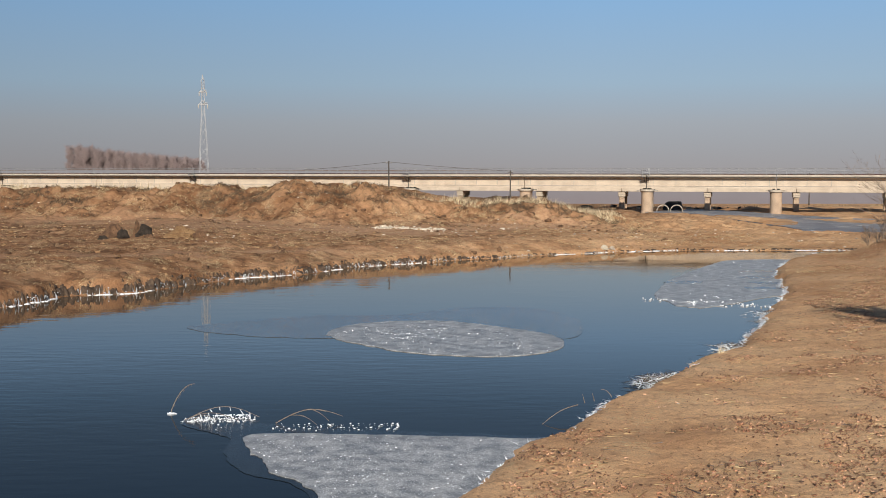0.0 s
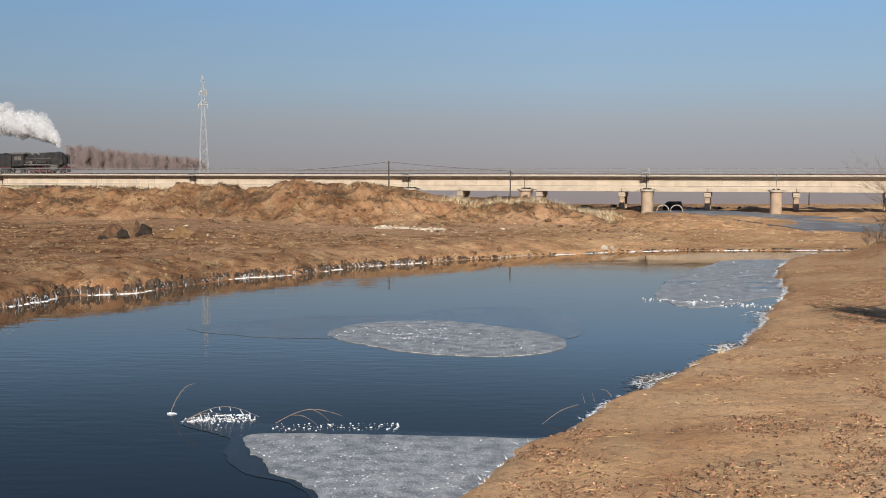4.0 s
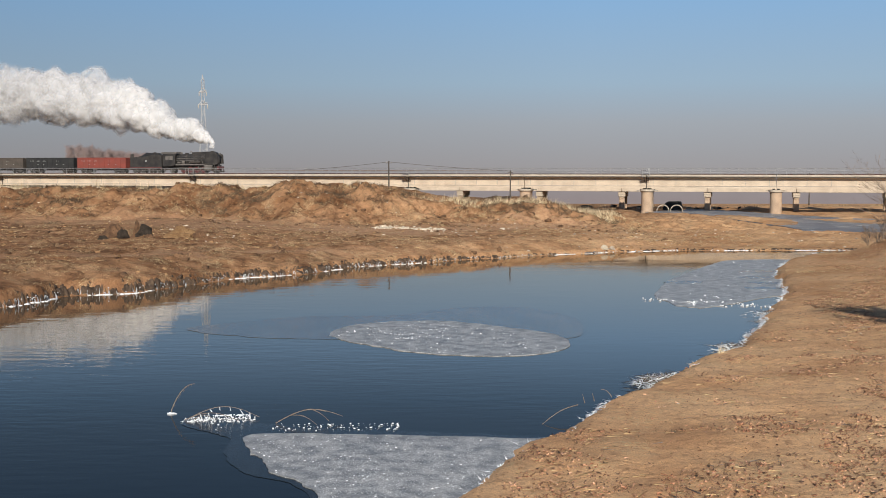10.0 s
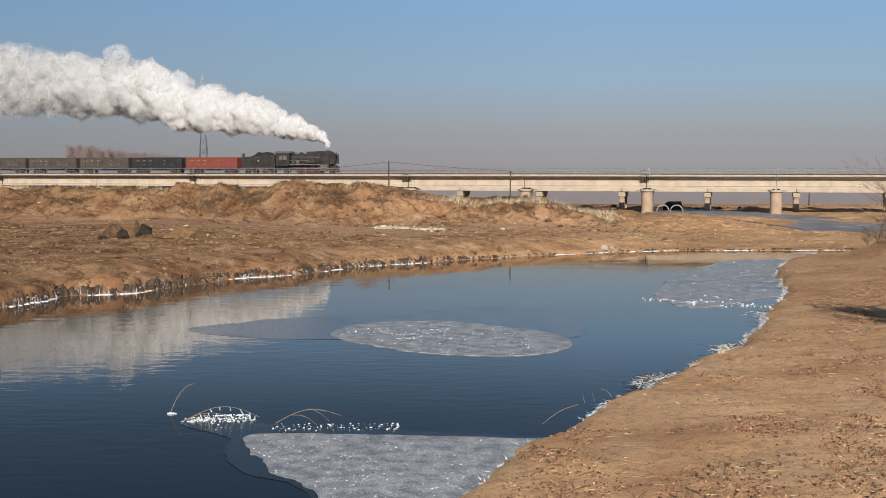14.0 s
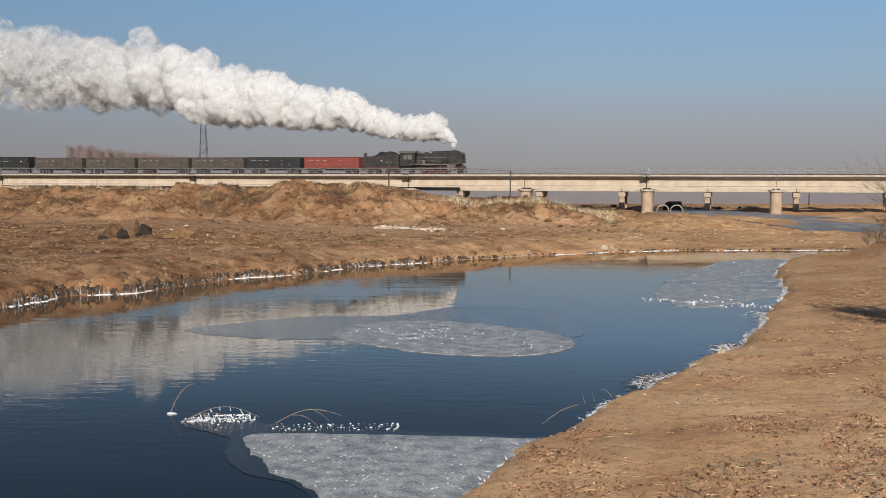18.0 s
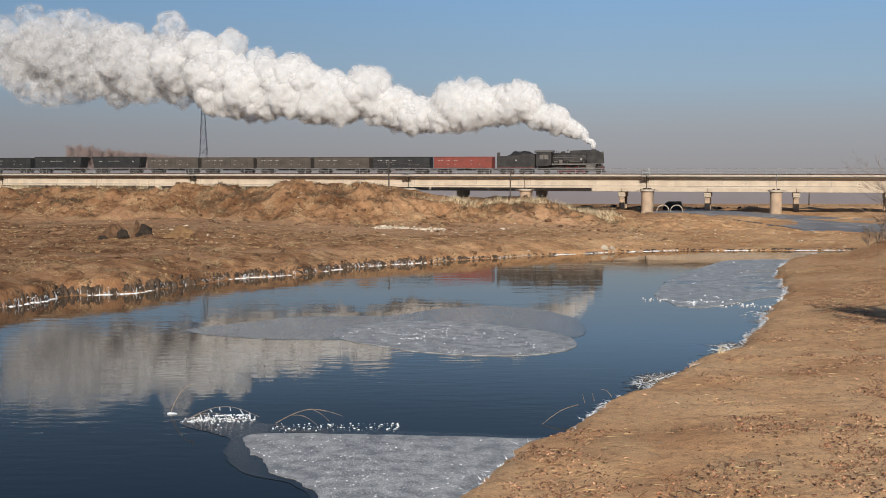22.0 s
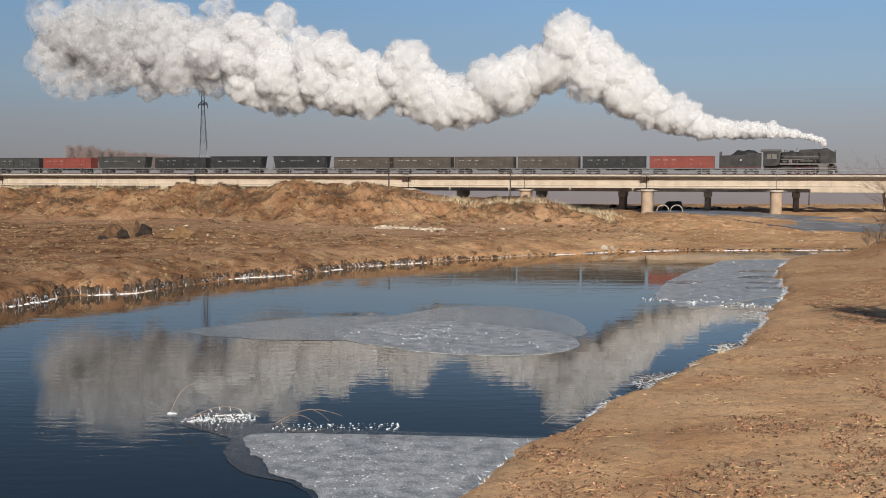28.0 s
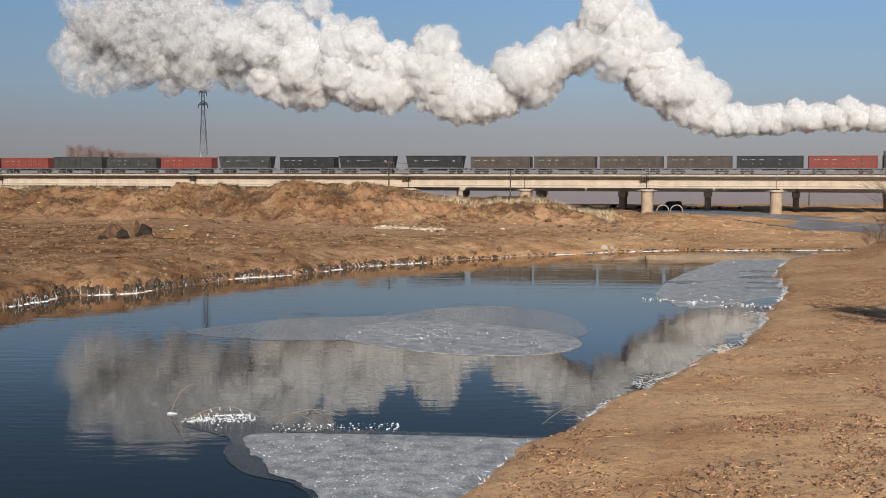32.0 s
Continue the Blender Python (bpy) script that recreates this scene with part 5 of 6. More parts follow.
def build_root_mass():
    rng = rand(77)
    r = thing("frosted_root_mass", "tangle of roots and straw white with frost at the bank edge", "roots")
    for cx, cy, cnt, w in ((8.5, 47.4, 150, 0.32), (9.3, 48.3, 130, 0.3), (14.2, 56.6, 120, 0.35), (19.7, 69.4, 100, 0.5)):
        base = np.column_stack([rng.normal(cx, w, cnt), rng.normal(cy, w * 0.8, cnt), rng.uniform(0.02, 0.3, cnt)])
        tip = base + np.column_stack([rng.normal(-0.15, 0.3, cnt), rng.normal(0, 0.2, cnt), rng.uniform(-0.1, 0.25, cnt)])
        ob = blades("root_tangle", base, tip, rng.uniform(0.01, 0.028, cnt), M_FROST, int(cx * 10))
        ob.parent = r
        ob["kind"] = "stuff"
        base = base + np.column_stack([rng.normal(0.15, 0.2, cnt), rng.normal(0.05, 0.2, cnt), rng.uniform(0.0, 0.12, cnt)])
        ob = blades("straw_tangle", base, base + np.column_stack([rng.normal(-0.1, 0.3, cnt), rng.normal(0, 0.2, cnt), rng.uniform(-0.15, 0.2, cnt)]), rng.uniform(0.008, 0.02, cnt), M_BRUSH, int(cx * 11))
        ob.parent = r
        ob["kind"] = "stuff"


build_twigs()
build_root_mass()


# ---- ground cover ----
def on_ground(q, dz=0.0):
    return np.column_stack([q, height(q[:, 0], q[:, 1]) + dz])


def tufts(name, label, q, blades_each, hgt, lean, width, mat, seed, spread=0.15):
    rng = rand(seed)
    n = len(q)
    c = np.repeat(q, blades_each, 0)
    m = len(c)
    c = c + rng.normal(0, spread, (m, 2))
    h = np.repeat(rng.uniform(0.5, 1.0, n), blades_each) * rng.uniform(0.5, 1.1, m) * hgt
    base = on_ground(c, -0.04)
    tip = base + np.column_stack([rng.normal(0, lean, (m, 2)) * h[:, None], h])
    ob = blades(name, base, tip, width * rng.uniform(0.6, 1.4, m), mat, seed)
    return tagged(ob, label, "dry grass", kind="stuff")


def region(n, x0, x1, y0, y1, seed, dens=None):
    rng = rand(seed)
    q = np.column_stack([rng.uniform(x0, x1, n), rng.uniform(y0, y1, n)])
    if dens is not None:
        q = q[rng.random(n) < dens(q[:, 0], q[:, 1])]
    return q


def dry(x, y, margin=0.3):
    return (signed_distance(x, y, RIVER) > margin) & (height(x, y) > 0.15)


def near_bank(x, y):
    return dry(x, y) & (x > (y - 31) * 0.39 - 3) & (y < 118)


def build_cover():
    # reeds on the heaps and under the bridge
    q = region(1150, -4, 29, 180, 204, 61, lambda x, y: smooth(3.0 * fbm(x * 0.35, y * 0.35, 3, 3) + 0.45 - abs(y - 188) / 24) * dry(x, y))
    tufts("reeds", "pale dry reeds along the crest of the bank", q, 8, 1.45, 0.36, 0.042, M_REED, 62, 0.6)
    q = region(750, -120, -36, 205, 246, 63, lambda x, y: (y < 240 - (x + 36) * 0.28 - 6) * smooth(vnoise(x * 0.4, y * 0.3, 5) * 1.5 + 0.5) * (y > 214 - (x + 36) * 0.2))
    tufts("reeds", "pale dry reeds before the bridge girders", q, 8, 2.2, 0.10, 0.06, M_REED, 64, 0.5)
    q = region(2200, -75, 30, 150, 200, 65, lambda x, y: smooth(fbm(x * 0.15, y * 0.15, 3, 8) * 1.2 + 0.2) * dry(x, y) * (path_mask(x, y) < 0.4))
    tufts("grass_tufts", "dry straw-coloured grass on the spoil heaps", q, 14, 0.6, 0.6, 0.022, M_STRAW, 66, 0.35)
    q = region(9000, -50, 40, 60, 150, 67, lambda x, y: (~near_bank(x, y)) * dry(x, y) * smooth(fbm(x * 0.2, y * 0.2, 3, 18) * 1.3 + 0.3) * (path_mask(x, y) < 0.4))
    tufts("grass_tufts", "short dry grass over the far bank flats", q, 9, 0.26, 0.9, 0.016, M_STRAW, 68, 0.25)
    q = region(1600, 18, 48, 60, 122, 71, lambda x, y: near_bank(x, y) * smooth(fbm(x * 0.2, y * 0.2, 3, 28) + 0.2 + (x - 36) / 20))
    tufts("grass_tufts", "dry brown grass on the near bank", q, 12, 0.3, 0.6, 0.014, M_STRAW, 72, 0.25)
    q = region(240, 2, 30, 30, 75, 73, lambda x, y: near_bank(x, y) * (signed_distance(x, y, RIVER) < 1.2))
    tufts("grass_tufts", "sparse dry grass along the bank edge", q, 8, 0.18, 0.8, 0.008, M_STRAW, 74, 0.12)
    q = np.array([(12.9, 53.2), (13.0, 53.3), (12.8, 53.1)])
    tufts("grass_tufts", "upright pale grass stalks on the near bank", q, 9, 0.65, 0.1, 0.012, M_REED, 76, 0.1)
    q = region(9000, -80, 26, 140, 204, 95, lambda x, y: smooth(fbm(x * 0.14, y * 0.2, 4, 58) * 1.8 - 0.1 + (y - 165) / 60) * dry(x, y) * (path_mask(x, y) < 0.3))
    tufts("brush_tufts", "low dark brown dry brush on the spoil heaps", q, 11, 0.7, 0.8, 0.04, M_BRUSH, 96, 0.45)
    q = region(3000, -60, 30, 70, 150, 97, lambda x, y: (~near_bank(x, y)) * smooth(fbm(x * 0.12, y * 0.25, 4, 59) * 1.8 - 0.15) * dry(x, y) * (path_mask(x, y) < 0.3))
    tufts("brush_tufts", "low dark dry weeds on the far bank flats", q, 8, 0.28, 1.0, 0.02, M_BRUSH, 98, 0.3)
    q = region(900, -75, 24, 140, 200, 99, lambda x, y: smooth(fbm(x * 0.1, y * 0.15, 3, 61) * 1.4 + 0.2 + (y - 165) / 50) * dry(x, y))
    r_ = rand(100)
    tagged(scatter("earth_lumps", on_ground(q, 0.0), 0.10 + 0.34 * r_.random(len(q)) ** 3, M_DARKSOIL, ICO2, 0.6, 0.5, 101), "dark tumbled earth lumps on the spoil heaps", "soil", kind="stuff")
    q = region(800, 28, 125, 250, 335, 103, lambda x, y: smooth(fbm(x * 0.06, y * 0.12, 3, 63) * 1.5 + 0.2) * dry(x, y))
    tufts("brush_tufts", "dry brown weeds on the plain beyond the bridges", q, 9, 0.7, 0.5, 0.05, M_BRUSH, 104, 0.8)
    q = region(600, 28, 125, 256, 335, 105, lambda x, y: smooth(fbm(x * 0.06, y * 0.12, 3, 64) * 1.5) * dry(x, y))
    tufts("reeds", "pale dry reeds on the plain beyond the bridges", q, 7, 0.7, 0.4, 0.05, M_STRAW, 106, 0.8)
    # leaf and straw litter on the near bank
    def drifts(x, y):
        return smooth(1.7 * fbm(x * 0.3, y * 0.3, 4, 38) + 0.9 * fbm(x * 1.1, y * 1.1, 2, 44) + (signed_distance(x, y, RIVER) - 6.0) / 5 + sum(w * np.exp(-((x - cx) / rx) ** 2 - ((y - cy) / ry) ** 2) for cx, cy, rx, ry, w in ((9.6, 30.8, 2.4, 2.8, 1.5), (10.3, 46.5, 1.2, 1.4, 1.3), (13.0, 51.5, 1.6, 2.0, 1.1), (4.6, 36.6, 1.0, 1.0, 1.2), (17.5, 62, 2.5, 4, 0.8))))

    rng = rand(82)
    for nm, cnt, mat_, big, seed in (("leaf_litter", 130000, M_LEAF, 1.0, 81), ("leaf_litter", 85000, M_LEAFDARK, 0.8, 181)):
        q = region(cnt, 0, 44, 22, 122, seed, lambda x, y: near_bank(x, y) * (0.03 + 0.97 * drifts(x, y) ** 2) * np.clip(1.25 - y / 130, 0.25, 1))
        n = len(q)
        a = rng.uniform(0, 2 * np.pi, n)
        ln = big * (0.05 + 0.12 * rng.random(n) ** 2)
        base = on_ground(q, 0.015)
        tip = base + np.column_stack([np.cos(a) * ln, np.sin(a) * ln, rng.uniform(0.0, 0.07, n)])
        tagged(blades(nm, base, tip, big * rng.uniform(0.015, 0.045, n), mat_, seed + 2), "brown leaf litter strewn over the bank", "litter", kind="stuff")
    q = region(13000, 0, 40, 22, 100, 84, lambda x, y: near_bank(x, y) * (0.05 + 0.9 * drifts(x, y)))
    n = len(q)
    a = rng.normal(0.2, 0.5, n)
    ln = 0.15 + 0.6 * rng.random(n) ** 2
    base = on_ground(q, 0.015)
    tip = on_ground(q + np.column_stack([np.cos(a) * ln, np.sin(a) * ln]), 0.02)
    tagged(blades("straw_litter", base, tip, rng.uniform(0.012, 0.024, n), M_STRAW, 85), "loose pale straw lying on the bank", "litter", kind="stuff")
    q = region(500, 0, 40, 22, 90, 186, lambda x, y: near_bank(x, y) * (0.25 + 0.75 * drifts(x, y)))
    n = len(q)
    a = rng.uniform(0, 2 * np.pi, n)
    ln = 0.2 + 0.9 * rng.random(n) ** 2
    tagged(blades("fallen_twigs", on_ground(q, 0.02), on_ground(q + np.column_stack([np.cos(a) * ln, np.sin(a) * ln]), 0.06), rng.uniform(0.012, 0.03, n), M_BRANCH, 187), "grey fallen twigs on the near bank", "twigs", kind="stuff")
    q = region(16000, 0, 34, 22, 70, 184, lambda x, y: near_bank(x, y))
    n = len(q)
    tagged(scatter("soil_crumbs", on_ground(q, 0.0), 0.008 + 0.03 * rng.random(n) ** 3, M_CLOD, flat=0.7, seed=185), "brown soil crumbs over the sandy bank", "soil", kind="stuff")
    # pebbles and pale stones
    q = region(5200, 0, 60, 24, 160, 86, lambda x, y: dry(x, y) * (0.12 + 0.5 * (y > 128) * (x > 14)))
    n = len(q)
    tagged(scatter("pebbles", on_ground(q, 0.01), 0.015 + 0.11 * rng.random(n) ** 4 * (0.4 + 1.4 * (q[:, 1] > 120)), M_STONE, flat=0.6, seed=87), "pale pebbles strewn over the river banks", "pebbles", kind="stuff")
    q = region(2600, -48, 20, 112, 175, 88, lambda x, y: dry(x, y) * smooth(fbm(x * 0.1, y * 0.1, 3, 48) + 0.1) * 0.7)
    n = len(q)
    tagged(scatter("pebbles", on_ground(q, 0.01), 0.03 + 0.16 * rng.random(n) ** 4, M_STONE, flat=0.6, seed=89), "pale rubble on the far bank flats", "pebbles", kind="stuff")
    u = rng.random(420)
    q = np.column_stack([-8.5 + 8.5 * u + rng.normal(0, 0.35, 420), 146 - 5 * u + rng.normal(0, 1.4, 420)])
    tagged(scatter("rubble_strip", on_ground(q, 0.03), 0.05 + 0.16 * rng.random(420) ** 2, M_PALESTONE, flat=0.6, seed=90), "strip of dumped pale rubble on the far flats", "rubble", kind="stuff")
    # straw stalks, sticks and pale scraps over the far bank, thick in patches
    q = region(7000, -75, 26, 74, 200, 191, lambda x, y: (~near_bank(x, y)) * dry(x, y) * (0.08 + 0.92 * smooth(fbm(x * 0.16, y * 0.16, 4, 88) * 2.2 - 0.1)) * (1 - 0.85 * path_mask(x, y)))
    n = len(q)
    a = rng.normal(0.1, 0.9, n)
    ln = (0.25 + 1.6 * rng.random(n) ** 3) * q[:, 1] / 160
    tip = on_ground(q + np.column_stack([np.cos(a) * ln, np.sin(a) * ln]), 0.12)
    tagged(blades("straw_litter", on_ground(q, 0.05), tip, rng.uniform(0.02, 0.045, n) * q[:, 1] / 160, M_STRAW, 192), "long pale straw stalks lying over the far bank", "litter", kind="stuff")
    q = region(420, -70, 26, 80, 190, 193, lambda x, y: (~near_bank(x, y)) * dry(x, y) * smooth(fbm(x * 0.12, y * 0.12, 3, 89) * 2))
    n = len(q)
    tagged(scatter("scraps", on_ground(q, 0.03), np.column_stack([0.06 + 0.3 * rng.random(n) ** 3, 0.06 + 0.1 * rng.random(n), 0.04 + 0.06 * rng.random(n)]), M_PALESTONE, seed=194), "pale scraps and stones on the far bank", "rubble", kind="stuff")
    q = region(6000, -75, 26, 74, 200, 195, lambda x, y: (~near_bank(x, y)) * dry(x, y) * smooth(fbm(x * 0.2, y * 0.2, 4, 90) * 2.4 - 0.25) * (1 - 0.9 * path_mask(x, y)))
    n = len(q)
    tagged(scatter("dark_clods", on_ground(q, 0.0), 0.06 + 0.3 * rng.random(n) ** 3, M_DARKSOIL, flat=0.75, rough=0.5, seed=196), "dark crumbled clods in patches over the far bank", "soil", kind="stuff")
    q = region(7000, -60, 30, 75, 190, 91, lambda x, y: (~near_bank(x, y)) * dry(x, y) * 0.8)
    n = len(q)
    tagged(scatter("clods", on_ground(q, 0.0), 0.03 + 0.22 * rng.random(n) ** 5, M_CLOD, flat=0.6, seed=92), "brown soil clods over the far bank", "soil", kind="stuff")


M_LEAF = material("brown_leaves", (0.30, 0.135, 0.075), (0.50, 0.31, 0.20), scale=1.5, bump=0, mix=(0.4, 0.6), island=0.65)
M_LEAFDARK = material("dark_crumbs", (0.22, 0.11, 0.062), (0.36, 0.20, 0.115), scale=1.5, bump=0, island=0.5)
M_PALESTONE = material("pale_rubble", (0.66, 0.58, 0.46), (0.5, 0.42, 0.32), scale=2, island=0.35)
M_CLOD = material("soil_clods", (0.22, 0.125, 0.06), (0.33, 0.20, 0.10), scale=2, rough=0.95, island=0.5)
M_DARKSOIL = material("dark_brown_soil", (0.085, 0.048, 0.028), (0.175, 0.098, 0.054), scale=1.6, rough=0.95, bump=0.6, bump_dist=0.1)
build_cover()


# ---- single things on the far bank ----
def lump(name, label, category, x, y, dims, mat, seed, sink=0.15, group="", rz=0.0):
    bm = bmesh.new()
    bmesh.ops.create_icosphere(bm, subdivisions=4, radius=1)
    for v in bm.verts:
        p = v.co.copy()
        q = p * 1.4 + Vector((seed * 5.1, seed, 0))
        r = 0.78 + 0.3 * noise.noise(q) + 0.16 * noise.noise(q * 2.4) + 0.09 * noise.noise(q * 5.5)
        w = 1 - 0.28 * p.z
        v.co = Vector((p.x * dims[0] * w, p.y * dims[1] * w, max(p.z, -0.6) * dims[2])) * r
    ob = link(name, bm, mat)
    z = float(height(np.array([x]), np.array([y]))[0])
    ob.matrix_basis = pose(x, y, z + dims[2] * (0.45 - sink), 0, 0, rz)
    return tagged(ob, label, category, group)


# Dark earth whose black also stands for shade in the clods' hollows.
M_SHADED_EARTH = material("black_wet_earth", (0.022, 0.017, 0.013), (0.045, 0.033, 0.024), scale=3, rough=0.9, bump=0.6, bump_dist=0.08)
lump("earth_clod", "large dark clod of overturned earth, its hollow's shade put into the colour", "earth clod", -30.2, 117.0, (1.05, 0.6, 1.15), M_SHADED_EARTH, 2, 0.0, "overturned clods", 25)
lump("earth_clod", "brown crusted clod leaning on the black one", "earth clod", -31.0, 117.4, (0.5, 0.5, 1.25), M_DARKSOIL, 8, 0.0, "overturned clods", 60)
lump("earth_clod", "broad peaked clod of brown overturned earth", "earth clod", -33.3, 117.0, (1.5, 1.0, 1.25), M_DARKSOIL, 3, 0.05, "overturned clods")
lump("earth_clod", "black lump standing in for the shaded side of a clod", "earth clod", -32.2, 116.2, (0.8, 0.4, 0.75), M_SHADED_EARTH, 9, 0.1, "overturned clods")
lump("earth_clod", "small dark clod of overturned earth", "earth clod", -33.6, 114.2, (0.7, 0.4, 0.4), M_SHADED_EARTH, 5, 0.1, "overturned clods")
lump("earth_clod", "crumbled brown earth clod beside the black one", "earth clod", -29.3, 115.4, (0.7, 0.45, 0.4), M_DARKSOIL, 13, 0.1, "overturned clods")
lump("earth_clod", "rounded brown earth mound with dry grass", "earth clod", -26.5, 117.8, (2.0, 1.2, 1.05), M_CLOD, 7, 0.15, "overturned clods")
lump("earth_clod", "broken dark ridge beside the rounded mound", "earth clod", -24.6, 117.0, (0.9, 0.5, 0.7), M_DARKSOIL, 14, 0.15, "overturned clods")
lump("boulder", "pale boulder at the waterline", "boulder", 17.3, 124.0, (0.5, 0.4, 0.4), M_PALESTONE, 11, 0.2)
lump("boulder", "pale tumbled stone at the waterline", "boulder", 18.2, 124.4, (0.4, 0.35, 0.3), M_STONE, 12, 0.2)
for k, (x, y, w) in enumerate([(52.5, 247, 0.9), (54.2, 247.5, 0.7), (57, 248, 1.0), (59.5, 249, 0.7), (61.3, 249, 0.9), (64, 250, 0.6), (31, 250, 1.6), (37, 252, 1.0), (43, 252, 1.1)]):
    lump("dark_rubble", "black tumbled rubble lying beyond the bridge", "rubble", x, y, (w, 0.7, 0.55), M_COAL, 20 + k, 0.1, "rubble beyond the bridge")


def build_pipe(x, y, k):
    p = thing("concrete_pipe", "pale concrete pipe ring half sunk in the channel bank", "pipe", "concrete pipe rings")
    bm = bmesh.new()
    seg = 28
    for yy0, yy1 in ((-0.9, 0.9),):
        rings = [[bm.verts.new((r * math.cos(2 * math.pi * i / seg), yv, r * math.sin(2 * math.pi * i / seg))) for i in range(seg)] for r, yv in ((1.26, yy0), (1.26, yy1), (1.12, yy1), (1.12, yy0))]
        for a, b in zip(rings, rings[1:] + rings[:1]):
            for i in range(seg):
                bm.faces.new((a[i], a[(i + 1) % seg], b[(i + 1) % seg], b[i]))
    bmesh.ops.recalc_face_normals(bm, faces=bm.faces)
    part("ring", bm, M_PALE, p)
    p.matrix_basis = pose(x, y, 0.35, 0, 0, -12)


build_pipe(44.9, 236.5, 0)
build_pipe(47.6, 236.0, 1)


def build_shed():
    s = thing("covered_heap", "heap under a black tarpaulin beyond the bridge", "heap")
    bm = bmesh.new()
    prism(bm, [(-2.0, 0), (-1.5, 1.5), (-0.8, 2.0), (1.9, 2.05), (2.1, 1.2), (2.2, 0)], -1.2, 1.2)
    bmesh.ops.bevel(bm, geom=list(bm.edges), offset=0.15, segments=2, affect="EDGES")
    part("tarpaulin", bm, M_WAGBLACK, s)
    s.matrix_basis = pose(48.4, 245, 0.0, 0, 0, -15)


build_shed()


# ---- poles, wires, pylon ----
def gz(x, y):
    return float(height(np.array([float(x)]), np.array([float(y)]))[0])


def build_pole(x, y, top, arm=True):
    z = gz(x, y)
    p = thing("utility_pole", "dark slender wooden utility pole", "pole", "poles beside the railway")
    part("shaft", rod(bmesh.new(), (x, y, z - 0.6), (x, y, top), 0.16, 0.11, 10), M_POLE, p)
    if arm:
        part("crossarm", boxes((x - 0.5, x + 0.5, y - 0.05, y + 0.05, top - 0.45, top - 0.35)), M_POLE, p)
        for dx in (-0.42, 0.42):
            part("insulator", rod(bmesh.new(), (x + dx, y, top - 0.35), (x + dx, y, top - 0.18), 0.05, 0.03, 8), M_PALE, p)
    return p


build_pole(-9.9, 212, 10.35)
build_pole(12.3, 212, 8.6)
build_pole(87.5, 277, 8.0, False)


def build_wire(a, b, sag):
    w = bmesh.new()
    pts = [Vector(a).lerp(Vector(b), k / 16) - Vector((0, 0, sag * 4 * (k / 16) * (1 - k / 16))) for k in range(17)]
    tube(w, pts, 0.035, 0.035, 5)
    tagged(link("overhead_wire", w, M_POLE), "thin dark sagging wire between poles", "wire", "overhead wires")


build_wire((-9.9, 212, 10.15), (12.3, 212, 8.5), 0.15)
build_wire((-9.9, 212, 10.15), (-26.5, 222, 8.7), 0.12)


def build_pylon(x, y, z, h, wb):
    p = thing("pylon", "tall grey lattice steel power pylon", "pylon")
    ht = 0.35

    def half(t):
        return wb / 2 + (ht - wb / 2) * (t / 0.78 if t < 0.78 else 1)

    n = 13
    for sx in (-1, 1):
        for sy in (-1, 1):
            bm = bmesh.new()
            lv = [k / n for k in range(n + 1)]
            for a, b in zip(lv, lv[1:]):
                rod(bm, (sx * half(a), sy * half(a), a * h), (sx * half(b), sy * half(b), b * h), 0.045, seg=4, caps=False)
            part("leg", bm, M_PYLON, p)
    for k in range(n):
        a, b = k / n, (k + 1) / n
        for axis in (0, 1):
            for side in (-1, 1):
                bm = bmesh.new()
                for s in (-1, 1):
                    c0, c1 = (s * half(a), side * half(a)), (-s * half(b), side * half(b))
                    if axis:
                        c0, c1 = c0[::-1], c1[::-1]
                    rod(bm, (*c0, a * h), (*c1, b * h), 0.028, seg=4, caps=False)
                part("brace", bm, M_PYLON, p)
    for t, w in ((0.80, 1.1), (0.90, 0.88)):
        bm = bmesh.new()
        for zz in (0, 0.5):
            rod(bm, (-w, 0, t * h), (w, 0, t * h + (zz if zz else 0)), 0.12, seg=4)
        rod(bm, (-w, 0, t * h), (0, 0, t * h + 1.0), 0.09, seg=4)
        rod(bm, (w, 0, t * h), (0, 0, t * h + 1.0), 0.09, seg=4)
        part("crossarm", bm, M_PYLON, p)
        for sx in (-1, 1):
            part("insulator", rod(bmesh.new(), (sx * w, 0, t * h), (sx * w, 0, t * h - 0.9), 0.1, seg=6), M_PALE, p)
    part("peak", rod(bmesh.new(), (0, 0, h), (0, 0, h + 1.2), 0.3, 0.05, 4), M_PYLON, p)
    p.matrix_basis = pose(x, y, z, 0, 0, 20)


build_pylon(-58.7, 285, 0.1, 30.5, 2.9)


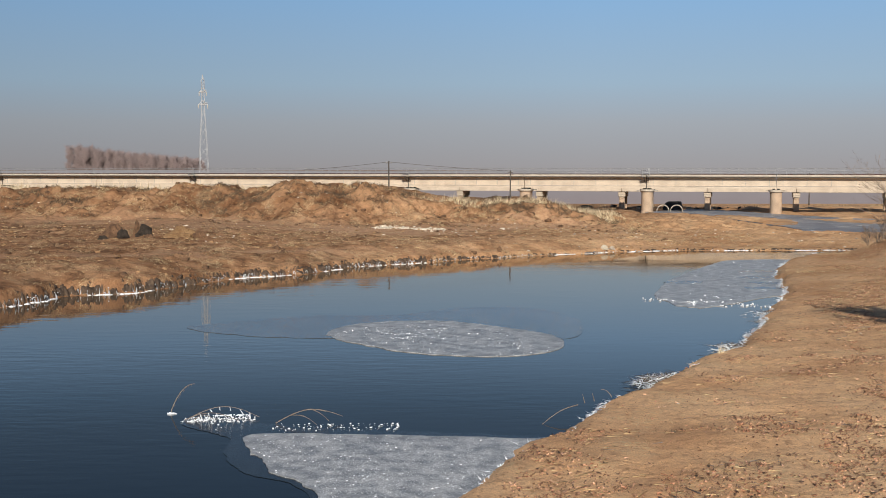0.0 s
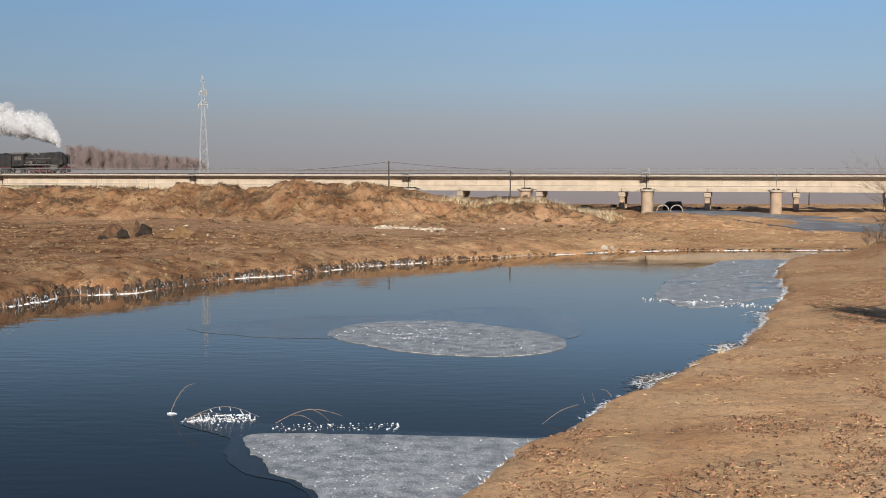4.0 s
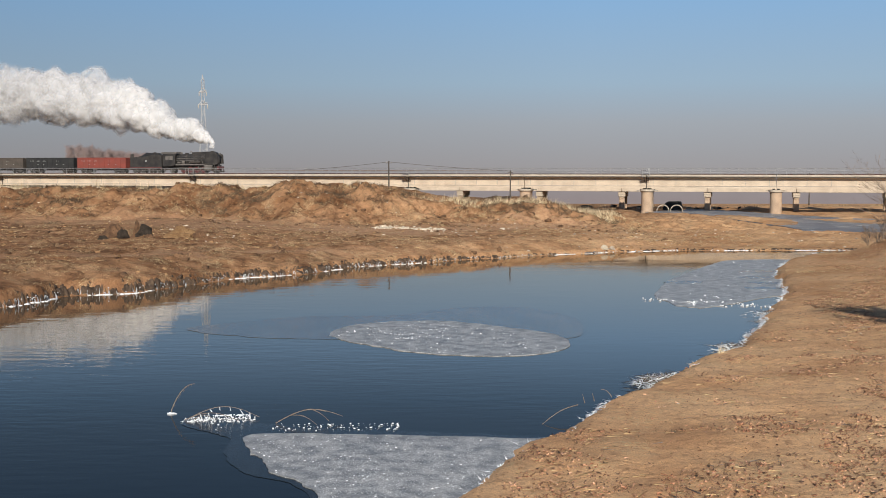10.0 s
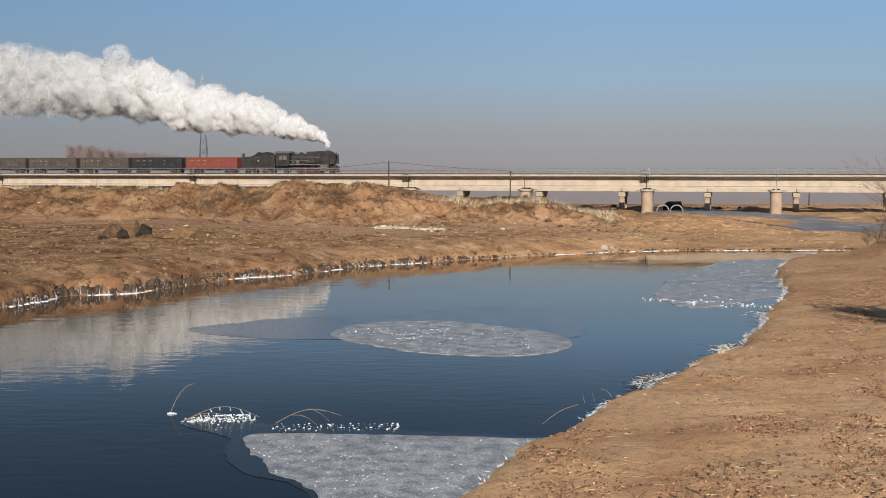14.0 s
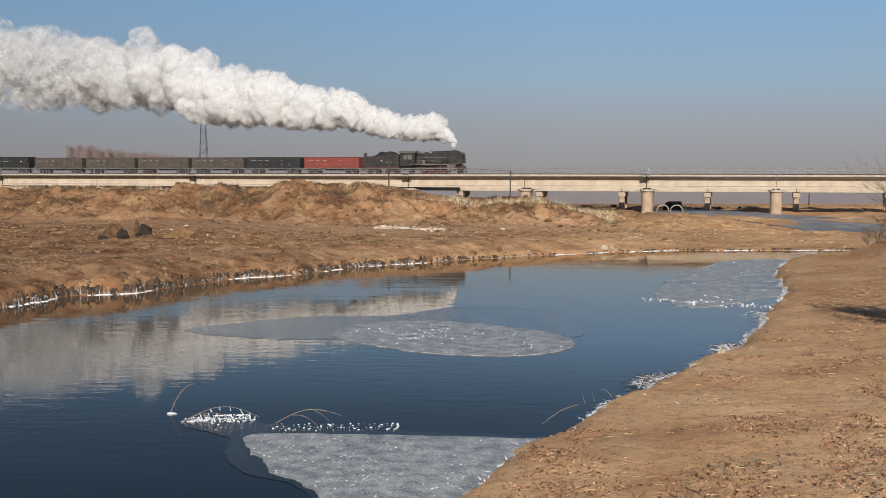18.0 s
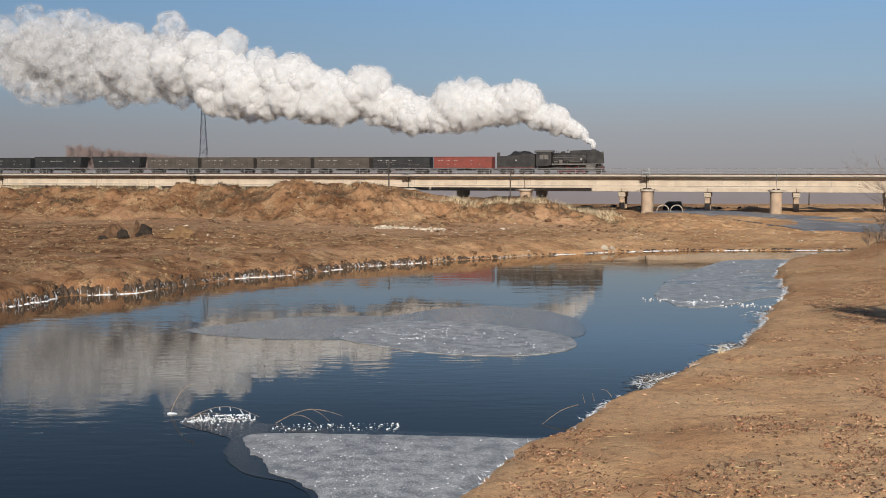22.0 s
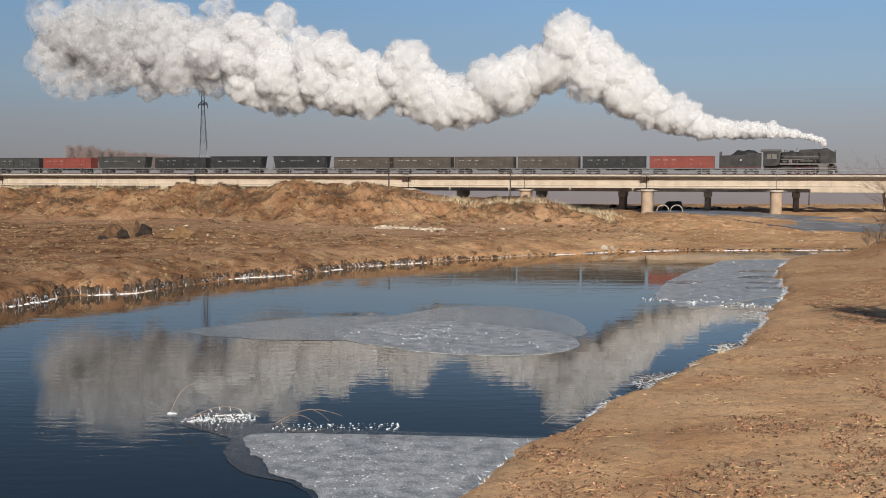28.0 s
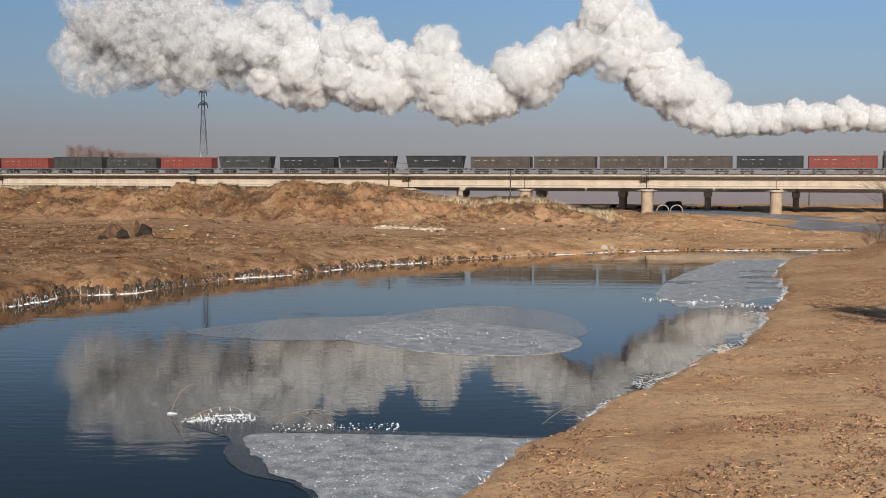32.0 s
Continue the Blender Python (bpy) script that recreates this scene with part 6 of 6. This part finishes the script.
# ---- trees ----
def branch_net(seed, h, spread, limbs, twigs, r0, up=0.55, twig_len=1.6, twig_r=0.02):
    """A bare tree: a tapered trunk with limbs in one mesh, and its fine twigs in another."""
    rng = random.Random(seed)
    wood, b0, t0 = bmesh.new(), [], []
    trunk = [Vector((0.03 * h * rng.uniform(-1, 1) * k / 6, 0.03 * h * rng.uniform(-1, 1) * k / 6, h * 0.75 * k / 6)) for k in range(7)]
    tube(wood, trunk, r0, r0 * 0.3, 7)
    for i in range(limbs):
        t = rng.uniform(0.25, 1.0)
        k = min(5, int(t * 6))
        p = trunk[k].lerp(trunk[k + 1], t * 6 - k)
        a = rng.uniform(0, 2 * math.pi)
        d = Vector((math.cos(a), math.sin(a), up + rng.uniform(0.0, 0.8))).normalized()
        L = spread * rng.uniform(0.5, 1.0) * (1.15 - 0.5 * t)
        pts = [p + d * L * j / 4 + Vector((rng.uniform(-1, 1), rng.uniform(-1, 1), 0.4 * j * rng.random())) * 0.06 * L * (j > 0) for j in range(5)]
        tube(wood, pts, r0 * 0.35, r0 * 0.08, 5)
        for _ in range(twigs):
            j = rng.randrange(1, 4)
            q = pts[j].lerp(pts[j + 1], rng.random())
            e = (d + Vector((rng.uniform(-1, 1), rng.uniform(-1, 1), rng.uniform(-0.3, 0.9)))).normalized() * twig_len * rng.uniform(0.4, 1.0)
            b0.append(q[:])
            t0.append((q + e)[:])
            for _ in range(2):
                m = q + e * rng.uniform(0.3, 0.8)
                f = (e.normalized() + Vector((rng.uniform(-1, 1), rng.uniform(-1, 1), rng.uniform(-0.4, 0.6)))).normalized() * twig_len * 0.45 * rng.random()
                b0.append(m[:])
                t0.append((m + f)[:])
    return wood, b0, t0, twig_r


def build_tree(name, label, group, net, wood_mat, twig_mat, m):
    wood, b0, t0, r = net
    t = thing(name, label, "tree", group)
    part("trunk", wood, wood_mat, t)
    crown = blades("crown", b0, t0, r, twig_mat, 3)
    crown.parent = t
    t.matrix_basis = m
    return t


def build_trees():
    rng = random.Random(12)
    kinds = [build_tree("poplar", "leafless reddish-brown poplar in a hazy row", "far row of poplars", branch_net(40 + k, 18.6, 3.8, 44, 34, 0.18, 1.4, 2.6, 0.036), M_WOOD, M_WOOD, pose(-147 + 2.4 * k, 458 + k, 1.5)) for k in range(4)]
    for k in range(4, 56):
        f = k / 56
        x = -147 + 52 * f + rng.uniform(-0.6, 0.6)
        s = 1.1 - 0.3 * f + rng.uniform(-0.04, 0.04)
        c = copy_thing(kinds[k % 4], pose(x, 458 + rng.uniform(-4, 8), 1.0 - 5.0 * f, 0, 0, rng.uniform(0, 360)))
    # the leafless tree at the right of the crest and the one whose shadow lies on the bank
    build_tree("bare_tree", "leafless grey-brown tree on the crest of the near bank", "bare bank trees", branch_net(71, 6.2, 9.0, 26, 12, 0.07, 0.35, 1.6, 0.012), M_BRANCH, M_BRANCH, pose(43.3, 109, gz(43.3, 109) - 0.1))
    build_tree("bare_tree", "leafless bushy tree standing on the near bank", "bare bank trees", branch_net(72, 6.0, 4.6, 52, 24, 0.16, 0.5, 1.2, 0.03), M_BARK, M_BRANCH, pose(25.6, 57.0, gz(25.6, 57.0) - 0.1))
    for k, (x, y) in enumerate([(43.4, 114), (45.4, 118), (46, 113), (44.6, 121), (47, 117), (44.2, 117.5)]):
        build_tree("thicket_bush", "dense leafless brown bush on the bank crest", "thicket on the bank", branch_net(90 + k, 2.6, 1.7, 22, 10, 0.04, 0.9, 0.8, 0.011), M_BRANCH, M_BRANCH, pose(x, y, gz(x, y) - 0.1))


build_trees()


# ---- distance ----
def build_backdrop():
    # A glowing wall behind the bridges; the distance haze is put into its colour.
    m = bpy.data.materials.new("hazy_distance")
    m.use_nodes = True
    n, l = m.node_tree.nodes, m.node_tree.links
    n.remove(n["Principled BSDF"])
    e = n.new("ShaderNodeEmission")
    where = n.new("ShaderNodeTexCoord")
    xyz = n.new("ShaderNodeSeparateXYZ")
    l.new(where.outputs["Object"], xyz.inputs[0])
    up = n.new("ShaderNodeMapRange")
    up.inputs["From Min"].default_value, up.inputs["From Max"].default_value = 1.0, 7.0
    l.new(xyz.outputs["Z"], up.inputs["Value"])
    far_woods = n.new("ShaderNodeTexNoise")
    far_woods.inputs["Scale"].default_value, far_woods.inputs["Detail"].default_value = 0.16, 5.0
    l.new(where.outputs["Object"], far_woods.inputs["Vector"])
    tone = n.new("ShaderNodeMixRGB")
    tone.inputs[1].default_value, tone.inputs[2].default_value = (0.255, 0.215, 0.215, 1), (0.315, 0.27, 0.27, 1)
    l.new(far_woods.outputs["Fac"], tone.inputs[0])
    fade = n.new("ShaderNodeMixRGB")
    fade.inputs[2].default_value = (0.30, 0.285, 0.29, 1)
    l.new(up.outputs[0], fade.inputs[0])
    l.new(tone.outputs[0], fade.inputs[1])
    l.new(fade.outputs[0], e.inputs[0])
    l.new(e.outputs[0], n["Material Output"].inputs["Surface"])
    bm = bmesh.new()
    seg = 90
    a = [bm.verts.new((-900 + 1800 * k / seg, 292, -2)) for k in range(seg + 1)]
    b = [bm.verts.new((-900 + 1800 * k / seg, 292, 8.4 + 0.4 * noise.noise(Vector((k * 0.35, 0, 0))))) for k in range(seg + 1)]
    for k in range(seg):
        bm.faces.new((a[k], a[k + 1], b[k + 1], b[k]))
    tagged(link("backdrop", bm, m), "glowing backdrop of grey-brown distant woods, haze in its colour", "backdrop", kind="structure")


build_backdrop()


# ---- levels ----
# The plan of the river reach is drawn with the water at z = 0; it is scaled out from the camera's eye, which keeps the
# view and lowers the water to fit the reflections, and it eases into the ground at the bridge.
EYE_SCALE = 1.161
WATER_LEVEL = EYE * (1 - EYE_SCALE)
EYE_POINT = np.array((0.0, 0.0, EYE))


def eye_scale(y):
    return 1 + (EYE_SCALE - 1) * (1 - smooth((np.asarray(y, float) - 128) / 87))


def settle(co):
    """Place of points of the plan, scaled out from the camera's eye."""
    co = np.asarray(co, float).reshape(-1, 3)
    return EYE_POINT + eye_scale(co[:, 1])[:, None] * (co - EYE_POINT)


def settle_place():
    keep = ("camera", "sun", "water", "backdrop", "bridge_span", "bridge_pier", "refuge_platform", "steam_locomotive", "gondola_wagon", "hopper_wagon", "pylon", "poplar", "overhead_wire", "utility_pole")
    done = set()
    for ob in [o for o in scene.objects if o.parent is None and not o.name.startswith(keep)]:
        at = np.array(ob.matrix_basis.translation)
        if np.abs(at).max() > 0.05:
            k = float(eye_scale(at[1]))
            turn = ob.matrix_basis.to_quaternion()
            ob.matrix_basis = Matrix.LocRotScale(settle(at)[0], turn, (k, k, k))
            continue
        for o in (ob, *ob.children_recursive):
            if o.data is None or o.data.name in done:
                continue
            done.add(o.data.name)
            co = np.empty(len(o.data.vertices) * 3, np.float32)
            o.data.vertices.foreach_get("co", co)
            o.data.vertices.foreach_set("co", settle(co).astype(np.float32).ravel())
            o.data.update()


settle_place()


# ---- steam ----
def steam_material(name, col, clear, through_light=0.5, soft=0.3):
    """Lit fog: a part of it is clear, the rest scatters the light, rounded off as a whole towards the sun side."""
    m = bpy.data.materials.new(name)
    m.use_nodes = True
    n, l = m.node_tree.nodes, m.node_tree.links
    n.remove(n["Principled BSDF"])
    out = n["Material Output"]
    d = n.new("ShaderNodeBsdfDiffuse")
    t = n.new("ShaderNodeBsdfTranslucent")
    d.inputs[0].default_value = t.inputs[0].default_value = (*col, 1)
    tc = n.new("ShaderNodeTexCoord")
    curd = n.new("ShaderNodeTexNoise")
    curd.inputs["Scale"].default_value, curd.inputs["Detail"].default_value = 1.6, 4.0
    l.new(tc.outputs["Object"], curd.inputs["Vector"])
    bp = n.new("ShaderNodeBump")
    bp.inputs["Strength"].default_value, bp.inputs["Distance"].default_value = 0.1, 0.4
    l.new(curd.outputs["Fac"], bp.inputs["Height"])
    blend = n.new("ShaderNodeMix")
    blend.data_type = "VECTOR"
    blend.inputs["Factor"].default_value = soft
    blend.inputs[5].default_value = STEAM_FACE
    l.new(bp.outputs["Normal"], blend.inputs[4])
    nz = n.new("ShaderNodeVectorMath")
    nz.operation = "NORMALIZE"
    l.new(blend.outputs[1], nz.inputs[0])
    l.new(nz.outputs[0], d.inputs["Normal"])
    mx = n.new("ShaderNodeMixShader")
    mx.inputs[0].default_value = through_light
    l.new(d.outputs[0], mx.inputs[1])
    l.new(t.outputs[0], mx.inputs[2])
    tr = n.new("ShaderNodeBsdfTransparent")
    a = n.new("ShaderNodeTexNoise")
    a.inputs["Scale"].default_value, a.inputs["Detail"].default_value = 0.4, 2.0
    l.new(tc.outputs["Object"], a.inputs["Vector"])
    r = n.new("ShaderNodeMapRange")
    r.inputs["From Min"].default_value, r.inputs["From Max"].default_value = 0.36, 0.62
    r.inputs["To Min"].default_value, r.inputs["To Max"].default_value = clear[0], clear[1]
    l.new(a.outputs["Fac"], r.inputs["Value"])
    mv = n.new("ShaderNodeMixShader")
    l.new(r.outputs[0], mv.inputs[0])
    l.new(mx.outputs[0], mv.inputs[1])
    l.new(tr.outputs[0], mv.inputs[2])
    l.new(mv.outputs[0], out.inputs["Surface"])
    return m


scene.cycles.transparent_max_bounces = 64
scene.cycles.diffuse_bounces = 6
STEAM_FACE = (0.05, -0.75, 0.66)
WHITE = (0.93, 0.93, 0.935)
PALE = (0.86, 0.863, 0.875)
# Grey of the underside puffs: coal smoke, with the plume's shade put into the colour.
SMOKE_SHADE = (0.52, 0.515, 0.52)
# clear share of rim and heart: loosest spots, densest spots
def steam_kind(name, col, mist, rim, heart):
    return [steam_material(name + "_mist", col, mist), steam_material(name + "_rim", col, rim), steam_material(name + "_heart", col, heart)]


M_STEAM = steam_kind("white_steam", WHITE, (1.0, 0.88), (0.86, 0.66), (0.66, 0.42))
M_OLD = steam_kind("loose_steam", PALE, (1.0, 0.92), (0.95, 0.80), (0.86, 0.56))
M_VEIL = steam_kind("thin_steam", PALE, (1.0, 0.95), (1.0, 0.88), (0.98, 0.72))
M_SMOKE_SHADE = steam_kind("grey_smoke", SMOKE_SHADE, (1.0, 0.92), (0.97, 0.82), (0.88, 0.62))


def puff_mesh(seed, mats, radius, div, stretch=1.0):
    """A curdled round billow: a thin rim round a denser heart, with bulges upon bulges and folds between them."""
    bm = bmesh.new()
    for slot, size in enumerate((1.06, 1.0, 0.92)):
        had = len(bm.faces)
        vs = bmesh.ops.create_icosphere(bm, subdivisions=div, radius=1.0)["verts"]
        for v in vs:
            p = v.co.copy()
            q = p * 1.25 + Vector((seed * 7.3, seed * 3.1, seed + 2.0))
            r = 0.76 + 0.42 * abs(noise.noise(q)) + 0.22 * abs(noise.noise(q * 2.1)) + 0.11 * abs(noise.noise(q * 4.3)) + 0.06 * abs(noise.noise(q * 8.9))
            v.co = Vector((p.x * stretch, p.y, p.z)) * r * size * radius
        bm.faces.ensure_lookup_table()
        for f in bm.faces[had:]:
            f.material_index = slot
    me = bpy.data.meshes.new("puff")
    bm.to_mesh(me)
    bm.free()
    for m in mats:
        me.materials.append(m)
    me.polygons.foreach_set("use_smooth", [True] * len(me.polygons))
    return me


# how high over the chimney the top and the underside of the plume stand ten seconds after leaving it, and how the top rises (a power of the age)
PLUME = [(-4, 18, 8, 0.6), (-1, 18.3, 5.5, 0.65), (1, 20.4, 7.4, 0.56), (3, 21.0, 6.3, 0.45), (4, 20.9, 7.7, 0.44), (6, 22.8, 7.1, 0.42), (6.9, 21.5, 6.4, 0.55), (7.4, 17.2, 5.4, 0.57), (9, 18.4, 5.6, 0.48),
         (11, 18.2, 6.0, 0.47), (12, 16.4, 5.3, 0.46), (13, 19.6, 6.2, 0.48), (14, 18.8, 7.2, 0.49), (15, 14.8, 3.8, 0.45), (16, 14.2, 4.2, 0.41), (17, 18.6, 4.4, 0.4), (18, 20.4, 7.3, 0.53),
         (19.4, 28.1, 14.8, 0.57), (20, 24.0, 15.0, 0.62), (20.5, 28.5, 10.5, 0.6), (21.1, 22.3, 7.6, 0.56), (22, 21.0, 8.0, 0.62), (23, 18.6, 4.2, 0.56), (23.8, 10, 2.8, 0.38), (25, 10.6, 2.4, 0.48), (27, 14, 4.2, 0.58), (30, 16, 5.5, 0.6)]
CHIMNEY = RAIL + 4.85
# sizes of the billows: radius, how many leave in a second, fineness of the mesh
SIZES = [(0.62, 20, 2), (1.0, 14, 2), (1.6, 11, 3), (2.5, 8, 3), (3.6, 4.6, 4), (4.9, 2.4, 4)]


def plume(te):
    ks = [r[0] for r in PLUME]
    top, low, power = (float(np.interp(te, ks, [r[k] for r in PLUME])) for k in (1, 2, 3))
    # each few strokes of the pistons throw up a head of their own
    return top * (1.0 + 0.22 * noise.noise(Vector((te * 1.35, 3.7, 0))) + 0.10 * noise.noise(Vector((te * 3.1, 8.2, 0)))), low, power


def ease(x):
    x = min(1.0, max(0.0, x))
    return x * x * (3 - 2 * x)


ALONG_TURN = Euler((0, 0, radians(TURN))).to_quaternion()


class Billow:
    """One rounded billow of the plume: when it left the chimney, its size, and its place across the plume."""

    def __init__(self, k, te, size, rng):
        self.te, self.size, self.r = te, size, SIZES[size][0]
        self.w = 2 * ((k * 0.618034 + 0.08 * rng.random()) % 1.0) - 1
        self.lat = (2 * ((k * 0.754878 + 0.3) % 1.0) - 1) * math.sqrt(max(0.1, 1 - self.w ** 2))
        self.lift = rng.uniform(0.9, 1.08)
        self.shift = rng.uniform(-0.5, 0.5)
        self.top, self.low, self.power = plume(te)
        self.spin = Euler([rng.uniform(0, 6.28) for _ in range(3)]).to_quaternion()
        self.spin_on = Euler([rng.uniform(-0.5, 0.5) for _ in range(3)]).to_quaternion() @ self.spin
        # it shows once the plume is thick enough to hold it
        self.birth = 0.05
        while self.half(self.birth) < self.r * (1.0 if size else 0.2) and self.birth < 40:
            self.birth += 0.05

    def span(self, age):
        top = self.top * (age / 10) ** self.power
        return top, min(self.low * (age / 10) ** min(0.9, max(0.3, 0.26 + 0.04 * self.low)), top - 0.2)

    def half(self, age):
        top, low = self.span(age)
        return 0.5 * (top - low) * min(1.0, 0.62 + 0.4 * age)

    def pose_at(self, age):
        top, low = self.span(age)
        half = self.half(age)
        room = max(0.0, half - 0.92 * self.r)
        # small billows end up inside the large ones
        room *= 1 - 0.5 * ease((half / self.r - 2.2) / 2.5) * (self.size < 4)
        z = CHIMNEY + 0.15 + (top + low) / 2 + self.w * room * (self.lift if self.w > 0 else 1.0)
        wind = 0.72 + 0.028 * max(0.0, z - CHIMNEY)
        s = front(self.te) - 2.1 + 2.6 * (1 - math.exp(-age / 0.7)) + wind * age + self.shift * self.r * ease(age / 2)
        p = LINE + ALONG * s + AWAY * (self.lat * 0.8 * room)
        return Matrix.LocRotScale((p.x, p.y, z), self.spin.slerp(self.spin_on, min(1, age / 30)), None)

    def rows(self):
        """Small ones wait in the boiler, large ones deep under the line, until they join the plume."""
        out, rows = self.te + self.birth, []
        if out > 0:
            if self.size < 2:
                t = 0.0
                while t < out - 0.5:
                    rows.append((t, on_line(front(t) - 5.6, 0, RAIL + 2.95)))
                    t += 2.5
                for lead in (0.3, 1 / FPS):
                    if out - lead > 0:
                        rows.append((out - lead, on_line(front(out - lead) - 5.2, 0, RAIL + 2.95)))
            else:
                under = on_line(front(self.te), 0, -14)
                rows = [(0.0, under)] + ([(out - 1 / FPS, under)] if out > 0.1 else [])
        else:
            rows.append((0.0, self.pose_at(-self.te)))
        age, step = self.birth, 0.2
        while True:
            if self.te + age > 0:
                rows.append((self.te + age, self.pose_at(age)))
            if self.te + age > 32:
                break
            age += step
            step = min(step * 1.5, 4.0)
        return [r for k, r in enumerate(rows) if k == 0 or frame(r[0]) > frame(rows[k - 1][0])]


def build_steam():
    rng = random.Random(7)
    kinds = {}
    for j, (r, rate, div) in enumerate(SIZES):
        for name, mats, seed, cnt in (("white", M_STEAM, 0, 6), ("old", M_OLD, 30, 4), ("thin", M_VEIL, 60, 4), ("grey", M_SMOKE_SHADE, 90, 2)):
            kinds[name, j] = [puff_mesh(seed + k + 7 * j, mats, r, div, 1.12) for k in range(cnt)]
    todo, clouds = [], {}
    for j, (r, rate, div) in enumerate(SIZES):
        k, te = 0, -5.0
        while te < 32.2:
            k += 1
            te += 1 / rate
            bl = Billow(k, te + rng.uniform(-0.3, 0.3) / rate, j, rng)
            if bl.te + bl.birth > 32.3:
                continue
            roll = rng.random() - 0.5
            name = "thin" if te < 1.0 + roll else "old" if te < 6.5 + 4 * roll else "white"
            # Low puffs turn grey, for smoke and for shade on the underside.
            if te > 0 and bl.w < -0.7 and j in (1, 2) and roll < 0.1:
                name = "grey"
            key = int((te + 5) // 3)
            if key not in clouds:
                clouds[key] = thing("steam_cloud", "billowing white steam drifting above the passing train", "steam", "billows of the steam plume", "stuff")
            ob = new("smoke_wisp" if name == "grey" else "puff", rng.choice(kinds[name, j]))
            ob.parent = clouds[key]
            todo.append((ob, bl.rows()))
    return todo


steam = build_steam()


# ---- motion of the train and its steam ----
def motions():
    seconds = [float(t) for t in range(0, 33)]
    walk(loco, [(t, on_line(front(t), 0, RAIL)) for t in seconds])
    for ob, off in wagons:
        walk(ob, [(t, on_line(front(t) + off, 0, RAIL)) for t in seconds])
    fine = [k * 0.125 for k in range(257)]
    for x, ob in zip(DRIVERS, drivers):
        walk(ob, [(t, Matrix.LocRotScale((x, 0, DRIVER_R), Euler((0, front(t) / DRIVER_R, 0)), None)) for t in fine])
    rows = []
    for t in fine:
        a = front(t) / DRIVER_R
        rows.append((t, pose(0.33 * math.sin(a), 0, DRIVER_R + 0.33 * math.cos(a))))
    walk(side_rod, rows)
    drift = []
    for t, dx, turn in ((0.0, 0.0, 0.0), (16.0, 0.38, 3.6), (32.0, 0.72, 7.0)):
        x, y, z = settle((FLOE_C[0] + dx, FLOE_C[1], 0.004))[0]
        drift.append((t, pose(x, y, z, 0, 0, turn)))
    walk(floe, drift)
    for ob, rows in steam:
        walk(ob, rows)


motions()
